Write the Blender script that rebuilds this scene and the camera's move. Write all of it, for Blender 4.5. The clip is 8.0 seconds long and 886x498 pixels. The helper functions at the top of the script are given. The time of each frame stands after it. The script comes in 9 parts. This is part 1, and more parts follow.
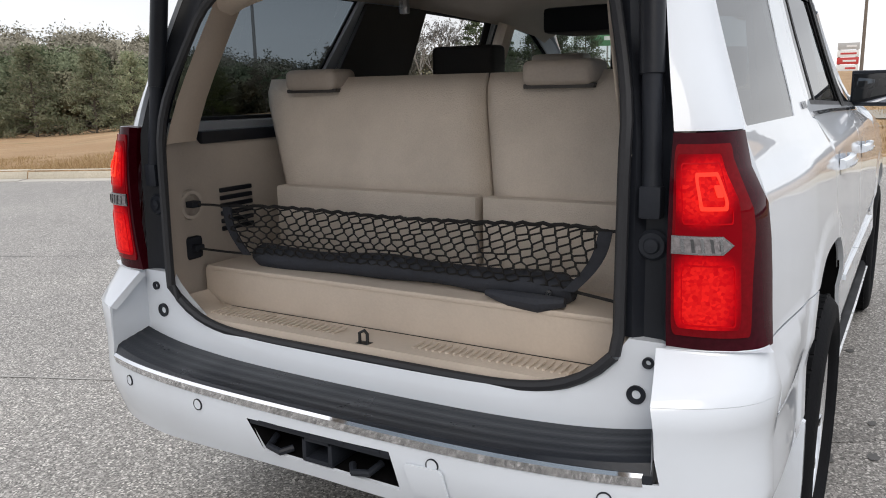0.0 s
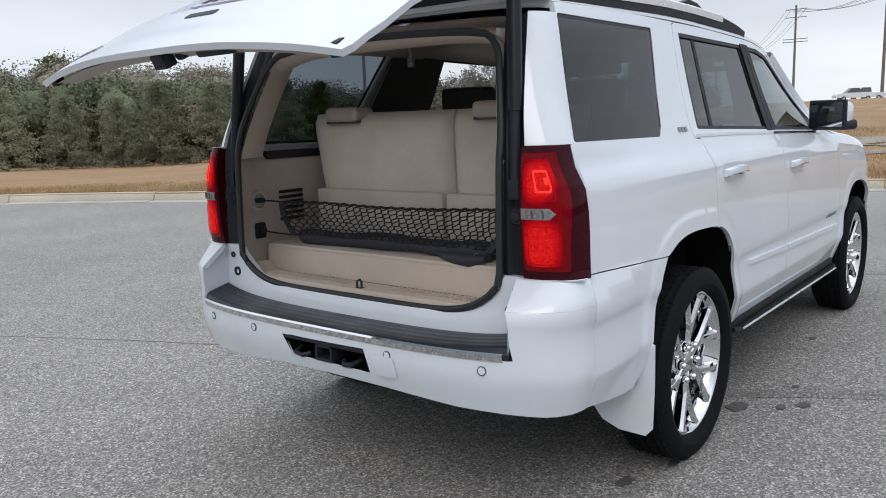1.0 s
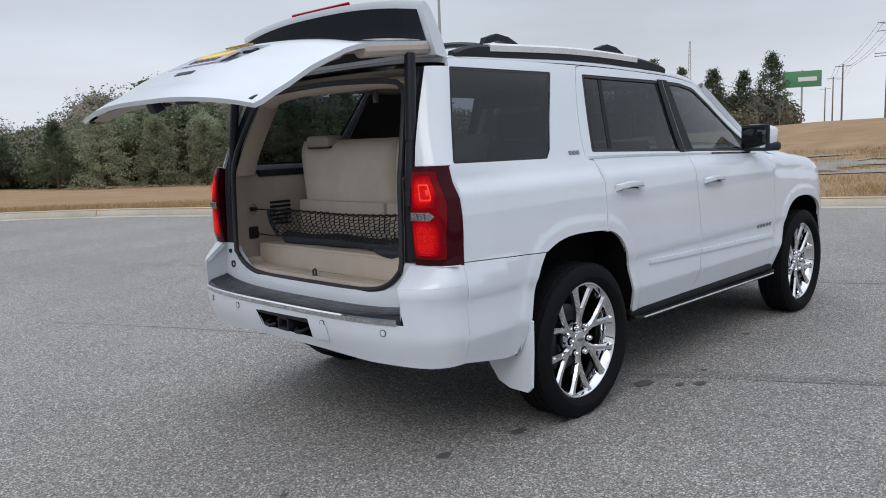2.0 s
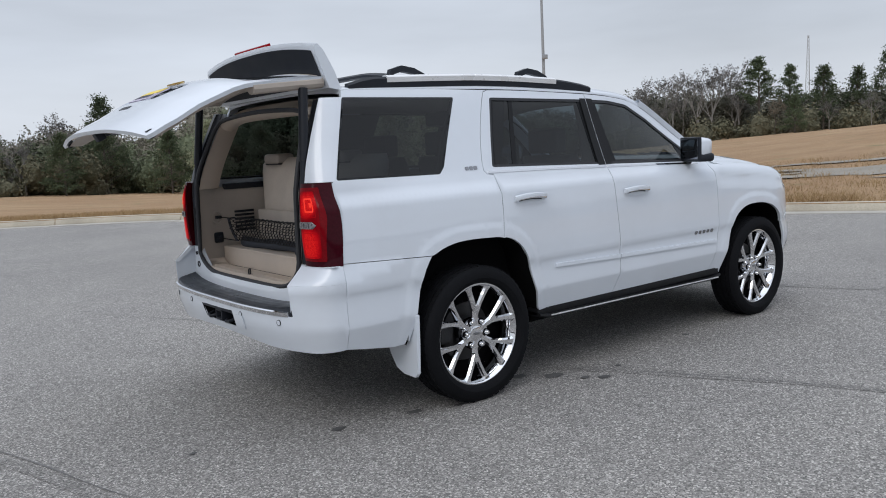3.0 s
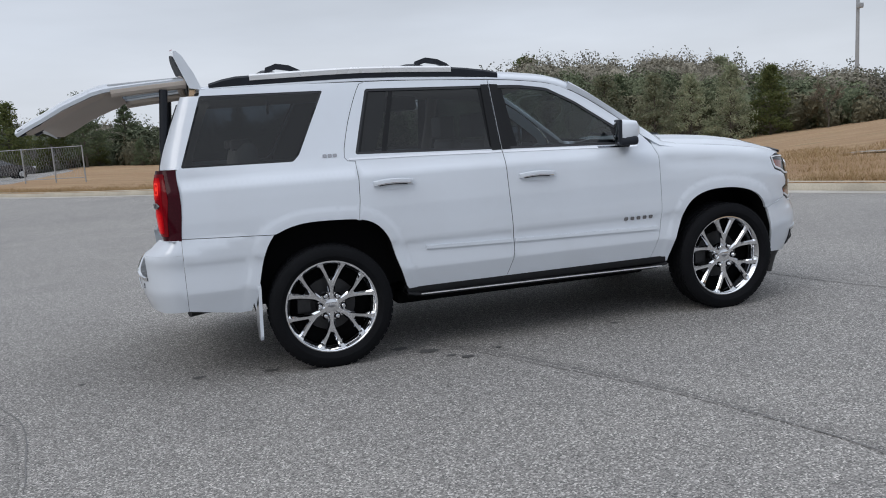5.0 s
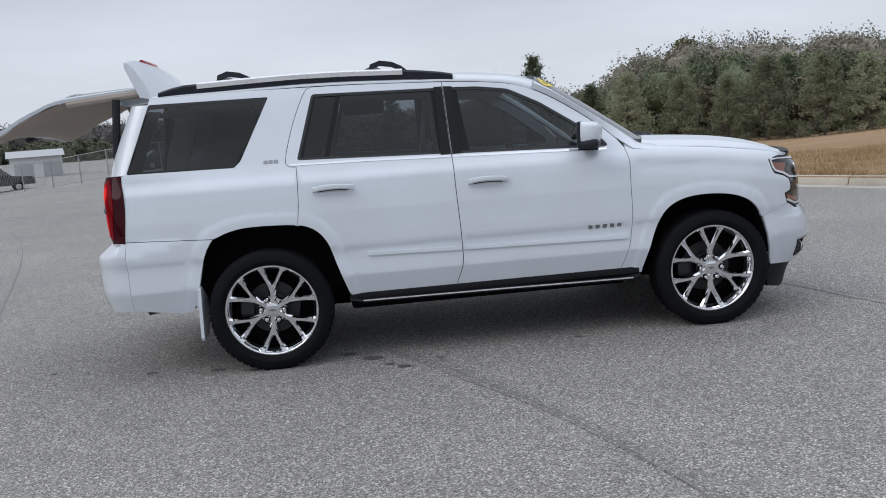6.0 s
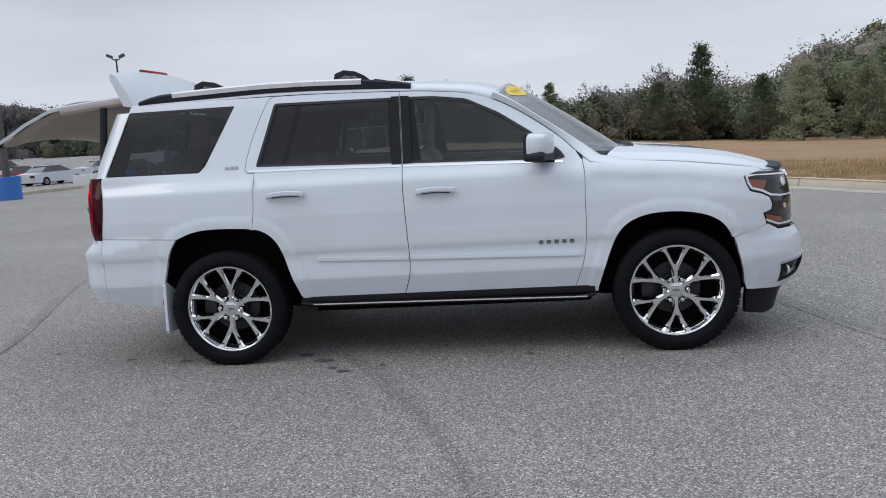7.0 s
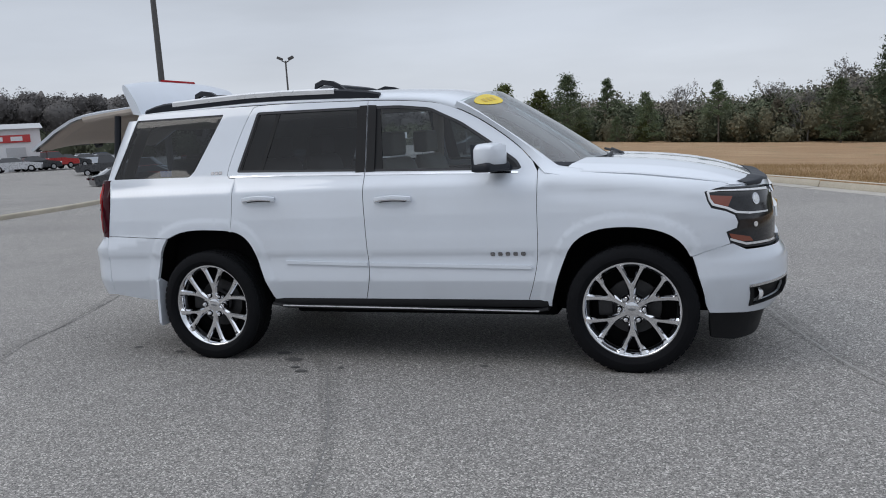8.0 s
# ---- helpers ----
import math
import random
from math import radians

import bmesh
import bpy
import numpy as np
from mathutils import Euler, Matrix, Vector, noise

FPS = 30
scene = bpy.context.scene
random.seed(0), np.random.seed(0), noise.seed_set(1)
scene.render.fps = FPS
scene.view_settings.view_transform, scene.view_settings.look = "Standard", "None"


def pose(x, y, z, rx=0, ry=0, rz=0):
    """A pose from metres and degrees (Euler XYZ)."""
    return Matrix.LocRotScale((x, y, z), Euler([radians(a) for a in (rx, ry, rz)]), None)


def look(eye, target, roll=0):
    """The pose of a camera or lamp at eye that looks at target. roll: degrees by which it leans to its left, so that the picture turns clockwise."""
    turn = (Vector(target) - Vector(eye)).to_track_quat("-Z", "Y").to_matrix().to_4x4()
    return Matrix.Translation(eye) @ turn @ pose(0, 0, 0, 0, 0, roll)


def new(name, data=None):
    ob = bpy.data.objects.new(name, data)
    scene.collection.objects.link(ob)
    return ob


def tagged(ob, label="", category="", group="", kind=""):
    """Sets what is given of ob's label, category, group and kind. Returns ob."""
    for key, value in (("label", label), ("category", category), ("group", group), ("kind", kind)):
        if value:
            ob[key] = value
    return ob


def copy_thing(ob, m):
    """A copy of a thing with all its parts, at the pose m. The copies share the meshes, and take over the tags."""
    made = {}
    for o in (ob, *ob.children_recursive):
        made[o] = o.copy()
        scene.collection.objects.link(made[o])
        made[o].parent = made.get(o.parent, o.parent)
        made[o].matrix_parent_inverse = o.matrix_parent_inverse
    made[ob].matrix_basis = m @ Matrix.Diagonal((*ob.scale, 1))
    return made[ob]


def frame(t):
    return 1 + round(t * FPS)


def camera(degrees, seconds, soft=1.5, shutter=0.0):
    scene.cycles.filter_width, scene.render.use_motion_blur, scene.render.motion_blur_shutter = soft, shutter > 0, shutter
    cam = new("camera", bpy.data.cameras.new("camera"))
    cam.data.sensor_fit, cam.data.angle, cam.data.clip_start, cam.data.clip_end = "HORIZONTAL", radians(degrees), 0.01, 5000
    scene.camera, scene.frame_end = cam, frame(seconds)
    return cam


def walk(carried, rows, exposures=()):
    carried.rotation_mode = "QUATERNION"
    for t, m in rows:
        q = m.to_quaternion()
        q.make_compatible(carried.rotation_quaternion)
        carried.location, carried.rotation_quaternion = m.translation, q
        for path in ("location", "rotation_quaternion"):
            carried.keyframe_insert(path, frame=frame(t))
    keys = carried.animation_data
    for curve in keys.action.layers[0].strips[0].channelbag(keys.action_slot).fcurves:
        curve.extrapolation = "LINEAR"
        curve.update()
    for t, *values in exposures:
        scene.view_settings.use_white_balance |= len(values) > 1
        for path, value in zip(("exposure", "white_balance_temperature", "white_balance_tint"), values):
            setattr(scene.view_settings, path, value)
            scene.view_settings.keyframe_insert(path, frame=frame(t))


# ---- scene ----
cam = camera(58.3, 8.0, soft=1.0)
PATH = [
    (0, (-2.472, -1.169, 1.407), (-0.792, -0.161, 1.004), -1.3),
    (0.5, (-2.851, -1.604, 1.411), (-1.246, -0.465, 1.048), -1.6),
    (1, (-3.062, -2.121, 1.408), (-1.519, -0.891, 1.081), -1.9),
    (1.5, (-3.251, -2.668, 1.396), (-1.773, -1.354, 1.097), -2.2),
    (1.7, (-3.31, -2.871, 1.406), (-1.852, -1.532, 1.118), -2.2),
    (2.8, (-2.998, -4.139, 1.457), (-1.731, -2.613, 1.197), -2.7),
    (3, (-2.88, -4.352, 1.465), (-1.657, -2.791, 1.207), -2.9),
    (3.5, (-2.483, -4.859, 1.48), (-1.386, -3.207, 1.214), -3.0),
    (4, (-1.98, -5.303, 1.474), (-1.041, -3.56, 1.193), -3.3),
    (4.5, (-1.395, -5.652, 1.462), (-0.625, -3.829, 1.172), -3.5),
    (5, (-0.77, -5.866, 1.459), (-0.183, -3.979, 1.157), -3.7),
    (5.2, (-0.502, -5.918, 1.459), (0.008, -4.009, 1.153), -3.7),
    (6.3, (1.073, -6.061, 1.488), (1.137, -4.086, 1.18), -4.2),
    (6.5, (1.364, -6.074, 1.492), (1.342, -4.098, 1.182), -3.9),
    (7, (2.061, -6.021, 1.516), (1.833, -4.058, 1.21), -3.8),
    (7.5, (2.747, -5.916, 1.518), (2.31, -3.988, 1.214), -3.8),
    (8, (3.398, -5.742, 1.504), (2.761, -3.868, 1.219), -3.5),
]
walk(cam, [(t, look(eye, target, roll)) for t, eye, target, roll in PATH], [(0, 0.60, 7080, 11), (0.5, 0.36, 6700, 10), (1.0, 0.32, 6650, 10), (1.6, 0.19, 6600, 10), (3.0, 0.09, 6500, 10), (4.0, 0.04, 6500, 10), (5.0, 0.02, 6500, 10), (6.5, 0.06, 6500, 10), (8.0, -0.05, 6500, 10)])

# ---- light ----
SKY_STRENGTH = 1.0
world = bpy.data.worlds.new("overcast_sky")
scene.world = world
world.use_nodes = True
wn, wl = world.node_tree.nodes, world.node_tree.links
wn.clear()
w_out = wn.new("ShaderNodeOutputWorld")
w_bg = wn.new("ShaderNodeBackground")
w_sky = wn.new("ShaderNodeTexSky")
w_sky.sky_type, w_sky.sun_disc = "NISHITA", False
w_sky.sun_elevation, w_sky.sun_rotation = radians(41), radians(241)
w_sky.air_density, w_sky.dust_density = 1.5, 4.0
w_tc = wn.new("ShaderNodeTexCoord")
w_sep = wn.new("ShaderNodeSeparateXYZ")
w_ramp = wn.new("ShaderNodeValToRGB")
w_map = wn.new("ShaderNodeMapping")
w_noise = wn.new("ShaderNodeTexNoise")
w_mul = wn.new("ShaderNodeMix")
w_mix = wn.new("ShaderNodeMix")
w_scale = wn.new("ShaderNodeVectorMath")
wl.new(w_tc.outputs["Generated"], w_sep.inputs[0])
wl.new(w_sep.outputs["Z"], w_ramp.inputs["Fac"])
cr = w_ramp.color_ramp
cr.elements[0].position, cr.elements[0].color = 0.0, (0.74, 0.79, 0.86, 1)
cr.elements[1].position, cr.elements[1].color = 1.0, (1.40, 1.50, 1.68, 1)
e = cr.elements.new(0.12)
e.color = (0.595, 0.648, 0.735, 1)
e = cr.elements.new(0.35)
e.color = (0.49, 0.537, 0.62, 1)
# soft cloud layers, stretched sideways
w_map.inputs["Scale"].default_value = (1.0, 1.0, 5.0)
wl.new(w_tc.outputs["Generated"], w_map.inputs["Vector"])
wl.new(w_map.outputs[0], w_noise.inputs["Vector"])
w_noise.inputs["Scale"].default_value, w_noise.inputs["Detail"].default_value = 1.7, 5.0
w_cl = wn.new("ShaderNodeMapRange")
w_cl.inputs["From Min"].default_value, w_cl.inputs["From Max"].default_value = 0.3, 0.72
w_cl.inputs["To Min"].default_value, w_cl.inputs["To Max"].default_value = 0.82, 1.12
wl.new(w_noise.outputs["Fac"], w_cl.inputs["Value"])
w_mul.data_type, w_mul.blend_type = "RGBA", "MULTIPLY"
w_mul.inputs["Factor"].default_value = 1.0
wl.new(w_ramp.outputs["Color"], w_mul.inputs["A"])
wl.new(w_cl.outputs[0], w_mul.inputs["B"])
w_scale.operation = "SCALE"
w_scale.inputs["Scale"].default_value = 0.10
wl.new(w_sky.outputs[0], w_scale.inputs[0])
w_mix.data_type, w_mix.blend_type = "RGBA", "MIX"
w_mix.inputs["Factor"].default_value = 0.06
wl.new(w_mul.outputs["Result"], w_mix.inputs["A"])
wl.new(w_scale.outputs[0], w_mix.inputs["B"])
wl.new(w_mix.outputs["Result"], w_bg.inputs["Color"])
w_bg.inputs["Strength"].default_value = SKY_STRENGTH
wl.new(w_bg.outputs[0], w_out.inputs["Surface"])

sun = new("sun", bpy.data.lights.new("sun", "SUN"))
sun.data.energy, sun.data.angle, sun.data.color = 0.6, radians(30), (1.0, 0.97, 0.93)
sun.matrix_world = look((0, 0, 30), (0.80 * 12, 0.45 * 12, 30 - 9.5))


# ---- materials ----
def node_mat(name):
    m = bpy.data.materials.new(name)
    m.use_nodes = True
    nt = m.node_tree
    return m, nt, nt.nodes["Principled BSDF"]


def coords(nt, scale, kind="Object"):
    tc, mp = nt.nodes.new("ShaderNodeTexCoord"), nt.nodes.new("ShaderNodeMapping")
    mp.inputs["Scale"].default_value = (scale,) * 3 if isinstance(scale, (int, float)) else scale
    nt.links.new(tc.outputs[kind], mp.inputs["Vector"])
    return mp.outputs[0]


def noise_fac(nt, vec, scale, detail=4, lo=0.3, hi=0.7, rough=0.55):
    n = nt.nodes.new("ShaderNodeTexNoise")
    n.inputs["Scale"].default_value, n.inputs["Detail"].default_value = scale, detail
    n.inputs["Roughness"].default_value = rough
    nt.links.new(vec, n.inputs["Vector"])
    r = nt.nodes.new("ShaderNodeMapRange")
    r.inputs["From Min"].default_value, r.inputs["From Max"].default_value = lo, hi
    nt.links.new(n.outputs["Fac"], r.inputs["Value"])
    return r.outputs[0]


def mix_col(nt, fac, a, b, blend="MIX"):
    m = nt.nodes.new("ShaderNodeMix")
    m.data_type, m.blend_type = "RGBA", blend
    for key, v in (("Factor", fac), ("A", a), ("B", b)):
        if isinstance(v, (tuple, list)):
            m.inputs[key].default_value = (*v, 1) if len(v) == 3 else v
        elif isinstance(v, (int, float)):
            m.inputs[key].default_value = v
        else:
            nt.links.new(v, m.inputs[key])
    return m.outputs["Result"]


def bump(nt, bsdf, height, strength, distance):
    b = nt.nodes.new("ShaderNodeBump")
    b.inputs["Strength"].default_value, b.inputs["Distance"].default_value = strength, distance
    nt.links.new(height, b.inputs["Height"])
    nt.links.new(b.outputs[0], bsdf.inputs["Normal"])


def simple(name, col, rough=0.5, metal=0.0, var=0.12, scale=8.0, fine=120.0, bump_amt=0.1, coat=0.0, rough_var=0.08):
    """A surface with two scales of variation in colour, roughness and relief."""
    m, nt, b = node_mat(name)
    v = coords(nt, 1.0)
    big, small = noise_fac(nt, v, scale), noise_fac(nt, v, fine, 3)
    dark = tuple(c * (1 - var) for c in col)
    light = tuple(min(1, c * (1 + var)) for c in col)
    c1 = mix_col(nt, big, dark, light)
    c2 = mix_col(nt, 0.35, c1, mix_col(nt, small, dark, light))
    nt.links.new(c2, b.inputs["Base Color"])
    b.inputs["Metallic"].default_value = metal
    r = nt.nodes.new("ShaderNodeMapRange")
    r.inputs["To Min"].default_value, r.inputs["To Max"].default_value = max(0.02, rough - rough_var), min(1, rough + rough_var)
    nt.links.new(big, r.inputs["Value"])
    nt.links.new(r.outputs[0], b.inputs["Roughness"])
    if coat:
        b.inputs["Coat Weight"].default_value, b.inputs["Coat Roughness"].default_value = coat, 0.03
    if bump_amt:
        bump(nt, b, small, bump_amt, 0.002)
    return m


def make_paint():
    m, nt, b = node_mat("white_pearl_paint")
    v = coords(nt, 1.0)
    dirt = noise_fac(nt, v, 2.3, 6, 0.45, 0.85)
    c = mix_col(nt, dirt, (0.665, 0.71, 0.77), (0.62, 0.655, 0.705))
    nt.links.new(c, b.inputs["Base Color"])
    r = nt.nodes.new("ShaderNodeMapRange")
    r.inputs["To Min"].default_value, r.inputs["To Max"].default_value = 0.30, 0.42
    nt.links.new(dirt, r.inputs["Value"])
    nt.links.new(r.outputs[0], b.inputs["Roughness"])
    b.inputs["Specular IOR Level"].default_value = 0.3
    b.inputs["Coat Weight"].default_value, b.inputs["Coat Roughness"].default_value = 1.0, 0.025
    return m


def make_glass(name, tint, gloss_rough=0.02, rise=3.4):
    m, nt, b = node_mat(name)
    nt.nodes.remove(b)
    out = nt.nodes["Material Output"]
    tr, gl, mx, fr = (nt.nodes.new(k) for k in ("ShaderNodeBsdfTransparent", "ShaderNodeBsdfGlossy", "ShaderNodeMixShader", "ShaderNodeLayerWeight"))
    tr.inputs["Color"].default_value = (*tint, 1)
    gl.inputs["Roughness"].default_value = gloss_rough
    # gloss rises towards grazing views, alike from both faces
    fr.inputs["Blend"].default_value = 0.5
    pw, ma = nt.nodes.new("ShaderNodeMath"), nt.nodes.new("ShaderNodeMath")
    pw.operation, ma.operation = "POWER", "MULTIPLY_ADD"
    pw.inputs[1].default_value = rise
    ma.inputs[1].default_value, ma.inputs[2].default_value = 0.80, 0.044
    nt.links.new(fr.outputs["Facing"], pw.inputs[0])
    nt.links.new(pw.outputs[0], ma.inputs[0])
    nt.links.new(ma.outputs[0], mx.inputs[0])
    nt.links.new(tr.outputs[0], mx.inputs[1])
    nt.links.new(gl.outputs[0], mx.inputs[2])
    nt.links.new(mx.outputs[0], out.inputs["Surface"])
    return m


def make_asphalt(name="worn_asphalt", tone=1.0):
    m, nt, b = node_mat(name)
    v = coords(nt, 1.0)
    vo = nt.nodes.new("ShaderNodeTexVoronoi")
    vo.inputs["Scale"].default_value = 135.0
    nt.links.new(v, vo.inputs["Vector"])
    vo2 = nt.nodes.new("ShaderNodeTexVoronoi")
    vo2.inputs["Scale"].default_value = 270.0
    nt.links.new(v, vo2.inputs["Vector"])
    sep = nt.nodes.new("ShaderNodeSeparateColor")
    nt.links.new(vo.outputs["Color"], sep.inputs[0])
    sep2 = nt.nodes.new("ShaderNodeSeparateColor")
    nt.links.new(vo2.outputs["Color"], sep2.inputs[0])
    ramp = nt.nodes.new("ShaderNodeValToRGB")
    r = ramp.color_ramp
    r.elements[0].position, r.elements[0].color = 0.0, (0.035, 0.034, 0.033, 1)
    r.elements[1].position, r.elements[1].color = 1.0, (0.95, 0.91, 0.85, 1)
    for at, col in ((0.5, (0.235, 0.224, 0.208, 1)), (0.86, (0.46, 0.438, 0.408, 1))):
        q = r.elements.new(at)
        q.color = col
    nt.links.new(sep.outputs[0], ramp.inputs["Fac"])
    ramp2 = nt.nodes.new("ShaderNodeValToRGB")
    r = ramp2.color_ramp
    r.elements[0].position, r.elements[0].color = 0.0, (0.109, 0.106, 0.102, 1)
    r.elements[1].position, r.elements[1].color = 1.0, (0.512, 0.487, 0.449, 1)
    nt.links.new(sep2.outputs[0], ramp2.inputs["Fac"])
    stones = mix_col(nt, 0.32, ramp.outputs[0], ramp2.outputs[0])
    # patches, tyre-worn bands and old stains
    big = noise_fac(nt, v, 0.22, 5, 0.35, 0.68)
    mid = noise_fac(nt, v, 1.4, 6, 0.35, 0.7)
    band = noise_fac(nt, coords(nt, (0.06, 0.5, 1.0)), 1.0, 4, 0.4, 0.65)
    c = mix_col(nt, big, stones, (0.84, 0.84, 0.845), "MULTIPLY")
    c = mix_col(nt, mid, c, (0.91, 0.91, 0.915), "MULTIPLY")
    c = mix_col(nt, band, c, (0.90, 0.90, 0.91), "MULTIPLY")
    if tone != 1.0:
        c = mix_col(nt, 1.0, c, (tone, tone, tone), "MULTIPLY")
    nt.links.new(c, b.inputs["Base Color"])
    b.inputs["Roughness"].default_value = 0.82
    bump(nt, b, sep.outputs[0], 0.5, 0.004)
    return m


def make_grass():
    m, nt, b = node_mat("dormant_grass")
    v = coords(nt, 1.0)
    big, mid = noise_fac(nt, v, 0.12, 5, 0.35, 0.65), noise_fac(nt, coords(nt, (0.25, 0.9, 1.0)), 1.0, 6, 0.3, 0.7)
    fine = noise_fac(nt, v, 14.0, 6, 0.3, 0.75)
    c = mix_col(nt, big, (0.454, 0.281, 0.147), (0.554, 0.386, 0.223))
    c = mix_col(nt, mid, c, (0.370, 0.223, 0.118))
    c = mix_col(nt, fine, mix_col(nt, 0.5, c, (0.269, 0.181, 0.101)), c)
    green = noise_fac(nt, v, 0.5, 4, 0.6, 0.8)
    c = mix_col(nt, green, c, (0.218, 0.202, 0.092))
    nt.links.new(c, b.inputs["Base Color"])
    b.inputs["Roughness"].default_value = 0.95
    bump(nt, b, fine, 1.0, 0.06)
    return m


def make_concrete(name, col):
    m, nt, b = node_mat(name)
    v = coords(nt, 1.0)
    big, fine = noise_fac(nt, v, 1.3, 6), noise_fac(nt, v, 40, 4)
    c = mix_col(nt, big, tuple(x * 0.72 for x in col), col)
    c = mix_col(nt, fine, mix_col(nt, 0.3, c, (0.18, 0.16, 0.12)), c)
    nt.links.new(c, b.inputs["Base Color"])
    b.inputs["Roughness"].default_value = 0.9
    bump(nt, b, fine, 0.4, 0.004)
    return m


def make_leaf(name, a, bcol, rough=0.8):
    m, nt, b = node_mat(name)
    g = nt.nodes.new("ShaderNodeNewGeometry")
    oi = nt.nodes.new("ShaderNodeObjectInfo")
    c = mix_col(nt, g.outputs["Random Per Island"], a, bcol)
    dark = nt.nodes.new("ShaderNodeMapRange")
    dark.inputs["To Min"].default_value, dark.inputs["To Max"].default_value = 0.65, 1.2
    nt.links.new(oi.outputs["Random"], dark.inputs["Value"])
    c = mix_col(nt, 1.0, c, dark.outputs[0], "MULTIPLY")
    nt.links.new(c, b.inputs["Base Color"])
    b.inputs["Roughness"].default_value = rough
    b.inputs["Specular IOR Level"].default_value = 0.2
    # thin leaves let part of the light through
    tl_, mx = nt.nodes.new("ShaderNodeBsdfTranslucent"), nt.nodes.new("ShaderNodeMixShader")
    mx.inputs[0].default_value = 0.42
    nt.links.new(c, tl_.inputs["Color"])
    nt.links.new(b.outputs[0], mx.inputs[1])
    nt.links.new(tl_.outputs[0], mx.inputs[2])
    nt.links.new(mx.outputs[0], nt.nodes["Material Output"].inputs["Surface"])
    return m


def make_far_wood(name, a, bcol):
    m, nt, b = node_mat(name)
    g = nt.nodes.new("ShaderNodeNewGeometry")
    patch = noise_fac(nt, coords(nt, (0.05, 0.05, 0.12)), 1.0, 5, 0.35, 0.7)
    c = mix_col(nt, patch, a, bcol)
    tuft = noise_fac(nt, coords(nt, (0.5, 0.5, 0.9)), 1.0, 5, 0.3, 0.72)
    c = mix_col(nt, tuft, c, tuple(x * 0.62 for x in a))
    c = mix_col(nt, 0.25, c, mix_col(nt, g.outputs["Random Per Island"], tuple(x * 0.7 for x in a), tuple(x * 1.25 for x in bcol)))
    nt.links.new(c, b.inputs["Base Color"])
    b.inputs["Roughness"].default_value = 1.0
    b.inputs["Specular IOR Level"].default_value = 0.0
    return m


PAINT = make_paint()
ASPHALT = make_asphalt()
ASPHALT_DARK = make_asphalt("darkened_asphalt", 0.85)
GRASS = make_grass()
KERB = make_concrete("kerb_concrete", (0.56, 0.505, 0.41))
GUTTER = make_concrete("gutter_concrete", (0.504, 0.479, 0.437))
GRAVEL = make_concrete("pale_gravel", (0.33, 0.30, 0.255))
def dull(m, level):
    m.node_tree.nodes["Principled BSDF"].inputs["Specular IOR Level"].default_value = level
    return m


RUBBER = dull(simple("tyre_rubber", (0.009, 0.0095, 0.011), 0.7, var=0.25, bump_amt=0.3), 0.28)
BLACK = simple("black_plastic", (0.017, 0.020, 0.027), 0.5, var=0.2, bump_amt=0.15)
JAMB = dull(simple("dark_jamb_plastic", (0.012, 0.014, 0.019), 0.36, var=0.15), 0.3)
SEAL = simple("rubber_seal", (0.018, 0.019, 0.023), 0.6)
PAD = dull(simple("step_pad_plastic", (0.017, 0.020, 0.026), 0.33, var=0.2, bump_amt=0.1), 0.25)
LINER = dull(simple("wheel_liner", (0.006, 0.006, 0.0065), 0.95), 0.1)
dull(LINER, 0.05), dull(BLACK, 0.25), dull(RUBBER, 0.06)
CHROME = simple("chrome", (0.74, 0.75, 0.77), 0.05, 1.0, var=0.06, bump_amt=0.0, rough_var=0.04)
WHEEL_CHROME = simple("wheel_chrome", (0.74, 0.75, 0.77), 0.04, 1.0, var=0.08, bump_amt=0.0, rough_var=0.03)
SATIN = simple("satin_metal", (0.50, 0.51, 0.53), 0.3, 1.0, var=0.08, bump_amt=0.0)
STEEL = simple("brake_steel", (0.06, 0.06, 0.062), 0.5, 1.0, var=0.2)
SEAM = simple("worn_seam", (0.302, 0.294, 0.277), 0.9, var=0.25)
OIL = simple("old_oil_stain", (0.084, 0.082, 0.081), 0.75, var=0.3)
TRIM_BLACK = dull(simple("trim_black", (0.010, 0.0105, 0.012), 0.5, var=0.2), 0.2)
RAIL_SILVER = simple("rail_silver", (0.74, 0.75, 0.76), 0.3, 0.25, var=0.05, bump_amt=0.0)
MIRROR = simple("dim_mirror", (0.15, 0.16, 0.18), 0.03, 1.0, var=0.02, bump_amt=0, rough_var=0.01)
FADED_TAR = simple("faded_crack", (0.160, 0.157, 0.153), 0.85, var=0.35)
TAN = simple("tan_plastic", (0.59, 0.505, 0.427), 0.6, var=0.07, bump_amt=0.15)
TAN_DARK = simple("taupe_plastic", (0.46, 0.403, 0.352), 0.6, var=0.07, bump_amt=0.15)
CARPET = simple("beige_carpet", (0.60, 0.53, 0.465), 0.95, var=0.14, scale=5, fine=260, bump_amt=0.6)
LEATHER = simple("taupe_leather", (0.40, 0.350, 0.308), 0.5, var=0.1, bump_amt=0.25)
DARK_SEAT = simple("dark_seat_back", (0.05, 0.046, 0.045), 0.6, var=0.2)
LINING = simple("headliner_cloth", (0.56, 0.505, 0.45), 0.95, var=0.06, bump_amt=0.3)
NET = simple("net_cord", (0.014, 0.013, 0.013), 0.85, var=0.3)
SLEEVE = simple("net_sleeve_cloth", (0.030, 0.034, 0.045), 0.8, var=0.25, scale=14, bump_amt=0.4)
GOLD = simple("gold_emblem", (0.62, 0.42, 0.13), 0.25, 0.8)
YELLOW = simple("yellow_sticker", (0.80, 0.60, 0.04), 0.45)
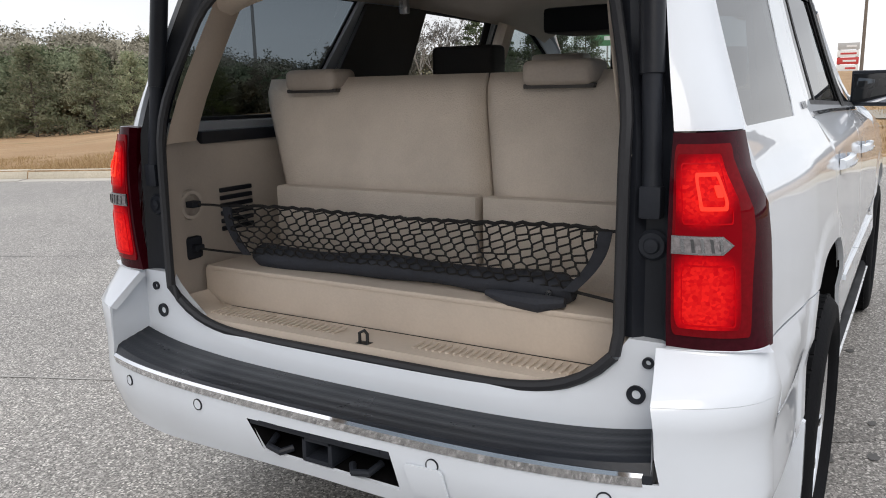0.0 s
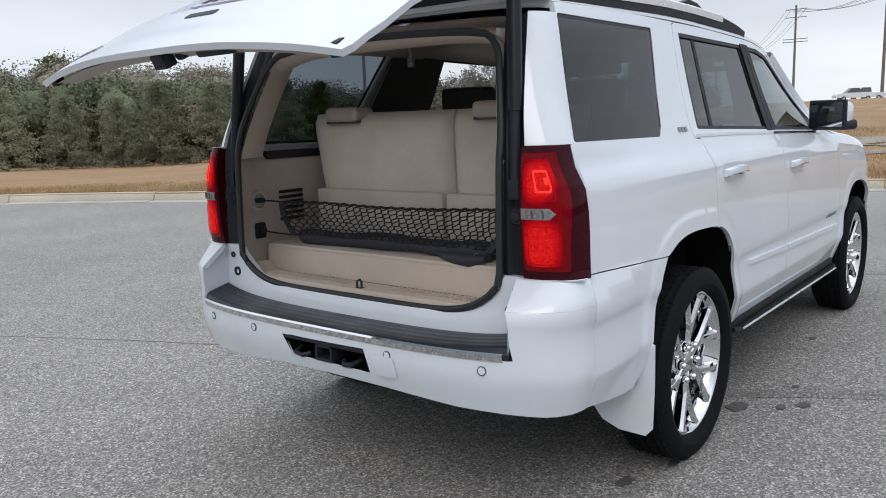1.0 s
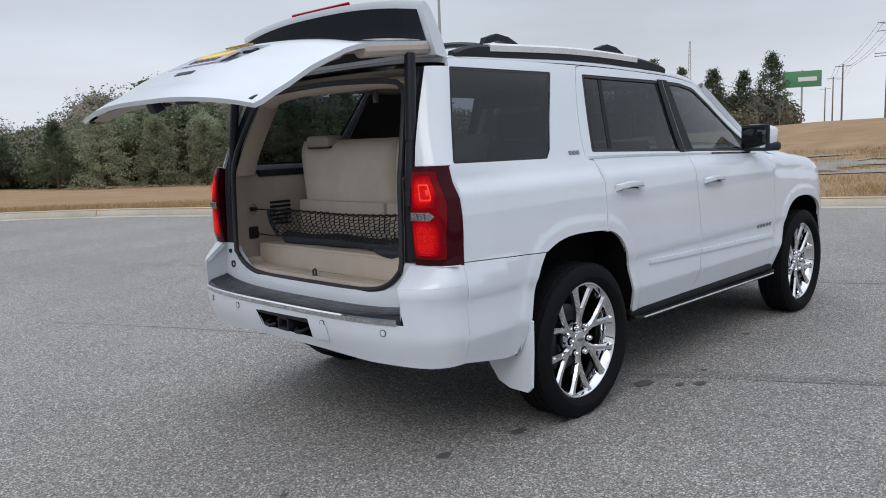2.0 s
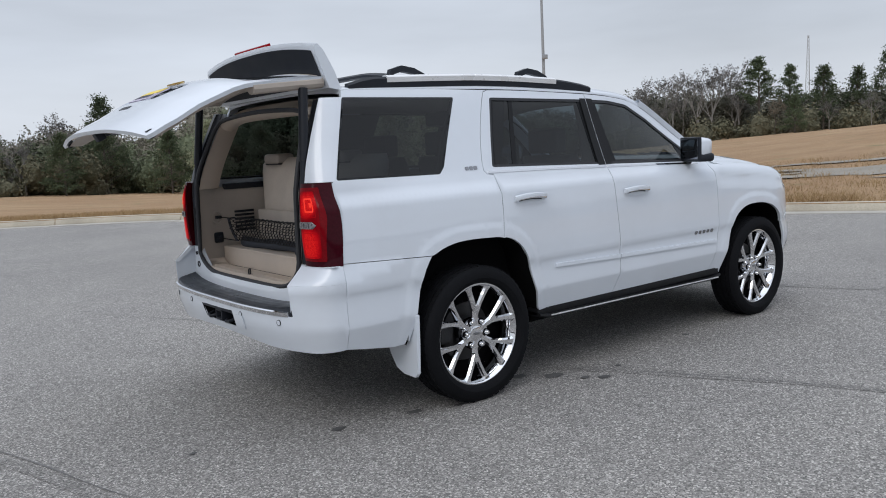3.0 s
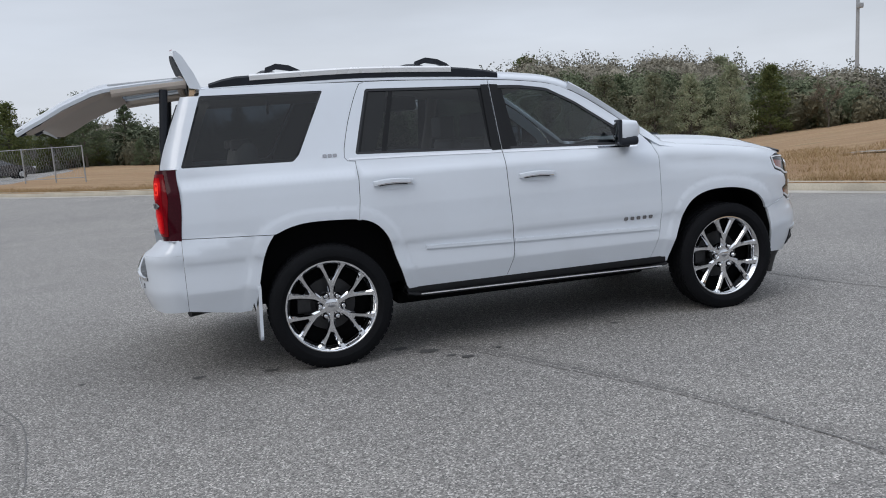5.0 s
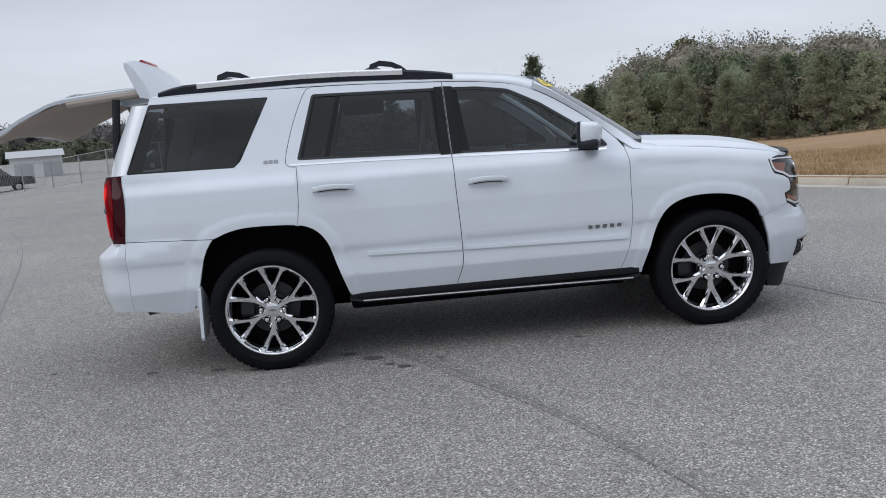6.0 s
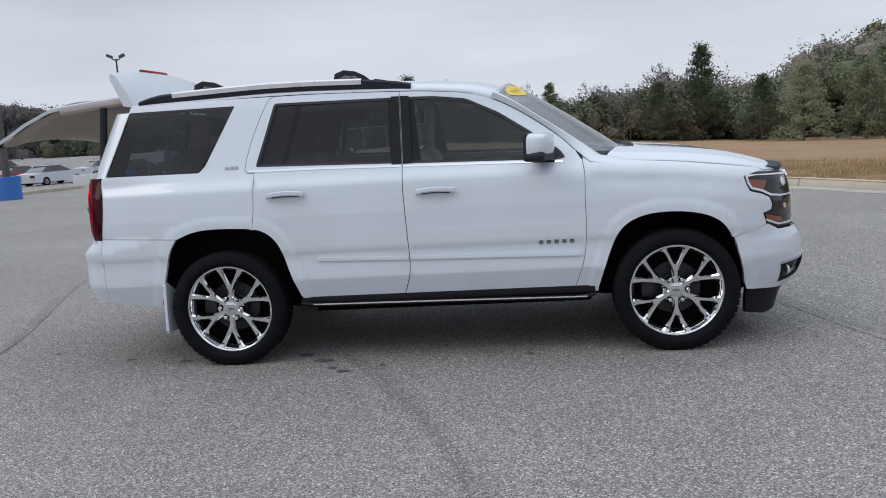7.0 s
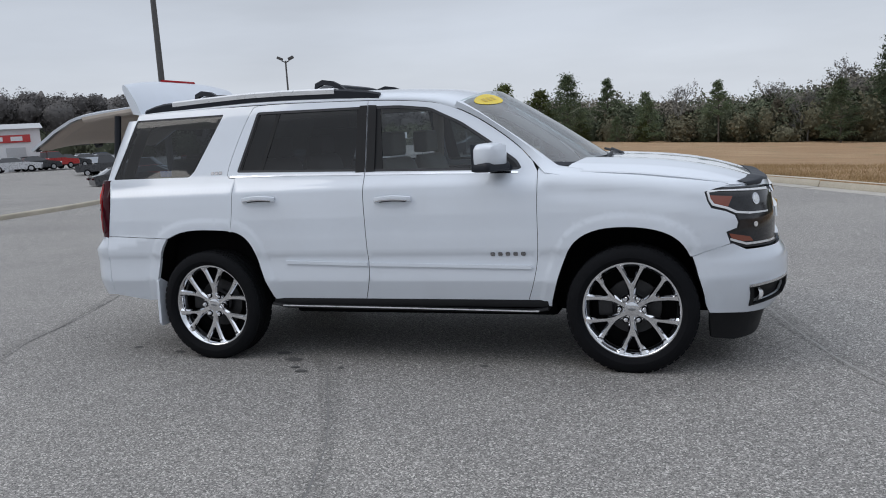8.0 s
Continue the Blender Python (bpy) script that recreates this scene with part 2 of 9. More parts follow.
STICKER_INK = simple("sticker_ink", (0.62, 0.44, 0.05), 0.45)
AMBER = simple("amber_lens", (0.20, 0.045, 0.022), 0.1, var=0.1, bump_amt=0, coat=1.0)
DARK_LENS = dull(simple("dark_lens", (0.045, 0.046, 0.05), 0.06, var=0.35, scale=30, bump_amt=0, coat=1.0), 0.5)
HEAD_LENS = dull(simple("headlamp_lens", (0.020, 0.021, 0.024), 0.12, var=0.5, scale=14, bump_amt=0, coat=0.25), 0.35)
CLEAR_LENS = simple("clear_lens", (0.78, 0.79, 0.80), 0.15, 0.4, var=0.25, scale=60, bump_amt=0.4, coat=1.0)
PLATE = simple("plate_enamel", (0.55, 0.50, 0.62), 0.35)
INK = simple("dark_ink", (0.03, 0.03, 0.06), 0.5)
GLASS_DARK = make_glass("privacy_glass", (0.145, 0.170, 0.190))
GLASS_MID = make_glass("tinted_glass", (0.38, 0.43, 0.45))
GLASS_CLEAR = make_glass("windscreen_glass", (0.60, 0.68, 0.67), rise=2.0)


def make_lamp_red(name, col, emit, strength):
    m, nt, b = node_mat(name)
    v = coords(nt, 1.0)
    n = noise_fac(nt, v, 90, 2, 0.2, 0.8)
    nt.links.new(mix_col(nt, n, tuple(c * 0.6 for c in col), col), b.inputs["Base Color"])
    b.inputs["Roughness"].default_value = 0.07
    b.inputs["Coat Weight"].default_value = 0.04
    b.inputs["Specular IOR Level"].default_value = 0.1
    b.inputs["Emission Color"].default_value = (*emit, 1)
    b.inputs["Emission Strength"].default_value = strength
    return m


LENS_RED = make_lamp_red("red_lens", (0.17, 0.003, 0.007), (1, 0.0, 0.008), 0.11)
LENS_HOT = make_lamp_red("lit_lamp_core", (0.3, 0.008, 0.010), (1, 0.055, 0.03), 0.70)
def make_lamp_glow():
    """Red lens over two lamps: bright over each lamp, fading to deep red, with fine optics."""
    m, nt, b = node_mat("red_lens_over_lamps")
    tc, sep = nt.nodes.new("ShaderNodeTexCoord"), nt.nodes.new("ShaderNodeSeparateXYZ")
    nt.links.new(tc.outputs["Object"], sep.inputs[0])

    def math_node(op, a, b_=None):
        n = nt.nodes.new("ShaderNodeMath")
        n.operation = op
        for i, v in enumerate((a, b_)):
            if v is None:
                continue
            if isinstance(v, (int, float)):
                n.inputs[i].default_value = v
            else:
                nt.links.new(v, n.inputs[i])
        return n.outputs[0]
    y = math_node("ABSOLUTE", sep.outputs["Y"])
    glow = None
    for yc, zc, ry, rz in ((0.842, 1.004, 0.060, 0.084), (0.836, 1.204, 0.050, 0.066)):
        dy = math_node("POWER", math_node("ABSOLUTE", math_node("DIVIDE", math_node("SUBTRACT", y, yc), ry)), 2.6)
        dz = math_node("POWER", math_node("ABSOLUTE", math_node("DIVIDE", math_node("SUBTRACT", sep.outputs["Z"], zc), rz)), 2.6)
        r = nt.nodes.new("ShaderNodeMapRange")
        r.interpolation_type = "SMOOTHSTEP"
        r.inputs["From Min"].default_value, r.inputs["From Max"].default_value = 1.5, 0.0
        r.inputs["To Min"].default_value, r.inputs["To Max"].default_value = 0.0, 1.0
        nt.links.new(math_node("ADD", dy, dz), r.inputs["Value"])
        glow = r.outputs[0] if glow is None else math_node("ADD", glow, r.outputs[0])
    vo = nt.nodes.new("ShaderNodeTexVoronoi")
    vo.inputs["Scale"].default_value = 150.0
    nt.links.new(tc.outputs["Object"], vo.inputs["Vector"])
    sc = nt.nodes.new("ShaderNodeSeparateColor")
    nt.links.new(vo.outputs["Color"], sc.inputs[0])
    facet = math_node("ADD", math_node("MULTIPLY", sc.outputs[0], 0.55), 0.70)
    nt.links.new(math_node("ADD", math_node("MULTIPLY", math_node("MULTIPLY", glow, 0.38), facet), 0.035), b.inputs["Emission Strength"])
    hot = math_node("POWER", math_node("MULTIPLY", glow, facet), 3.0)
    nt.links.new(mix_col(nt, hot, (1, 0.002, 0.007), (1, 0.020, 0.014)), b.inputs["Emission Color"])
    b.inputs["Base Color"].default_value = (0.17, 0.003, 0.007, 1)
    b.inputs["Roughness"].default_value = 0.08
    b.inputs["Specular IOR Level"].default_value = 0.03
    bump(nt, b, sc.outputs[0], 0.15, 0.001)
    return m


LENS_LAMPS = make_lamp_glow()
LENS_DEEP = make_lamp_red("deep_red_lens", (0.12, 0.003, 0.007), (1, 0.0, 0.008), 0.045)
REVERSE = simple("reversing_lens_clear", (0.25, 0.23, 0.24), 0.12, 0.5, var=0.4, scale=70, bump_amt=0.5, coat=1.0)
BADGE = simple("badge_chrome", (0.30, 0.305, 0.32), 0.25, 1.0, var=0.1, bump_amt=0.0)
LENS_GLOW = make_lamp_red("glowing_red_lens", (0.20, 0.003, 0.006), (1, 0.0, 0.008), 0.22)
LENS_SMOKE = make_lamp_red("smoked_red_lens", (0.042, 0.004, 0.009), (1, 0, 0.01), 0.003)


# ---- building helpers ----
def mesh_ob(name, verts, faces, mat, parent=None, label="", smooth=False, normals=None, sharp=None):
    me = bpy.data.meshes.new(name)
    me.from_pydata([tuple(v) for v in verts], [], faces)
    mats = mat if isinstance(mat, (list, tuple)) else [mat]
    for m in mats:
        me.materials.append(m)
    if smooth or normals is not None:
        me.polygons.foreach_set("use_smooth", [True] * len(me.polygons))
    me.update()
    if sharp is not None:
        me.set_sharp_from_angle(angle=radians(sharp))
    if normals is not None:
        me.normals_split_custom_set_from_vertices([tuple(n) for n in normals])
    ob = new(name, me)
    if parent:
        ob.parent = parent
    if label:
        ob["label"] = label
    return ob


def part(name, bm, mat, parent, label="", sharp=35):
    """Links a bmesh as one mesh object under a thing or a part."""
    me = bpy.data.meshes.new(name)
    bm.normal_update()
    bm.to_mesh(me)
    bm.free()
    for m in (mat if isinstance(mat, (list, tuple)) else [mat]):
        me.materials.append(m)
    me.polygons.foreach_set("use_smooth", [True] * len(me.polygons))
    me.set_sharp_from_angle(angle=radians(sharp))
    ob = new(name, me)
    if parent:
        ob.parent = parent
    if label:
        ob["label"] = label
    return ob


def root(name, at, label, category, group="", kind="", turn=0.0):
    ob = new(name)
    ob.matrix_world = pose(*at, 0, 0, turn)
    ob.empty_display_size = 0.1
    return tagged(ob, label, category, group, kind)


def add_box(bm, lo, hi, bevel=0.0, m=None, seg=2):
    r = bmesh.ops.create_cube(bm, size=1.0)
    vs = r["verts"]
    c, s = (Vector(lo) + Vector(hi)) / 2, Vector(hi) - Vector(lo)
    for v in vs:
        v.co = Vector((v.co.x * s.x, v.co.y * s.y, v.co.z * s.z)) + c
    if bevel:
        es = {e for v in vs for e in v.link_edges}
        r = bmesh.ops.bevel(bm, geom=list(es), offset=bevel, segments=seg, affect="EDGES", profile=0.6)
        vs = list({v for f in r["faces"] for v in f.verts} | {v for v in vs if v.is_valid})
    if m is not None:
        bmesh.ops.transform(bm, matrix=m, verts=vs)
    return vs


def add_tube(bm, pts, rad, n=8, caps=True, rads=None):
    """A round bar along points."""
    pts = [Vector(p) for p in pts]
    rings, up = [], Vector((0.13, 0.21, 0.97))
    for i, p in enumerate(pts):
        d = (pts[min(i + 1, len(pts) - 1)] - pts[max(i - 1, 0)]).normalized()
        if abs(d.dot(up)) > 0.95:
            up = Vector((0.9, 0.3, 0.1))
        a = d.cross(up).normalized()
        b = d.cross(a)
        r = rads[i] if rads else rad
        rings.append([bm.verts.new(p + (a * math.cos(2 * math.pi * k / n) + b * math.sin(2 * math.pi * k / n)) * r) for k in range(n)])
    for r0, r1 in zip(rings, rings[1:]):
        for k in range(n):
            bm.faces.new((r0[k], r0[(k + 1) % n], r1[(k + 1) % n], r1[k]))
    if caps:
        bm.faces.new(list(reversed(rings[0])))
        bm.faces.new(rings[-1])


def add_sweep(bm, pts, section, side, closed=False):
    """A section (across, up) swept along points; side: the across direction for each point, up is z."""
    rings = []
    for p, s in zip(pts, side):
        p, s = Vector(p), Vector(s)
        rings.append([bm.verts.new(p + s * a + Vector((0, 0, b))) for a, b in section])
    n = len(section)
    pairs = list(zip(rings, rings[1:])) + ([(rings[-1], rings[0])] if closed else [])
    for r0, r1 in pairs:
        for k in range(n):
            bm.faces.new((r0[k], r0[(k + 1) % n], r1[(k + 1) % n], r1[k]))
    if not closed:
        bm.faces.new(list(reversed(rings[0])))
        bm.faces.new(rings[-1])
    bmesh.ops.recalc_face_normals(bm, faces=bm.faces)


def add_lathe(bm, profile, n=64, m=None):
    """A profile of (radius, along) turned about the local y axis."""
    rings = []
    for r, y in profile:
        rings.append([bm.verts.new((r * math.cos(2 * math.pi * k / n), y, r * math.sin(2 * math.pi * k / n))) for k in range(n)])
    for r0, r1 in zip(rings, rings[1:]):
        for k in range(n):
            bm.faces.new((r0[k], r0[(k + 1) % n], r1[(k + 1) % n], r1[k]))
    if m is not None:
        bmesh.ops.transform(bm, matrix=m, verts=[v for r in rings for v in r])


def spline(pts, step=0.03, closed=False):
    """A smooth line through points (Catmull-Rom)."""
    p = [np.array(q, float) for q in pts]
    n, out = len(p), []
    last = n if closed else n - 1
    for i in range(last):
        p1, p2 = p[i], p[(i + 1) % n]
        p0 = p[i - 1] if i > 0 or closed else p1
        p3 = p[(i + 2) % n] if i + 2 < n or closed else p2
        k = max(1, int(np.linalg.norm(p2 - p1) / step))
        for j in range(k):
            t = j / k
            out.append(0.5 * (2 * p1 + (p2 - p0) * t + (2 * p0 - 5 * p1 + 4 * p2 - p3) * t * t + (3 * p1 - p0 - 3 * p2 + p3) * t ** 3))
    if not closed:
        out.append(p[-1])
    return [tuple(q) for q in out]


def straight(pts, step=0.04):
    out = []
    for a, b in zip(pts, pts[1:]):
        a, b = np.array(a, float), np.array(b, float)
        k = max(1, int(np.linalg.norm(b - a) / step))
        out += [tuple(a + (b - a) * j / k) for j in range(k)]
    return out + [tuple(pts[-1])]


def ring_of(pts, step=0.04):
    return straight(list(pts) + [pts[0]], step)[:-1]


def rounded(pts, r, n=5):
    """A polygon with its corners rounded."""
    out, m = [], len(pts)
    for i in range(m):
        a, b, c = (np.array(pts[(i + k) % m], float) for k in (-1, 0, 1))
        u, v = a - b, c - b
        lu, lv = np.linalg.norm(u), np.linalg.norm(v)
        d = min(r, lu * 0.45, lv * 0.45)
        p, q = b + u / lu * d, b + v / lv * d
        for j in range(n + 1):
            t = j / n
            out.append(tuple((1 - t) ** 2 * p + 2 * t * (1 - t) * b + t * t * q))
    return out


def inside(poly, x, y):
    """Even-odd test for arrays of points."""
    p = np.array(poly)
    x, y = np.atleast_1d(x), np.atleast_1d(y)
    hit = np.zeros(len(x), bool)
    for (x0, y0), (x1, y1) in zip(p, np.roll(p, -1, 0)):
        if y0 == y1:
            continue
        c = ((y0 > y) != (y1 > y)) & (x < (x1 - x0) * (y - y0) / (y1 - y0) + x0)
        hit ^= c
    return hit


def edge_gap(poly, x, y):
    """Distance of points to the line of a polygon."""
    p = np.array(poly)
    best = np.full(len(x), 1e9)
    for a, b in zip(p, np.roll(p, -1, 0)):
        d = b - a
        l2 = max(1e-12, d @ d)
        t = np.clip(((x - a[0]) * d[0] + (y - a[1]) * d[1]) / l2, 0, 1)
        best = np.minimum(best, np.hypot(x - a[0] - t * d[0], y - a[1] - t * d[1]))
    return best


def tiled(outline, holes, grid, extra=()):
    """Triangles, kept to lines of extra points where a crease runs, that fill an outline less its holes: 2D points, triangles and the border loops."""
    from mathutils.geometry import delaunay_2d_cdt
    loops, pts, edges = [list(outline)] + [list(h) for h in holes], [], []
    spans = []
    for lp in loops:
        s = len(pts)
        pts += lp
        edges += [(s + i, s + (i + 1) % len(lp)) for i in range(len(lp))]
        spans.append((s, len(lp)))
    o = np.array(outline)
    gx, gy = np.meshgrid(np.arange(o[:, 0].min(), o[:, 0].max() + grid, grid), np.arange(o[:, 1].min(), o[:, 1].max() + grid, grid))
    gx, gy = gx.ravel(), gy.ravel()
    if len(extra):
        ex = np.array(extra)
        near = np.array([np.min(np.hypot(ex[:, 0] - a, ex[:, 1] - b)) < grid * 0.45 for a, b in zip(gx, gy)])
        gx, gy = gx[~near], gy[~near]
        fit = inside(outline, ex[:, 0], ex[:, 1]) & (edge_gap(outline, ex[:, 0], ex[:, 1]) > 0.010)
        for h in holes:
            fit &= ~inside(h, ex[:, 0], ex[:, 1]) & (edge_gap(h, ex[:, 0], ex[:, 1]) > 0.010)
        pts += [tuple(p) for p in ex[fit]]
    ok = inside(outline, gx, gy) & (edge_gap(outline, gx, gy) > grid * 0.4)
    for h in holes:
        ok &= ~inside(h, gx, gy) & (edge_gap(h, gx, gy) > grid * 0.4)
    pts += list(zip(gx[ok], gy[ok]))
    res = delaunay_2d_cdt([Vector((float(a), float(b))) for a, b in pts], edges, [], 0, 1e-6)
    v2, tris = [(v.x, v.y) for v in res[0]], [f for f in res[2] if len(f) == 3]
    a = np.array(v2)
    cen = a[np.array(tris)].mean(1)
    keep = inside(outline, cen[:, 0], cen[:, 1])
    for h in holes:
        keep &= ~inside(h, cen[:, 0], cen[:, 1])
    tris = [t for t, k in zip(tris, keep) if k]
    border = {}
    for t in tris:
        for i in range(3):
            border[(t[i], t[(i + 1) % 3])] = 1
    rim = [e for e in border if (e[1], e[0]) not in border]
    return v2, tris, rim


def sheet(name, outline, surf, mat, parent, label="", holes=(), grid=0.06, thick=0.02, flip=False, lift=0.0, roll=0.0, extra=()):
    """A panel on a surface: an outline in the surface's two directions, with holes, a thickness and a turned edge.
    surf(u, v) gives the point for arrays u and v. flip: for the other hand."""
    v2, tris, rim = tiled(outline, holes, grid, extra)
    a = np.array(v2)
    u, v = a[:, 0], a[:, 1]
    P = surf(u, v)
    du = (surf(u + 2e-3, v) - surf(u - 2e-3, v))
    dv = (surf(u, v + 2e-3) - surf(u, v - 2e-3))
    N = np.cross(du, dv)
    N /= np.maximum(1e-9, np.linalg.norm(N, axis=1))[:, None]
    if flip:
        N = -N
        tris = [(t[0], t[2], t[1]) for t in tris]
        rim = [(q, p) for p, q in rim]
    P = P + N * lift
    if roll:
        near = np.zeros(len(u), bool)
        near[[e[0] for e in rim]] = True
        P[near] -= N[near] * roll
    verts, norms, faces = list(P), list(N), list(tris)
    if thick:
        base = {}
        for p, q in rim:
            k = len(verts)
            e = P[q] - P[p]
            out = np.cross(e, N[p])
            out /= max(1e-9, np.linalg.norm(out))
            verts += [P[p], P[q], P[q] - N[q] * thick, P[p] - N[p] * thick]
            norms += [out] * 4
            faces.append((k, k + 3, k + 2, k + 1))
        k = len(verts)
        verts += list(P - N * thick)
        norms += list(-N)
        faces += [(k + t[0], k + t[2], k + t[1]) for t in tris]
    return mesh_ob(name, verts, faces, mat, parent, label, normals=norms)


# ---- the car's surface ----
def table(xs, ys, sigma):
    """A smoothed curve through points, as a function."""
    x = np.linspace(xs[0], xs[-1], 1600)
    y = np.interp(x, xs, ys)
    k = max(1, int(sigma / (x[1] - x[0])))
    ker = np.exp(-0.5 * (np.arange(-3 * k, 3 * k + 1) / k) ** 2)
    ker /= ker.sum()
    ext = np.concatenate([2 * y[0] - y[1:3 * k + 1][::-1], y, 2 * y[-1] - y[-3 * k - 1:-1][::-1]])
    sm = np.convolve(ext, ker, "valid")
    return lambda q: np.interp(q, x, sm)


SECTION = table([0.2, 0.38, 0.44, 0.555, 0.572, 0.63, 0.70, 0.735, 0.765, 0.85, 1.0, 1.12, 1.185, 1.205, 1.25, 1.29, 1.32, 1.5, 1.72, 1.79, 1.83, 1.86],
                [0.880, 0.918, 0.939, 0.976, 0.981, 0.977, 0.9720, 0.9735, 0.983, 0.981, 0.971, 0.960, 0.951, 0.940, 0.905, 0.886, 0.873, 0.808, 0.735, 0.705, 0.66, 0.55], 0.006)
REAR_ARCH = spline([(-0.47, 0.40), (-0.43, 0.586), (-0.38, 0.771), (-0.312, 0.872), (-0.159, 0.927), (0.062, 0.933), (0.27, 0.908), (0.381, 0.813), (0.439, 0.641), (0.506, 0.435)], 0.035)
FRONT_ARCH = spline([(2.455, 0.404), (2.533, 0.65), (2.618, 0.81), (2.766, 0.885), (2.984, 0.894), (3.166, 0.851), (3.274, 0.748), (3.346, 0.52), (3.385, 0.36)], 0.035)
NOSE = table([0.1, 0.30, 0.40, 0.48, 0.66, 0.72, 0.75, 0.92, 1.05, 1.13, 1.3], [0.50, 0.56, 0.64, 0.67, 0.67, 0.63, 0.60, 0.60, 0.575, 0.55, 0.40], 0.012)
HOOD_EDGE = table([2.3, 2.6, 3.0, 3.3, 3.5, 3.75], [1.265, 1.235, 1.205, 1.165, 1.13, 1.07], 0.05)


def step(x, a, b):
    t = np.clip((x - a) / (b - a), 0, 1)
    return t * t * (3 - 2 * t)


def arch_gap(x, z, arch):
    p = np.array(arch)
    best = np.full(np.shape(x), 1e9)
    for a, b in zip(p, p[1:]):
        d = b - a
        t = np.clip(((x - a[0]) * d[0] + (z - a[1]) * d[1]) / (d @ d), 0, 1)
        best = np.minimum(best, np.hypot(x - a[0] - t * d[0], z - a[1] - t * d[1]))
    return best


def half_width(x, z):
    x, z = np.asarray(x, float), np.asarray(z, float)
    w = SECTION(z)
    w = w - 0.030 * step(-x, 0.25, 0.95) * (1 - step(z, 1.2, 1.32))
    q = np.clip((x - 1.2) / 1.14, 0, None) ** 2
    w = w - np.minimum(q, 1.6) * (0.04 + 0.16 * np.clip((z - 1.25) / 0.46, 0, 1)) * step(z, 1.12, 1.27) * (1 - step(x, 2.45, 2.6))
    # the rear bumper stands proud under a chamfer that fades forwards
    t = step(-x, 0.42, 0.80)
    w = w + 0.022 * t * (1 - np.clip((z - (0.898 - 0.088 * t)) / (0.088 * t + 1e-3), 0, 1))
    # flared arch lips
    for arch in (REAR_ARCH, FRONT_ARCH):
        g = arch_gap(x, z, arch)
        w = w + 0.006 * (1 - step(g, 0.046, 0.090))
    # the front wing turns over into the bonnet
    ze = HOOD_EDGE(x)
    t = np.clip((z - (ze - 0.10)) / 0.11, 0, 0.985)
    roll_over = 0.13 * (1 - np.sqrt(1 - t * t)) + 0.012 * step(z, ze - 0.2, ze - 0.1)
    w = np.where(x > 2.36, w * (1 - step(x, 2.36, 2.5)) + (SECTION(np.minimum(z, 1.1)) + 0.006 * (1 - step(arch_gap(x, z, FRONT_ARCH), 0.046, 0.090)) - roll_over) * step(x, 2.36, 2.5), w)
    xn = np.clip((x - 3.2) / NOSE(z), 0, 0.9995)
    return w * (1 - xn ** 1.8) ** (1 / 4.2)


def side_surf(s):
    def f(u, v):
        return np.stack([u, s * half_width(u, v), v], -1)
    return f


def nose_surf(u, v):
    """u: 0 on the right wing at x = 3.2, 1 at the middle, 2 on the left wing."""
    th = np.clip(u, 0.001, 1.999) * math.pi / 2
    sn, cs = np.abs(np.sin(th)), np.cos(th)
    x = 3.2 + NOSE(v) * sn ** (2 / 1.8)
    xn = np.clip(sn ** (2 / 1.8), 0, 0.9995)
    wide = half_width(x, v) / (1 - xn ** 1.8) ** (1 / 4.2)
    y = -wide * np.sign(cs) * np.abs(cs) ** (2 / 4.2)
    return np.stack([x, y, v], -1)


def nose_u(x, z):
    """The nose surface's first direction for a place on the right wing."""
    return 2 / math.pi * math.asin(min(1.0, max(0.0, (x - 3.2) / float(NOSE(z)))) ** 0.9)


def nose_uy(y):
    return 2 / math.pi * math.acos(min(1.0, abs(y) / 0.968) ** 2.1)


def body_panel(name, outline, mat, label="", holes=(), grid=0.055, both=True, **kw):
    obs = []
    for s in ((-1, 1) if both else (-1,)):
        obs.append(sheet(name, outline, side_surf(s), mat, car, label, holes, grid, flip=s > 0, **kw))
    return obs


car = root("sport_utility_vehicle", (0, 0, 0), "white pearl full-size SUV parked with its liftgate raised", "car")

# door and window lines, as (along, up) on the side
R_SEAM = [(0.215, 0.917), (0.232, 1.05), (0.237, 1.172), (0.236, 1.285)]
R_FRAME = spline([(0.19, 1.288), (0.170, 1.31), (0.178, 1.37), (0.225, 1.53), (0.285, 1.68), (0.335, 1.772), (0.375, 1.785)], 0.04)
B_SEAM = spline([(1.195, 0.42), (1.245, 0.56), (1.254, 0.661), (1.248, 0.847), (1.237, 1.105), (1.235, 1.286), (1.222, 1.760)], 0.05)
F_SEAM = spline([(2.300, 0.40), (2.366, 0.586), (2.394, 0.77), (2.396, 1.027), (2.400, 1.167), (2.392, 1.245), (2.355, 1.305)], 0.05)
A_LINE = spline([(2.355, 1.305), (2.285, 1.376), (2.162, 1.474), (1.983, 1.594), (1.82, 1.676), (1.66, 1.722), (1.4, 1.750), (1.222, 1.760)], 0.05)
TOP_R = spline([(1.222, 1.760), (0.9, 1.774), (0.6, 1.783), (0.375, 1.785)], 0.05)
R_GLASS = rounded([(0.243, 1.325), (0.368, 1.738), (1.205, 1.722), (1.218, 1.293)], 0.02)
F_GLASS = rounded([(1.252, 1.290), (1.240, 1.722), (1.45, 1.714), (1.659, 1.686), (1.871, 1.582), (2.05, 1.462), (2.255, 1.318), (2.288, 1.268), (2.262, 1.258)], 0.03)


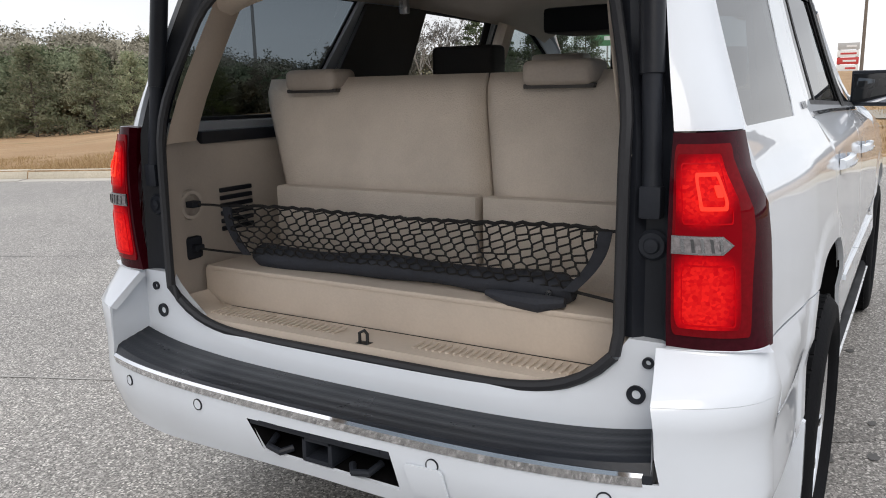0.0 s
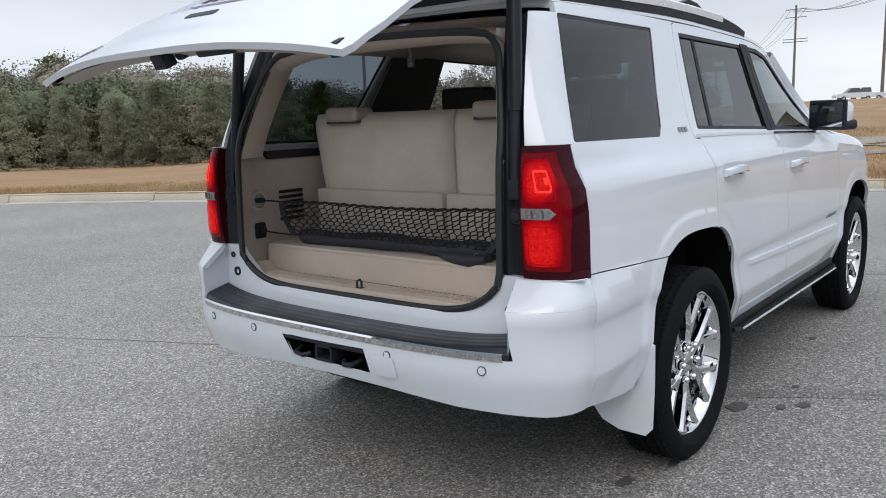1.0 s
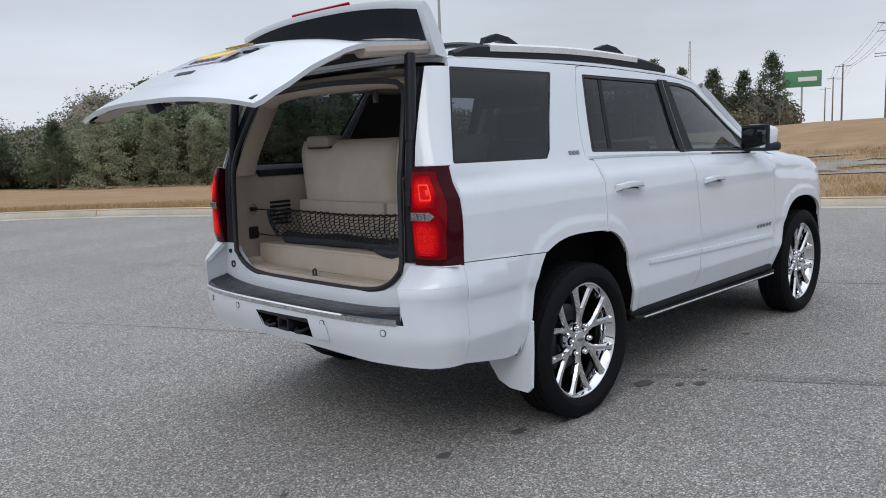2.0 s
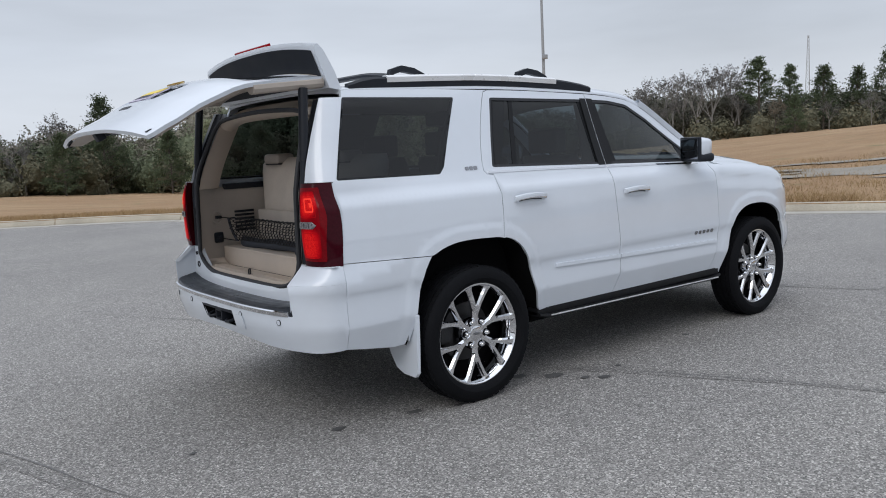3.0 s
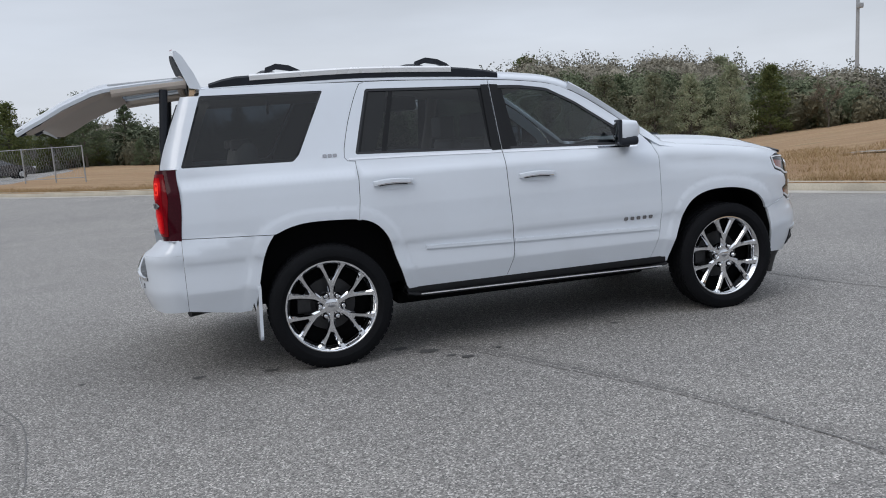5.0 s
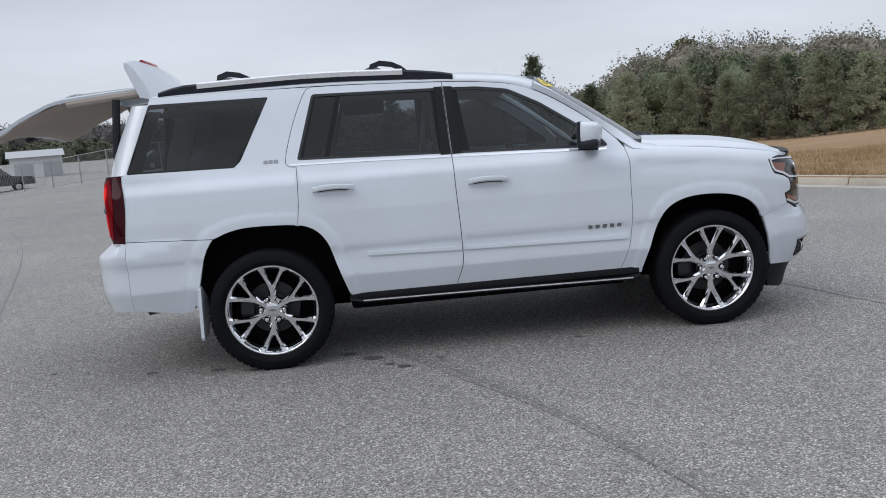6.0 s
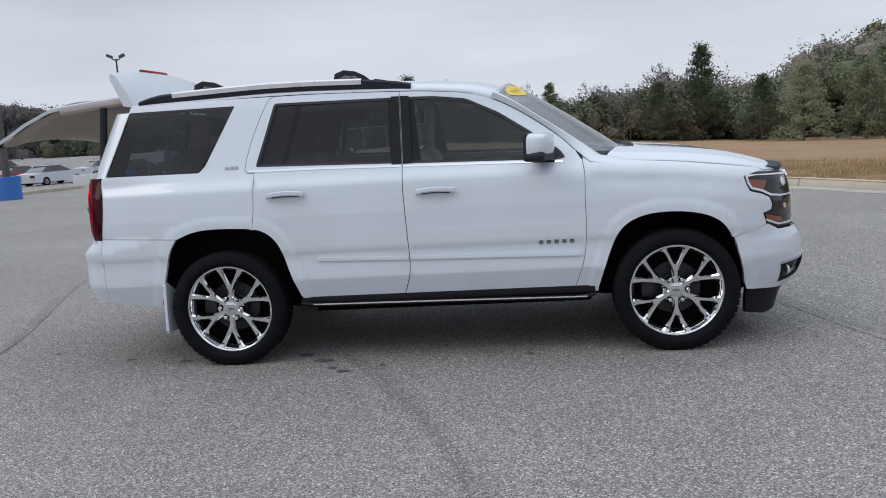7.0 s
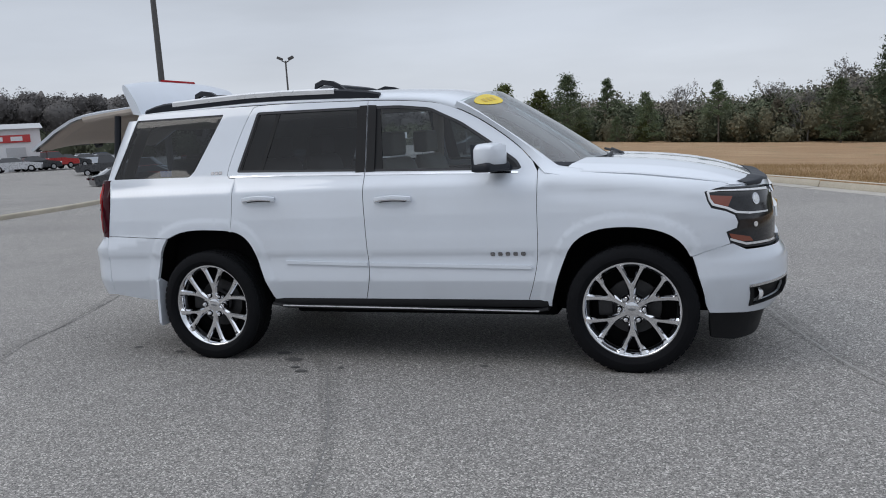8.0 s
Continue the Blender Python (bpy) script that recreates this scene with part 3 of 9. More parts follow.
def shrink(poly, d):
    """A polygon drawn in by d, for the gaps between panels."""
    p = np.array(poly)
    area = 0.5 * np.sum(p[:, 0] * np.roll(p[:, 1], -1) - np.roll(p[:, 0], -1) * p[:, 1])
    sgn = 1 if area > 0 else -1
    out = []
    for i in range(len(p)):
        a, b, c = p[i - 1], p[i], p[(i + 1) % len(p)]
        n1, n2 = np.array([-(b - a)[1], (b - a)[0]]), np.array([-(c - b)[1], (c - b)[0]])
        n1, n2 = n1 / max(1e-9, np.linalg.norm(n1)), n2 / max(1e-9, np.linalg.norm(n2))
        n = n1 + n2
        n = n / max(0.5, np.linalg.norm(n))
        out.append(tuple(b + sgn * n * d))
    return out


def beside(arch, d):
    """The arch line moved out by d."""
    p = np.array(arch)
    t = np.gradient(p, axis=0)
    t /= np.linalg.norm(t, axis=1)[:, None]
    return [tuple(q) for q in p + np.stack([-t[:, 1], t[:, 0]], -1) * d]


# where the side's creases and arch flares run
CREASE = [q for arch in (REAR_ARCH, FRONT_ARCH) for d in (0.022, 0.048, 0.058, 0.068, 0.078, 0.092) for q in beside(arch, d)]
clear = lambda x, z: min(float(arch_gap(np.array([x]), np.array([z]), a)[0]) for a in (REAR_ARCH, FRONT_ARCH)) > 0.10
CREASE += [(float(x), z) for z in (0.545, 0.562, 0.577, 0.600, 0.700, 0.722, 0.745, 0.766, 0.790, 1.165, 1.186, 1.200, 1.216) for x in np.arange(-0.84, 3.3, 0.035) if clear(x, z)]


def arch_between(arch, x0, x1):
    return [p for p in arch if x0 < p[0] < x1]


GAP = 0.0024
quarter = ([(-0.858, 0.9025)] + straight([(-0.858, 0.9025), (-0.6, 0.8915), (-0.31, 0.8795)], 0.06)[1:] + arch_between(REAR_ARCH, -0.30, 0.205)
           + R_SEAM[:-1] + [(0.236, 1.283)] + R_FRAME + straight([(0.375, 1.785), (-0.1, 1.790), (-0.6, 1.785), (-0.655, 1.780)], 0.06)
           + straight([(-0.668, 1.740), (-0.825, 1.318)], 0.06) + [(-0.845, 1.305)])
q_hole = ring_of(rounded([(-0.814, 1.316), (-0.150, 1.308), (-0.108, 1.348), (0.092, 1.740), (-0.662, 1.742)], 0.014), 0.05)
body_panel("quarter_panel", shrink(quarter, 0.0014), PAINT, holes=[q_hole], grid=0.035, extra=CREASE)
rear_door = (arch_between(REAR_ARCH, 0.225, 0.50) + [(0.515, 0.432)] + straight([(0.515, 0.432), (1.195, 0.42)], 0.06)[1:-1] + B_SEAM
             + TOP_R[1:] + list(reversed(R_FRAME))[1:] + list(reversed(R_SEAM)))
body_panel("rear_door", shrink(rear_door, GAP), PAINT, holes=[ring_of(R_GLASS, 0.05)], grid=0.035, extra=CREASE)
front_door = list(reversed(B_SEAM)) + straight([(1.195, 0.42), (2.300, 0.40)], 0.06)[1:-1] + F_SEAM + A_LINE[1:-1]
body_panel("front_door", shrink(front_door, GAP), PAINT, holes=[ring_of(F_GLASS, 0.05)], grid=0.035, extra=CREASE)
# the front wing, up to the headlamp and bumper
wing = (list(reversed(F_SEAM))[1:] + [(2.46, 0.402)] + arch_between(FRONT_ARCH, 2.46, 3.30) + [(3.300, 0.715), (3.36, 0.735), (3.50, 0.775), (3.512, 0.779)]
        + [(3.506, 0.800), (3.490, 0.848), (3.548, 0.866), (3.556, 0.900), (3.538, 0.942), (3.49, 0.968), (3.408, 0.992), (3.388, 1.030), (3.372, 1.085), (3.44, 1.100), (3.50, 1.110), (3.56, 1.105)]
        + straight([(3.52, 1.122), (3.3, 1.158), (3.0, 1.198), (2.75, 1.222), (2.55, 1.243), (2.42, 1.262), (2.40, 1.275)], 0.06))
body_panel("front_wing", shrink(wing, 0.0012), PAINT, grid=0.03, extra=CREASE)
# inner shell behind the gaps, black to stand in for their shade
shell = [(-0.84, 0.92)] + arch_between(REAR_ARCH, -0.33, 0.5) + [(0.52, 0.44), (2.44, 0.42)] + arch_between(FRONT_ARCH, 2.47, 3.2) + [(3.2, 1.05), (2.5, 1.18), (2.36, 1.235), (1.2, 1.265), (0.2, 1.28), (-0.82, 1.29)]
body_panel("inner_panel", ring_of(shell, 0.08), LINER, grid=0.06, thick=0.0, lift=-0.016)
# door glass, set in
for outl, nm, gm in ((R_GLASS, "rear_door_glass", GLASS_DARK), (F_GLASS, "front_door_glass", GLASS_MID), (q_hole, "quarter_glass", GLASS_DARK)):
    # the left rear window is rolled down
    body_panel(nm, ring_of(outl, 0.06), gm, both=nm != "rear_door_glass", grid=0.12, thick=0.0, lift=-0.009 if nm != "quarter_glass" else -0.003)
# black pillars behind the door glass, with window frames
for ol in ([(1.16, 1.28), (1.14, 1.74), (1.31, 1.735), (1.36, 1.28)], [(0.41, 1.31), (0.53, 1.745), (0.56, 1.745), (0.445, 1.31)], [(0.235, 1.31), (0.355, 1.75), (0.40, 1.745), (0.27, 1.31)],
           [(2.13, 1.25), (2.10, 1.445), (2.29, 1.33), (2.31, 1.25)]):
    body_panel("window_pillar", ring_of(ol, 0.06), TRIM_BLACK, "black gloss window pillar", grid=0.1, thick=0.006, lift=-0.0065)
for ol in ([(1.165, 1.288), (1.165, 1.729), (1.219, 1.728), (1.2315, 1.288)], [(1.2395, 1.288), (1.227, 1.729), (1.285, 1.725), (1.30, 1.288)]):
    body_panel("pillar_cover", ring_of(ol, 0.06), TRIM_BLACK, "black gloss pillar cover", grid=0.1, thick=0.004, lift=0.0022)
# black rubber round the door glass
for outl, wd in ((R_GLASS, 0.016), (F_GLASS, 0.018), (q_hole, 0.012)):
    ring = ring_of(outl, 0.05)
    body_panel("window_seal", ring, SEAL, "black rubber window seal", holes=[ring_of(shrink(outl, wd), 0.05)], grid=0.2, thick=0.004, lift=-0.003)


def seam_strip(line, half):
    p = np.array(line)
    d = np.gradient(p, axis=0)
    d /= np.linalg.norm(d, axis=1)[:, None]
    n = np.stack([-d[:, 1], d[:, 0]], -1) * half
    return [tuple(q) for q in p + n] + [tuple(q) for q in (p - n)[::-1]]


# black strips along the door gaps, put in for the shade there
for line in (list(R_FRAME), A_LINE[2:-1], [A_LINE[-1]] + TOP_R[1:], B_SEAM, F_SEAM, spline(R_SEAM, 0.05)):
    body_panel("door_seal", seam_strip(line, 0.008), LINER, "black strip standing in for the shade in a door gap", grid=0.1, thick=0.0, lift=-0.0035)
# bright belt moulding under the glass
for seg in ([(0.20, 1.292), (0.70, 1.284), (1.228, 1.269)], [(1.240, 1.268), (1.75, 1.254), (2.27, 1.236)]):
    up = [(x, z + 0.012) for x, z in reversed(seg)]
    body_panel("belt_moulding", ring_of(seg + up, 0.06), CHROME, "chrome belt moulding", grid=0.1, thick=0.006, lift=0.0035)
# body-side moulding on the doors
for seg in ([(0.640, 0.690), (0.95, 0.681), (1.246, 0.672)], [(1.262, 0.672), (1.8, 0.660), (2.352, 0.647)]):
    up = [(x, z + 0.022) for x, z in reversed(seg)]
    body_panel("side_moulding", ring_of(seg + up, 0.05), PAINT, grid=0.05, thick=0.016, lift=0.016, roll=0.004)
# small raised letters, as plain blocks
for k in range(5):
    x0 = 2.092 + k * 0.049
    body_panel("badge", rounded([(x0, 0.732), (x0 + 0.028, 0.732), (x0 + 0.028, 0.756), (x0, 0.756)], 0.006, 2), BADGE, "small dark chrome badge block", both=True, grid=0.05, thick=0.005, lift=0.005)
for k in range(3):
    x0 = 0.035 + k * 0.032
    body_panel("badge", rounded([(x0, 1.318), (x0 + 0.026, 1.318), (x0 + 0.026, 1.338), (x0, 1.338)], 0.005, 2), BADGE, "small dark chrome badge block", both=True, grid=0.05, thick=0.004, lift=0.004)


def handle(xc, z, s):
    """A pull handle with a chrome bar over a dished recess."""
    w = float(half_width(xc, z)) * s
    bm = bmesh.new()
    n = 14
    pts = []
    for i in range(n + 1):
        t = i / n * 2 - 1
        pts.append((xc + t * 0.128, w + s * (0.030 - 0.022 * abs(t) ** 4), z + 0.012 * (1 - t * t) - 0.004))
    sec = [(-0.006, -0.017), (0.010, -0.013), (0.013, 0.0), (0.010, 0.013), (-0.006, 0.017)]
    add_sweep(bm, pts, sec, [(0, s, 0)] * len(pts))
    h = part("door_handle", bm, PAINT, car, "white door handle with a chrome strip")
    bm = bmesh.new()
    add_sweep(bm, [(p[0], p[1] + s * 0.0125, p[2] - 0.010) for p in pts[1:-1]], [(-0.002, -0.003), (0.003, -0.003), (0.003, 0.003), (-0.002, 0.003)], [(0, s, 0)] * (n - 1))
    part("chrome_strip", bm, CHROME, h, "chrome strip")
    # black strip that paints in the shade beneath the bar
    bm = bmesh.new()
    add_sweep(bm, [(p[0], w + s * 0.004, p[2] - 0.020) for p in pts[2:-2]], [(-0.002, -0.004), (0.004, -0.004), (0.004, 0.004), (-0.002, 0.004)], [(0, s, 0)] * (n - 3))
    part("finger_gap", bm, TRIM_BLACK, h, "dark strip for the shade under the handle")
    # dished recess, a shallow dark shadow line under the bar
    body = rounded([(xc - 0.105, z - 0.045), (xc + 0.10, z - 0.045), (xc + 0.12, z), (xc + 0.10, z + 0.035), (xc - 0.105, z + 0.035), (xc - 0.125, z)], 0.03, 4)
    sheet("handle_recess", body, side_surf(s), PAINT, car, "", grid=0.05, thick=0.0, flip=s > 0, lift=0.0012)


for s in (-1, 1):
    handle(0.455, 1.138, s)
    handle(1.448, 1.110, s)

# ---- roof, pillars, windscreen, bonnet ----
SEAM_Z = table([-0.75, -0.6, 0.3, 0.6, 1.222, 1.4, 1.66, 1.82, 1.95], [1.772, 1.785, 1.790, 1.786, 1.763, 1.753, 1.725, 1.679, 1.61], 0.03)


def roof_surf(u, v):
    """u: along; v: across, -1 right edge to 1 left edge."""
    z0 = SEAM_Z(u)
    w0 = half_width(u, z0)
    a = np.abs(v)
    y = w0 * np.abs(np.sin(a * math.pi / 2)) ** 0.92
    zz = z0 + (0.028 + 0.062 * step(u, -0.9, 0.4)) * np.clip(np.cos(a * math.pi / 2), 0, 1) ** 0.85
    x = u + 0.085 * (1 - a ** 2) * step(u, 0.9, 1.86) - 0.03 * (1 - a ** 2) * (1 - step(u, -0.66, 0.0))
    return np.stack([x, np.sign(v) * y, zz], -1)


roof_line = straight([(-0.655, -1), (1.835, -1)], 0.08) + straight([(1.835, -1), (1.835, 1)], 0.08)[1:] + straight([(1.835, 1), (-0.655, 1)], 0.08)[1:] + straight([(-0.655, 1), (-0.655, -1)], 0.08)[1:-1]
sheet("roof", roof_line, roof_surf, PAINT, car, grid=0.075, thick=0.03)
# screen edges and pillars
WS_SIDE = [(2.50, 0.765, 1.268), (2.30, 0.735, 1.408), (2.12, 0.708, 1.532), (1.95, 0.678, 1.650), (1.845, 0.658, 1.716)]
WS_MID = [(2.80, 0, 1.235), (2.57, 0, 1.395), (2.35, 0, 1.545), (2.12, 0, 1.690), (1.945, 0, 1.792)]


def lerp_list(pts, t):
    p = np.array(pts)
    k = np.linspace(0, 1, len(p))
    return np.stack([np.interp(t, k, p[:, i]) for i in range(3)], -1)


def screen_surf(u, v):
    """u: -1 right to 1 left; v: 0 bottom to 1 top."""
    a, b = lerp_list(WS_SIDE, v), lerp_list(WS_MID, v)
    k = (1 - np.abs(u) ** 2.4)[:, None]
    p = a + (b - a) * k
    p[:, 1] = a[:, 1] * u
    return p


scr = sheet("windscreen", ring_of([(-1, 0), (1, 0), (1, 1), (-1, 1)], 0.1), screen_surf, GLASS_CLEAR, car, "clear windscreen", grid=0.12, thick=0.0)
scr.visible_shadow = False
band = ring_of([(-1, 0), (1, 0), (1, 0.04), (-1, 0.04)], 0.1)
sheet("screen_border", band, screen_surf, BLACK, car, "black screen border", grid=0.2, thick=0.004, lift=0.003)
for s in (-1, 1):
    # A-pillar strip from the door frame to the screen
    rows = []
    al = [p for p in A_LINE if p[0] > 1.80]
    n = len(al)
    for i, (x, z) in enumerate(al):
        t = i / (n - 1)
        w = float(half_width(x, z))
        e = lerp_list(WS_SIDE, np.array([t]))[0]
        a0 = np.array([x, s * (w - 0.002), z + 0.004])
        e = np.array([e[0], s * (e[1] + 0.004), e[2] + 0.004])
        m1 = a0 * 0.62 + e * 0.38 + np.array([0.012, s * 0.020, 0.018])
        m2 = a0 * 0.25 + e * 0.75 + np.array([0.010, s * 0.013, 0.014])
        rows.append([a0 - np.array([0, s * 0.02, 0]), a0, m1, m2, e, e - np.array([0.02, 0, 0.02])])
    foot = []
    for x_, drop in ((2.70, -0.035), (2.60, -0.006), (2.50, 0.003)):
        wz = float(HOOD_EDGE(x_))
        yw = float(half_width(x_ - 0.05, wz - 0.02))
        base = [np.array([x_ - 0.06, s * (yw - 0.02), wz - 0.03 + drop]), np.array([x_ - 0.06, s * (yw - 0.002), wz - 0.012 + drop])]
        for y_, dx, dz in ((0.845, -0.02, 0.008), (0.800, 0.02, 0.014), (0.755, 0.05, 0.012), (0.735, 0.05, -0.02)):
            base.append(np.array([x_ + dx, s * y_, wz + dz + drop]))
        foot.append(base)
    rows = foot + rows
    n = len(rows)
    vs = [q for r in rows for q in r]
    fs = []
    for i in range(n - 1):
        for j in range(5):
            k = i * 6 + j
            f = (k, k + 1, k + 7, k + 6)
            fs.append(f if s < 0 else tuple(reversed(f)))
    mesh_ob("a_pillar", vs, fs, PAINT, car, smooth=True, sharp=50)


def hood_surf(u, v):
    """u: 0 at the screen to 1 at the nose; v: across in metres."""
    a = np.abs(v) / 0.86
    xr = 2.50 + 0.22 * (1 - a ** 2)
    un = np.interp(np.abs(v), [0, 0.2, 0.4, 0.6, 0.7, 0.78, 0.86], [3.745, 3.742, 3.725, 3.675, 3.625, 3.555, 3.47])
    x = xr + (un - xr) * u
    zc = np.interp(x, [2.4, 2.65, 2.85, 3.0, 3.15, 3.29, 3.4, 3.47, 3.56, 3.63, 3.70, 3.78], [1.318, 1.302, 1.290, 1.278, 1.262, 1.240, 1.217, 1.198, 1.170, 1.145, 1.112, 1.06])
    ridge = 0.012 * np.exp(-((np.abs(v) - 0.50) / 0.10) ** 2)
    z = zc + ridge - 0.055 * a ** 6 - 0.03 * a ** 2
    edge = HOOD_EDGE(x) - 0.004
    z = z * (1 - step(a, 0.80, 0.96)) + np.minimum(z, edge) * step(a, 0.80, 0.96)
    return np.stack([x, v, z], -1)


sheet("bonnet", straight([(0, -0.815), (1, -0.815)], 0.05) + straight([(1, -0.815), (1, 0.815)], 0.06)[1:] + straight([(1, 0.815), (0, 0.815)], 0.05)[1:] + straight([(0, 0.815), (0, -0.815)], 0.06)[1:-1],
      hood_surf, PAINT, car, grid=0.05, thick=0.03)
# dark cowl between screen and bonnet
cowl_v, cowl_f = [], []
for j in range(25):
    y = -0.83 + 1.66 * j / 24
    a = abs(y) / 0.86
    cowl_v += [(2.46 + 0.30 * (1 - a ** 2), y, 1.245 - 0.02 * a), (2.62 + 0.20 * (1 - a ** 2), y, 1.225 - 0.01 * a)]
for j in range(24):
    cowl_f.append((2 * j, 2 * j + 1, 2 * j + 3, 2 * j + 2))
mesh_ob("cowl", cowl_v, cowl_f, BLACK, car, "black plastic cowl", smooth=True)
for y0, y1 in ((-0.62, 0.05), (0.0, 0.66)):
    bm = bmesh.new()
    pts = [screen_surf(np.array([y]), np.array([0.02 + 0.012 * k]))[0] + np.array([0.014, 0, 0.034]) for k, y in enumerate(np.linspace(y0, y1, 5))]
    add_tube(bm, pts, 0.010, 6)
    add_tube(bm, [pts[0] + np.array([0.05, 0, -0.03]), pts[1] + np.array([0.03, 0, 0.006]), pts[3] + np.array([0, 0, 0.012])], 0.011, 6)
    part("wiper", bm, BLACK, car, "black wiper arm and blade")
# bug deflector on the bonnet's leading edge
vs, fs = [], []
ys = np.linspace(-0.735, 0.735, 41)
for y in ys:
    p = hood_surf(np.array([0.915]), np.array([y]))[0]
    q = hood_surf(np.array([1.0]), np.array([y]))[0]
    h_ = 1 - 0.85 * (abs(y) / 0.735) ** 3
    p = p * h_ + hood_surf(np.array([0.965]), np.array([y]))[0] * (1 - h_)
    vs += [p + np.array([0.0, 0, 0.004]), q + np.array([-0.004, 0, 0.006 + 0.028 * h_]), q + np.array([0.014, 0, 0.002 + 0.024 * h_]), q + np.array([0.012, 0, -0.012])]
for j in range(40):
    for k in range(3):
        a = 4 * j + k
        fs.append((a, a + 1, a + 5, a + 4))
mesh_ob("bug_deflector", vs, fs, BLACK, car, "dark smoked bonnet deflector", smooth=True)
# ---- nose ----
def nose_panel(name, outline, mat, label="", holes=(), grid=0.05, **kw):
    return sheet(name, outline, nose_surf, mat, car, label, holes, grid, **kw)


def both_noses(name, outline, mat, label="", grid=0.05, **kw):
    outline = ring_of(outline, 0.02)
    nose_panel(name, outline, mat, label, grid=grid, **kw)
    nose_panel(name, [(2 - u, z) for u, z in reversed(outline)], mat, label, grid=grid, **kw)


U = nose_u
hl_in = nose_uy(0.47)
lamp_up = [(U(3.376, 1.085), 1.085), (U(3.392, 1.030), 1.030), (U(3.412, 0.995), 0.995), (U(3.49, 0.971), 0.971), (U(3.541, 0.945), 0.945), (U(3.559, 0.90), 0.900), (U(3.551, 0.865), 0.865), (U(3.495, 0.849), 0.849), (U(3.510, 0.80), 0.800),
           (U(3.518, 0.781), 0.781), (U(3.60, 0.745), 0.748), (nose_uy(0.60), 0.742), (hl_in, 0.745), (hl_in, 1.055), (nose_uy(0.60), 1.078), (U(3.56, 1.095), 1.098), (U(3.45, 1.10), 1.100)]
both_noses("lamp_gap", lamp_up, SEAL, "black gap round the headlamp", grid=0.03, thick=0.05, lift=-0.006)
both_noses("headlamp", shrink(ring_of(lamp_up, 0.02), 0.008), HEAD_LENS, "dark wraparound headlamp housing", grid=0.03, thick=0.05, lift=-0.003)
both_noses("side_marker", [(U(3.396, 1.064), 1.064), (U(3.404, 1.03), 1.032), (U(3.424, 1.01), 1.012), (U(3.50, 0.99), 0.992), (U(3.525, 1.05), 1.050)], AMBER, "amber side marker lens", thick=0.004, lift=0.001)
both_noses("turn_signal", [(U(3.505, 0.835), 0.838), (U(3.518, 0.81), 0.808), (U(3.58, 0.785), 0.786), (U(3.64, 0.78), 0.780), (U(3.62, 0.81), 0.808)], AMBER, "amber turn signal lens", thick=0.004, lift=0.001)
# projector and small lower lamp, each a bright bowl with a clear lens
for u0, z0, r, m_, name_, lab in ((nose_uy(0.752), 1.022, 0.034, CHROME, "reflector_bowl", "bright reflector bowl"), (nose_uy(0.752), 1.022, 0.022, CLEAR_LENS, "projector_lens", "clear projector lens"), (nose_uy(0.775), 0.876, 0.016, CLEAR_LENS, "daylight_lamp", "small bright daylight lamp")):
    c_ = nose_surf(np.array([u0]), np.array([z0]))[0]
    d_ = nose_surf(np.array([u0 + 0.01]), np.array([z0]))[0]
    stretch = 0.01 / float(np.linalg.norm(d_ - c_))
    both_noses(name_, [(u0 + r * stretch * math.cos(k * math.pi / 10), z0 + r * math.sin(k * math.pi / 10)) for k in range(20)], m_, lab, grid=0.012, thick=0.004, lift=0.001 if m_ is CHROME else 0.003)
low_edge = [(3.384, 1.082), (3.396, 1.034), (3.415, 1.004), (3.49, 0.980), (3.543, 0.952), (3.62, 0.940)]
rim = [(U(x, z), z) for x, z in low_edge]
both_noses("lamp_trim", [(U(3.386, 1.092), 1.0925), (nose_uy(0.60), 1.074), (nose_uy(0.60), 1.060), (U(3.45, 1.083), 1.084), (U(3.393, 1.079), 1.079)], RAIL_SILVER, "silver headlamp trim", grid=0.03, thick=0.006, lift=0.002)
both_noses("lamp_trim", rim + [(nose_uy(0.66), 0.935), (nose_uy(0.66), 0.945)] + [(u + 0.011, z + 0.011) for u, z in reversed(rim)], RAIL_SILVER, "silver headlamp trim", grid=0.02, thick=0.006, lift=0.002)
both_noses("lamp_trim", [(U(3.512, 0.797), 0.797), (U(3.56, 0.777), 0.777), (U(3.60, 0.762), 0.762), (nose_uy(0.55), 0.753), (nose_uy(0.55), 0.765), (U(3.60, 0.775), 0.775), (U(3.56, 0.791), 0.791), (U(3.512, 0.810), 0.810)], RAIL_SILVER, "silver headlamp trim", grid=0.03, thick=0.006, lift=0.002)
# grille between the lamps
nose_panel("grille_backing", ring_of([(hl_in + 0.005, 0.745), (2 - hl_in - 0.005, 0.745), (2 - hl_in - 0.005, 1.06), (hl_in + 0.005, 1.06)], 0.05), BLACK, "black grille backing", thick=0.02, lift=-0.05)
for z0, hgt, m_ in ((0.745, 0.035, CHROME), (0.885, 0.06, CHROME), (1.035, 0.035, CHROME)):
    nose_panel("grille_bar", ring_of([(hl_in, z0), (2 - hl_in, z0), (2 - hl_in, z0 + hgt), (hl_in, z0 + hgt)], 0.05), m_, "chrome grille bar", thick=0.05, lift=0.012)
for z0 in (0.80, 0.83, 0.86, 0.965, 0.995, 1.02):
    nose_panel("grille_slat", ring_of([(hl_in, z0), (2 - hl_in, z0), (2 - hl_in, z0 + 0.009), (hl_in, z0 + 0.009)], 0.06), SATIN, "", thick=0.03, lift=-0.012)
bm = bmesh.new()
add_box(bm, (3.80, -0.13, 0.90), (3.822, 0.13, 0.93), 0.006)
add_box(bm, (3.80, -0.06, 0.885), (3.826, 0.06, 0.945), 0.006)
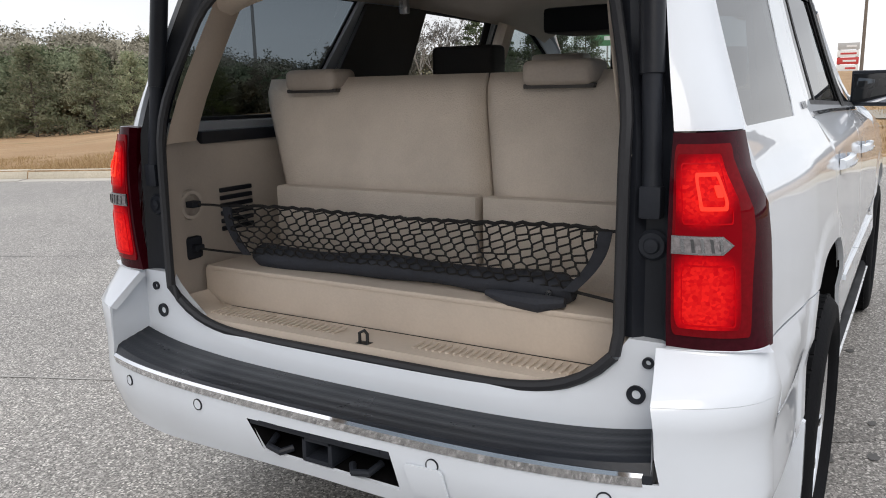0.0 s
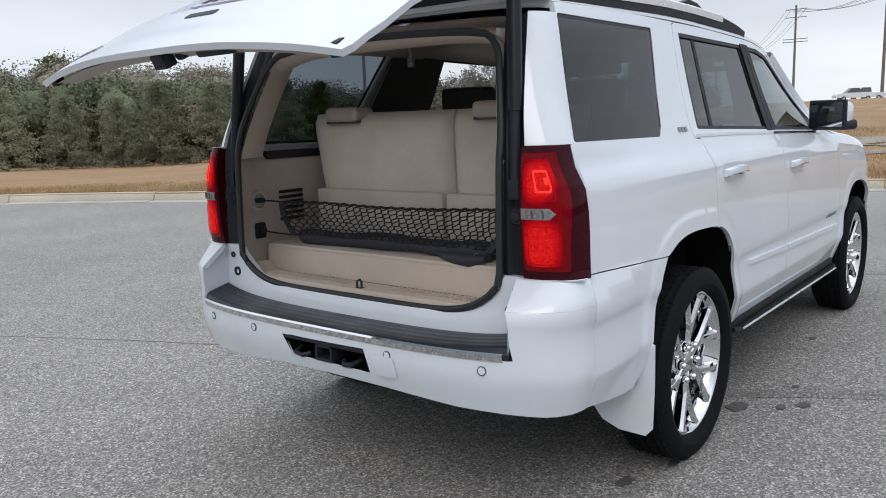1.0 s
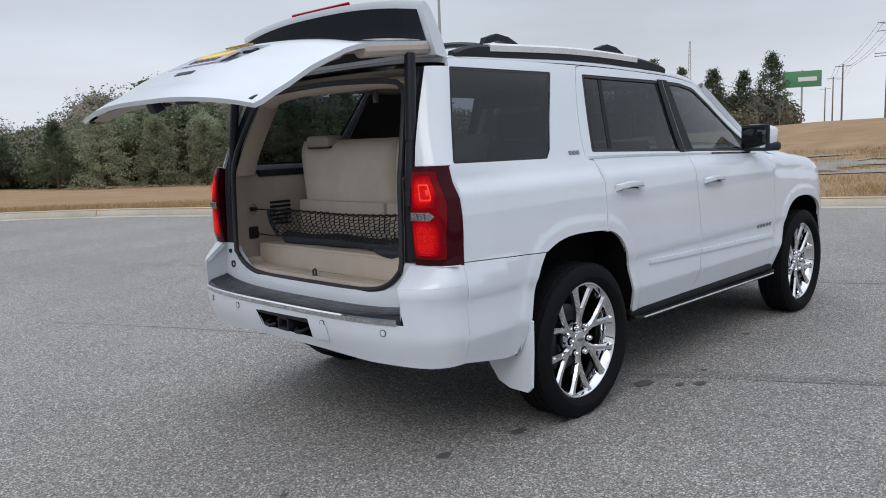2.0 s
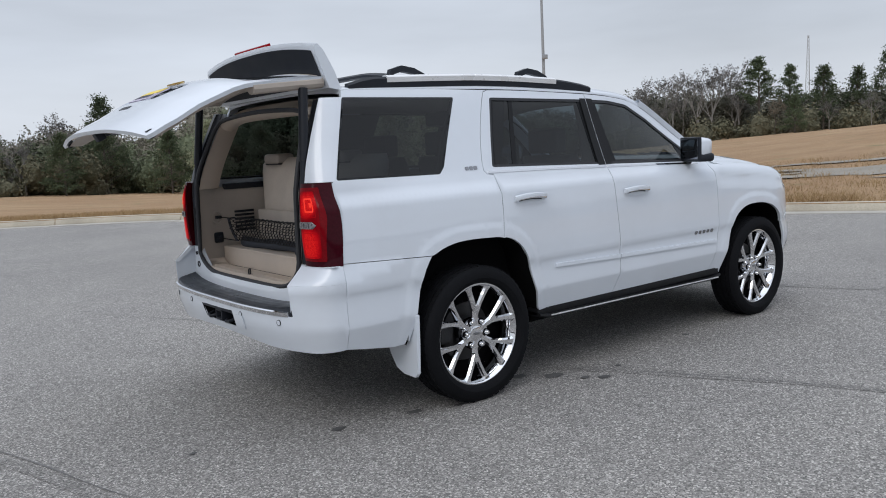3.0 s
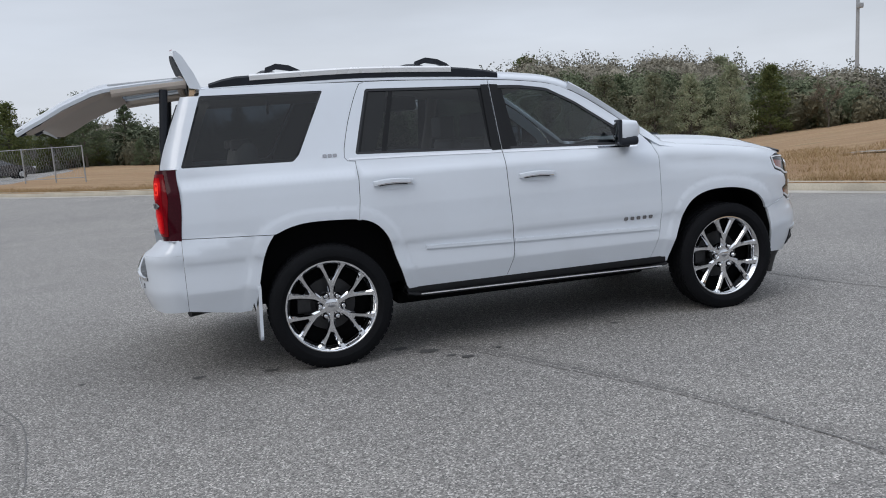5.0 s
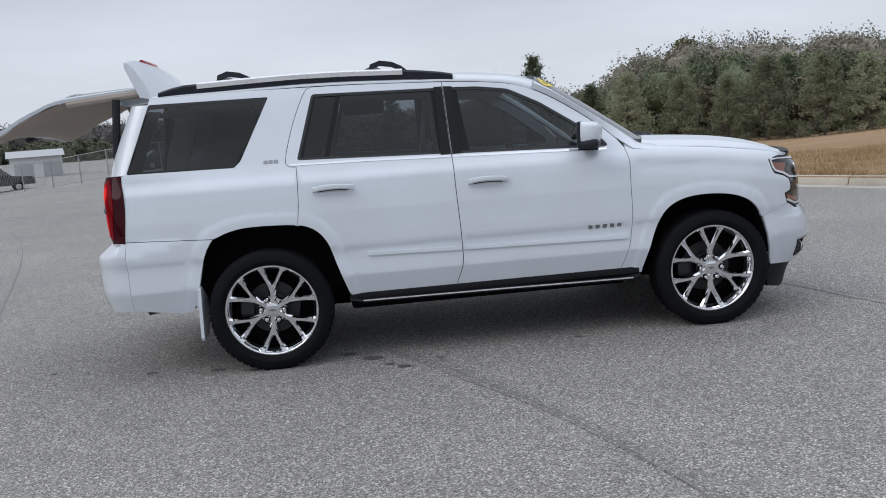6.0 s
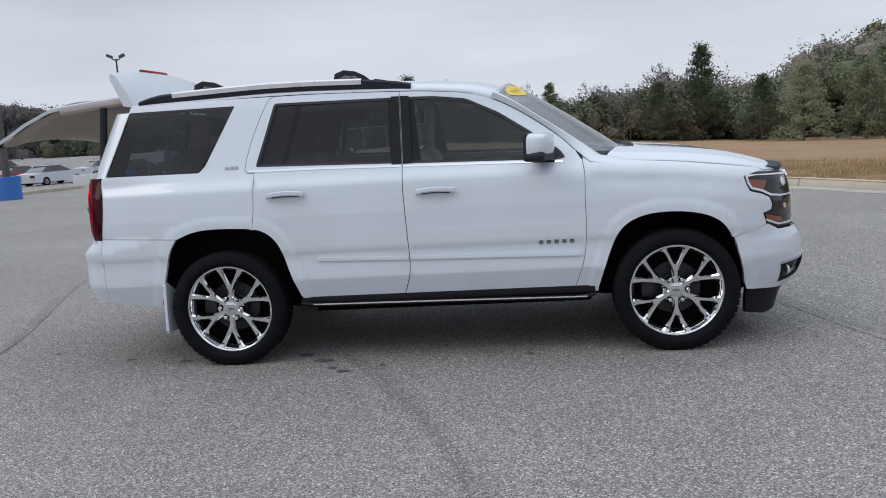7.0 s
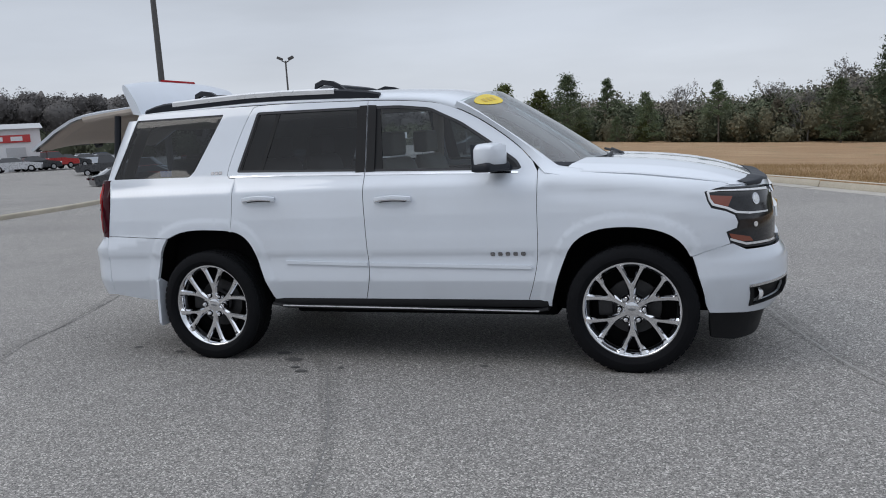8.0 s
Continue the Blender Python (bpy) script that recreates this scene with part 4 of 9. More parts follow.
part("front_emblem", bm, GOLD, car, "gold emblem bar")
# white strip above the lamps
both_noses("header_panel", [(U(3.47, 1.108), 1.108), (nose_uy(0.60), 1.088), (0.999, 1.065), (0.999, 1.10), (nose_uy(0.60), 1.118), (U(3.53, 1.118), 1.118)], PAINT, thick=0.02, lift=-0.004, grid=0.04)
# bumper with fog recesses
f0, f1 = 3.60, 3.74
bump_out = ([(U(3.392, 0.365), 0.365)] + [(U(3.372, z), z) for z in (0.42,)] + [(U(3.356, 0.52), 0.52), (U(3.335, 0.6), 0.60), (U(3.303, 0.713), 0.713), (U(3.36, 0.7336), 0.7336), (U(3.50, 0.7735), 0.7735), (U(3.525, 0.777), 0.777), (U(3.60, 0.735), 0.735), (nose_uy(0.6), 0.730)])
bump_full = bump_out + [(1.0, 0.728)] + [(2 - u, z) for u, z in reversed(bump_out)] + [(2 - U(3.60, 0.345), 0.345), (2 - nose_uy(0.6), 0.335), (1.0, 0.33), (nose_uy(0.6), 0.335), (U(3.60, 0.345), 0.345)]
bump_full = ring_of(bump_full, 0.05)
fog_r = [(U(3.612, 0.39), 0.388), (nose_uy(0.55), 0.425), (nose_uy(0.535), 0.532), (U(3.615, 0.51), 0.510)]
fog_l = [(2 - u, z) for u, z in reversed(fog_r)]
area = sum(a[0] * b[1] - b[0] * a[1] for a, b in zip(bump_full, bump_full[1:] + bump_full[:1]))
if area < 0:
    bump_full.reverse()
nose_panel("front_bumper", bump_full, PAINT, holes=[ring_of(fog_r, 0.04), ring_of(fog_l, 0.04)], grid=0.045, thick=0.03)
for fg in (fog_r, fog_l):
    nose_panel("fog_recess", ring_of(fg, 0.05), TRIM_BLACK, "black fog lamp recess", thick=0.02, lift=-0.035)
    c = np.mean(fg, 0)
    inner = [tuple(c + (np.array(p) - c) * 0.86) for p in fg]
    nose_panel("fog_trim", ring_of(fg, 0.04), TRIM_BLACK, "black fog lamp surround", holes=[ring_of(inner, 0.04)], thick=0.02, lift=0.006, grid=0.2)
    hi_ = sorted(fg, key=lambda q: q[1])[2:]
    nose_panel("fog_bar", ring_of([hi_[0], hi_[1], (hi_[1][0], hi_[1][1] + 0.016), (hi_[0][0], hi_[0][1] + 0.016)] if (hi_[0][0] < hi_[1][0]) else [hi_[1], hi_[0], (hi_[0][0], hi_[0][1] + 0.016), (hi_[1][0], hi_[1][1] + 0.016)], 0.03), CHROME, "chrome bar over the fog lamp", thick=0.012, lift=0.006, grid=0.2)
    p = nose_surf(np.array([fg[0][0] * 0.7 + fg[2][0] * 0.3]), np.array([0.455]))[0]
    bm = bmesh.new()
    add_lathe(bm, [(0.0, 0.02), (0.03, 0.016), (0.04, 0.0), (0.045, -0.02)], 20, Matrix.Translation(Vector(p) + Vector((-0.04, 0.0, 0.0))) @ Matrix.Rotation(radians(-60 if p[1] < 0 else -120), 4, "Z"))
    part("fog_lamp", bm, CLEAR_LENS, car, "small clear fog lamp")
# black chin under the bumper
chin = [(U(3.40, 0.36), 0.365), (U(3.60, 0.345), 0.345), (nose_uy(0.6), 0.338), (1.0, 0.335), (1.0, 0.20), (nose_uy(0.6), 0.16), (U(3.55, 0.2), 0.165), (U(3.41, 0.2), 0.195)]
chin = chin[:-4] + [(2 - u, z) for u, z in reversed(chin[:3])] + [(2 - U(3.41, 0.2), 0.195), (2 - U(3.55, 0.2), 0.165), (2 - nose_uy(0.6), 0.16), (1.0, 0.20), (nose_uy(0.6), 0.16), (U(3.55, 0.2), 0.165), (U(3.41, 0.2), 0.195)]
chin.reverse()
nose_panel("chin_spoiler", ring_of(chin, 0.06), TRIM_BLACK, "black plastic chin spoiler", thick=0.03, lift=-0.02, grid=0.06)

# ---- mirrors, swept back a little ----
for s in (-1, 1):
    x0, y0, z0 = 2.170, s * 0.865, 1.350
    w0 = float(half_width(2.15, 1.27)) * s
    swept = Matrix.Translation((x0, y0, z0)) @ Matrix.Rotation(radians(22 * s), 4, "Z") @ Matrix.Translation((-x0, -y0, -z0))
    yc = y0 + s * 0.125
    bm = bmesh.new()
    rings = []
    for t, sc in ((-1.0, 0.86), (-0.9, 0.97), (-0.4, 1.0), (0.3, 0.93), (0.75, 0.72), (1.0, 0.35)):
        ring = []
        for k in range(20):
            a = 2 * math.pi * k / 20
            c_, s_ = math.cos(a), math.sin(a)
            yy = math.copysign(abs(c_) ** 0.40, c_) * 0.118 * sc
            zz = math.copysign(abs(s_) ** 0.40, s_) * 0.086 * sc
            ring.append(bm.verts.new((x0 + t * (0.06 if t < 0 else 0.085), yc + yy, z0 + zz * (1.0 - 0.1 * c_ * s) + (0.01 if t > 0.5 else 0))))
        rings.append(ring)
    for r0, r1 in zip(rings, rings[1:]):
        for k in range(20):
            bm.faces.new((r0[k], r0[(k + 1) % 20], r1[(k + 1) % 20], r1[k]))
    bm.faces.new(rings[-1])
    bm.faces.new(list(reversed(rings[0])))
    bmesh.ops.recalc_face_normals(bm, faces=bm.faces)
    bmesh.ops.transform(bm, matrix=swept, verts=bm.verts)
    mi = part("door_mirror", bm, PAINT, car, "white door mirror on a black foot")
    bm = bmesh.new()
    add_box(bm, (x0 - 0.068, yc - 0.104, z0 - 0.072), (x0 - 0.063, yc + 0.104, z0 + 0.070), 0.002, swept)
    part("mirror_glass", bm, MIRROR, mi, "dark mirror glass")
    bm = bmesh.new()
    add_box(bm, (x0 - 0.0635, yc - 0.119, z0 - 0.086), (x0 - 0.040, yc + 0.119, z0 + 0.085), 0.010, swept)
    part("mirror_bezel", bm, BLACK, mi, "black mirror bezel")
    bm = bmesh.new()
    add_box(bm, (x0 - 0.063, yc - 0.120, z0 - 0.091), (x0 + 0.068, yc + 0.120, z0 - 0.030), 0.028, swept, 4)
    add_sweep(bm, [(x0 + 0.0, w0 - s * 0.05, 1.262), (x0 + 0.01, w0 + s * 0.0, 1.272), (x0 - 0.02, w0 + s * 0.06, 1.290)], [(-0.05, -0.016), (0.05, -0.016), (0.05, 0.016), (-0.05, 0.016)], [(1, 0, 0)] * 3)
    part("mirror_foot", bm, BLACK, mi, "black mirror base and foot")


# ---- wheels ----
def build_wheel():
    """A wheel at the origin whose outer face looks to -y."""
    bm = bmesh.new()
    # barrel and lip
    add_lathe(bm, [(0.262, 0.13), (0.272, 0.12), (0.250, 0.10), (0.250, 0.00), (0.262, -0.045), (0.272, -0.062), (0.281, -0.076), (0.284, -0.0800), (0.2865, -0.0815), (0.2935, -0.0810), (0.297, -0.075), (0.293, -0.055)], 72)
    bmesh.ops.recalc_face_normals(bm, faces=bm.faces)
    wheel = part("wheel", bm, WHEEL_CHROME, None, "22-inch style chrome multi-spoke wheel")
    bm = bmesh.new()
    add_lathe(bm, [(0.285, 0.0920), (0.300, 0.1024), (0.335, 0.1104), (0.365, 0.1056), (0.380, 0.0944), (0.388, 0.0832), (0.390, 0.0680), (0.391, 0.0496), (0.383, 0.0480), (0.383, 0.0400), (0.391, 0.0384),
                   (0.392, 0.0048), (0.384, 0.0032), (0.384, -0.0048), (0.392, -0.0064), (0.391, -0.0384), (0.383, -0.0400), (0.383, -0.0480), (0.391, -0.0496), (0.390, -0.0680), (0.388, -0.0832),
                   (0.380, -0.0944), (0.365, -0.1056), (0.335, -0.1104), (0.325, -0.1108), (0.323, -0.1088), (0.308, -0.1048), (0.298, -0.0944), (0.290, -0.0576)], 96)
    bmesh.ops.recalc_face_normals(bm, faces=bm.faces)
    tyre = part("tyre", bm, RUBBER, wheel, "black road tyre")
    # shoulder tread blocks
    bm = bmesh.new()
    n = 52
    for k in range(n):
        a = 2 * math.pi * k / n
        for sd in (-1, 1):
            m = Matrix.Rotation(a + (0.02 if sd > 0 else 0), 4, "Y") @ pose(0.3875, sd * 0.066, 0, 0, 0, sd * -14)
            add_box(bm, (-0.012, -0.018, -0.018), (0.0022, 0.018, 0.018), 0.0, m)
            add_box(bm, (-0.010, -0.016, -0.015), (0.0045, 0.016, 0.015), 0.0, Matrix.Rotation(a + 0.05, 4, "Y") @ pose(0.3885, sd * 0.026, 0, 18 * sd, 0, 0))
    part("tread", bm, RUBBER, tyre)
    # six forked spokes
    bm = bmesh.new()

    def bar(pts, d=0.032):
        """A flat-faced arm through (place, half width, depth) stations, with narrow bevels."""
        rows = []
        for i, (c, w, y) in enumerate(pts):
            p0, p1 = pts[max(0, i - 1)][0], pts[min(len(pts) - 1, i + 1)][0]
            t = (Vector((p1[0], 0, p1[1])) - Vector((p0[0], 0, p0[1]))).normalized()
            sx, c = Vector((-t.z, 0, t.x)), Vector((c[0], 0, c[1]))
            rows.append([bm.verts.new(c + sx * (w * k) + Vector((0, y + e, 0))) for k, e in ((1.0, 0.0120), (0.50, 0.0), (-0.50, 0.0), (-1.0, 0.0120), (-0.88, d), (0.88, d))])
        for r0, r1 in zip(rows, rows[1:]):
            for k in range(6):
                bm.faces.new((r0[k], r0[(k + 1) % 6], r1[(k + 1) % 6], r1[k]))
        bm.faces.new(list(reversed(rows[0])))
        bm.faces.new(rows[-1])

    def pol(r, deg):
        return (r * math.sin(radians(deg)), r * math.cos(radians(deg)))
    bar([(pol(0.040, 0), 0.028, -0.052), (pol(0.090, 0), 0.0200, -0.053), (pol(0.125, 0), 0.0250, -0.0565), (pol(0.150, 0), 0.0260, -0.0585), (pol(0.166, 0), 0.0150, -0.0590)])
    for sg in (-1, 1):
        arm = [(0.0 + 0.005 * sg, 0.120), (0.021 * sg, 0.168), (0.046 * sg, 0.221), (0.062 * sg, 0.2515), (0.0715 * sg, 0.274), (0.0755 * sg, 0.2835)]
        bar([(c, w, y) for c, w, y in zip(arm, (0.0135, 0.0165, 0.0175, 0.0200, 0.0330, 0.0430), (-0.0560, -0.0600, -0.0660, -0.0705, -0.0760, -0.0785))])
    bmesh.ops.recalc_face_normals(bm, faces=bm.faces)
    sp = part("spoke", bm, WHEEL_CHROME, wheel, sharp=22)
    for k in range(1, 6):
        o = new("spoke", sp.data)
        o.parent = wheel
        o.matrix_basis = Matrix.Rotation(radians(60 * k), 4, "Y")
    bm = bmesh.new()
    add_lathe(bm, [(0.0, -0.0555), (0.040, -0.0555), (0.0445, -0.0535), (0.0455, -0.047), (0.088, -0.0465), (0.093, -0.040), (0.096, 0.02)], 36)
    bmesh.ops.recalc_face_normals(bm, faces=bm.faces)
    part("hub_cap", bm, WHEEL_CHROME, wheel)
    bm = bmesh.new()
    add_box(bm, (-0.024, -0.0585, -0.005), (0.024, -0.0550, 0.005), 0.001)
    add_box(bm, (-0.010, -0.0590, -0.009), (0.010, -0.0550, 0.009), 0.001)
    part("emblem", bm, BADGE, wheel, "small satin emblem")
    bm = bmesh.new()
    add_lathe(bm, [(0.0, -0.074), (0.008, -0.073), (0.0135, -0.066), (0.0145, -0.05), (0.0145, -0.03)], 14, pose(*[0.076 * math.sin(radians(30)), 0, 0.076 * math.cos(radians(30))]))
    bmesh.ops.recalc_face_normals(bm, faces=bm.faces)
    nut = part("lug_nut", bm, WHEEL_CHROME, wheel)
    # flat black ring laid on the hub round each nut
    bm = bmesh.new()
    add_lathe(bm, [(0.0145, -0.0478), (0.0205, -0.0478), (0.0215, -0.044)], 16, pose(*[0.076 * math.sin(radians(30)), 0, 0.076 * math.cos(radians(30))]))
    bmesh.ops.recalc_face_normals(bm, faces=bm.faces)
    pocket = part("lug_pocket", bm, LINER, wheel, "flat dark ring round the lug nut")
    for k in range(1, 6):
        o = new("lug_pocket", pocket.data)
        o.parent = wheel
        o.matrix_basis = Matrix.Rotation(radians(60 * k), 4, "Y")
    for k in range(1, 6):
        o = new("lug_nut", nut.data)
        o.parent = wheel
        o.matrix_basis = Matrix.Rotation(radians(60 * k), 4, "Y")
    bm = bmesh.new()
    add_lathe(bm, [(0.0, 0.03), (0.08, 0.03), (0.085, 0.045), (0.17, 0.045), (0.172, 0.055), (0.17, 0.07), (0.0, 0.07)], 40)
    bmesh.ops.recalc_face_normals(bm, faces=bm.faces)
    part("brake_disc", bm, STEEL, wheel, "grey steel brake disc")
    bm = bmesh.new()
    add_box(bm, (-0.21, 0.005, -0.055), (-0.12, 0.09, 0.055), 0.015)
    part("brake_caliper", bm, STEEL, wheel, "grey brake caliper")
    bm = bmesh.new()
    add_lathe(bm, [(0.0, 0.09), (0.262, 0.09)], 40)
    part("back_plate", bm, LINER, wheel, "dark back plate")
    return wheel


first = build_wheel()
WHEEL_AT = [(0.0, -0.893, 0.388, 0), (2.946, -0.882, 0.388, 0), (0.0, 0.893, 0.388, 180), (2.946, 0.882, 0.388, 180)]
spins = [0, 0, 20, 35]
first.parent = car
first.matrix_basis = pose(*WHEEL_AT[0][:3]) @ Matrix.Rotation(radians(4), 4, "Y")
for (x, y, z, tz), sp_ in list(zip(WHEEL_AT, spins))[1:]:
    copy_thing(first, pose(x, y, z, 0, 0, tz) @ Matrix.Rotation(radians(sp_), 4, "Y"))

# wheel wells and floor pan
for arch, xc in ((REAR_ARCH, 0.0), (FRONT_ARCH, 2.95)):
    for s in (-1, 1):
        vs, fs = [], []
        pts = arch
        for x, z in pts:
            w = float(half_width(x, z))
            vs += [(x, s * (w - 0.012), z + 0.004), (x, s * (0.768 if xc < 1 else 0.62), z + 0.03)]
        for i in range(len(pts) - 1):
            f = (2 * i, 2 * i + 1, 2 * i + 3, 2 * i + 2)
            fs.append(f)
        k = len(vs)
        vs.append((xc, s * (0.768 if xc < 1 else 0.62), 0.36))
        fs += [(k, 2 * i + 1, 2 * i + 3) for i in range(len(pts) - 1)]
        mesh_ob("wheel_well", vs, fs, LINER, car, "black wheel well liner")
bm = bmesh.new()
add_box(bm, (-0.95, -0.60, 0.42), (3.40, 0.60, 0.47), 0.02)
part("floor_pan", bm, LINER, car, "dark underbody")
# unseen low boxes, added to keep light off the ground under the car
for name_, lo, hi, r_ in (("sill_tray", (0.52, -0.86, 0.350), (2.42, 0.86, 0.46), 0.02), ("rear_differential", (-0.35, -0.35, 0.26), (-0.05, 0.35, 0.44), 0.05),
                          ("transfer_shield", (0.50, -0.64, 0.27), (2.44, 0.64, 0.36), 0.03), ("engine_shield", (2.5, -0.5, 0.28), (3.5, 0.5, 0.42), 0.03)):
    bm = bmesh.new()
    add_box(bm, lo, hi, r_)
    part(name_, bm, LINER, car)
# rails, gearbox and silencer hang low to block light from the far side
for yr in (-0.50, 0.50):
    bm = bmesh.new()
    add_box(bm, (-0.30, yr - 0.06, 0.30), (3.20, yr + 0.06, 0.45), 0.02)
    part("frame_rail", bm, LINER, car, "black chassis rail set low to block light under the car")
bm = bmesh.new()
add_box(bm, (1.1, -0.25, 0.275), (2.3, 0.25, 0.40), 0.05)
part("gearbox", bm, LINER, car, "dark gearbox block added to stop light under the floor")
bm = bmesh.new()
add_box(bm, (0.45, 0.10, 0.28), (1.05, 0.42, 0.42), 0.05)
part("silencer", bm, LINER, car, "dark silencer block added to stop light under the car")
bm = bmesh.new()
add_tube(bm, [(0.0, -0.8, 0.38), (0.0, 0.8, 0.38)], 0.045, 10)
add_tube(bm, [(2.946, -0.8, 0.38), (2.946, 0.8, 0.38)], 0.035, 10)
part("axle", bm, LINER, car)
bm = bmesh.new()
add_tube(bm, [(-0.10, -0.50, 0.40), (-0.55, -0.50, 0.39), (-0.76, -0.56, 0.395), (-0.86, -0.61, 0.392)], 0.032, 12)
part("exhaust_pipe", bm, STEEL, car, "steel exhaust tail pipe")
# spare wheel under the tail
bm = bmesh.new()
add_lathe(bm, [(0.16, -0.1), (0.30, -0.115), (0.355, -0.08), (0.365, 0.0), (0.355, 0.08), (0.30, 0.115)], 32, pose(-0.62, 0.05, 0.46, 90, 0, 0) @ Matrix.Scale(0.85, 4))
part("spare_tyre", bm, RUBBER, car, "spare tyre slung under the tail")

# running boards
for s in (-1, 1):
    bm = bmesh.new()
    pts = [(0.50, s * 0.925, 0.408), (0.60, s * 0.935, 0.392), (1.5, s * 0.938, 0.385), (2.33, s * 0.935, 0.375), (2.44, s * 0.92, 0.388)]
    add_sweep(bm, pts, [(-0.10, -0.012), (0.03, -0.012), (0.045, -0.003), (0.04, 0.010), (-0.10, 0.014)], [(0, s, 0)] * 5)
    rb = part("running_board", bm, TRIM_BLACK, car, "black running board with a bright edge strip")
    bm = bmesh.new()
    pts = [(0.585, s * 0.978, 0.399), (1.5, s * 0.982, 0.391), (2.385, s * 0.978, 0.379)]
    add_sweep(bm, pts, [(-0.004, -0.003), (0.004, -0.004), (0.005, 0.002), (-0.004, 0.003)], [(0, s, 0)] * 3)
    part("edge_strip", bm, RAIL_SILVER, rb, "bright metal edge strip")
    bm = bmesh.new()
    add_box(bm, (0.50, s * 0.90 - 0.045, 0.395), (2.44, s * 0.90 + 0.045, 0.445), 0.01)
    part("rocker_cover", bm, TRIM_BLACK, rb)
    # mud flap behind the rear wheel
    bm = bmesh.new()
    out = [(0.955, 0.585), (0.985, 0.57), (0.988, 0.42), (0.985, 0.255), (0.965, 0.232), (0.86, 0.235), (0.79, 0.262), (0.735, 0.33), (0.70, 0.405), (0.72, 0.45)]
    f = [bm.verts.new((-0.445 - 0.04 * (0.57 - z), s * y, z)) for y, z in out]
    b = [bm.verts.new((-0.425 - 0.04 * (0.57 - z), s * y, z)) for y, z in out]
    bm.faces.new(f)
    bm.faces.new(list(reversed(b)))
    for i in range(len(out)):
        bm.faces.new((f[i], b[i], b[(i + 1) % len(out)], f[(i + 1) % len(out)]))
    bmesh.ops.recalc_face_normals(bm, faces=bm.faces)
    part("mud_flap", bm, PAINT, car, "white mud flap")

# roof rails with raised cross bars
for s in (-1, 1):
    bm = bmesh.new()
    xs = np.linspace(-0.60, 1.30, 24)
    pts = []
    for x in xs:
        p = roof_surf(np.array([x]), np.array([s * 0.80]))[0]
        t = min(1, (x + 0.60) / 0.16, (1.30 - x) / 0.30)
        pts.append((x, p[1] + s * 0.005, p[2] + 0.012 + 0.032 * max(0, t) ** 0.7))
    add_sweep(bm, pts, [(-0.022, -0.050), (0.022, -0.056), (0.026, -0.006), (0.012, 0.006), (-0.014, 0.006)], [(0, s, 0)] * len(pts))
    rail = part("roof_rail", bm, BLACK, car, "roof rail with black ends and a satin strip")
    bm = bmesh.new()
    mid = [p for p in pts if -0.38 < p[0] < 1.02]
    add_sweep(bm, [(p[0], p[1], p[2] + 0.004) for p in mid], [(-0.017, -0.012), (0.0285, -0.030), (0.031, -0.002), (0.016, 0.009), (-0.015, 0.009)], [(0, s, 0)] * len(mid))
    part("rail_strip", bm, RAIL_SILVER, rail, "satin aluminium rail strip")
for xb in (-0.22, 0.78):
    bm = bmesh.new()
    pts, sd = [], []
    for k in range(21):
        t = k / 20 * 2 - 1
        y = t * 0.60
        z = float(roof_surf(np.array([xb]), np.array([0.78]))[0][2]) + 0.035 + 0.055 * (1 - abs(t) ** 5)
        pts.append((xb + 0.05 * abs(t) ** 6, y, z))
    add_sweep(bm, pts, [(-0.035, -0.012), (0.035, -0.012), (0.045, 0.0), (0.02, 0.012), (-0.02, 0.012), (-0.045, 0.0)], [(1, 0, 0)] * 21)
    for s in (-1, 1):
        z = pts[0][2]
        add_sweep(bm, [(xb - 0.035, s * 0.555, z - 0.03), (xb - 0.015, s * 0.565, z + 0.045), (xb + 0.05, s * 0.58, z + 0.066), (xb + 0.13, s * 0.59, z + 0.052), (xb + 0.19, s * 0.60, z + 0.022), (xb + 0.24, s * 0.605, z - 0.02)],
                  [(-0.02, -0.017), (0.02, -0.017), (0.018, 0.017), (-0.018, 0.017)], [(0, 1, 0)] * 6)
    part("cross_bar", bm, BLACK, car, "black roof cross bar")

# ---- the tail ----
TAIL_X = table([0.6, 0.9, 1.28, 1.40, 1.55, 1.72, 1.80], [-0.955, -0.955, -0.945, -0.915, -0.857, -0.785, -0.745], 0.03)
TAIL_Y = table([0.6, 0.9, 1.30, 1.72, 1.80], [0.775, 0.775, 0.770, 0.690, 0.670], 0.03)


def d_window_x(z):
    return -0.812 + (z - 1.318) * (0.152 / 0.422)


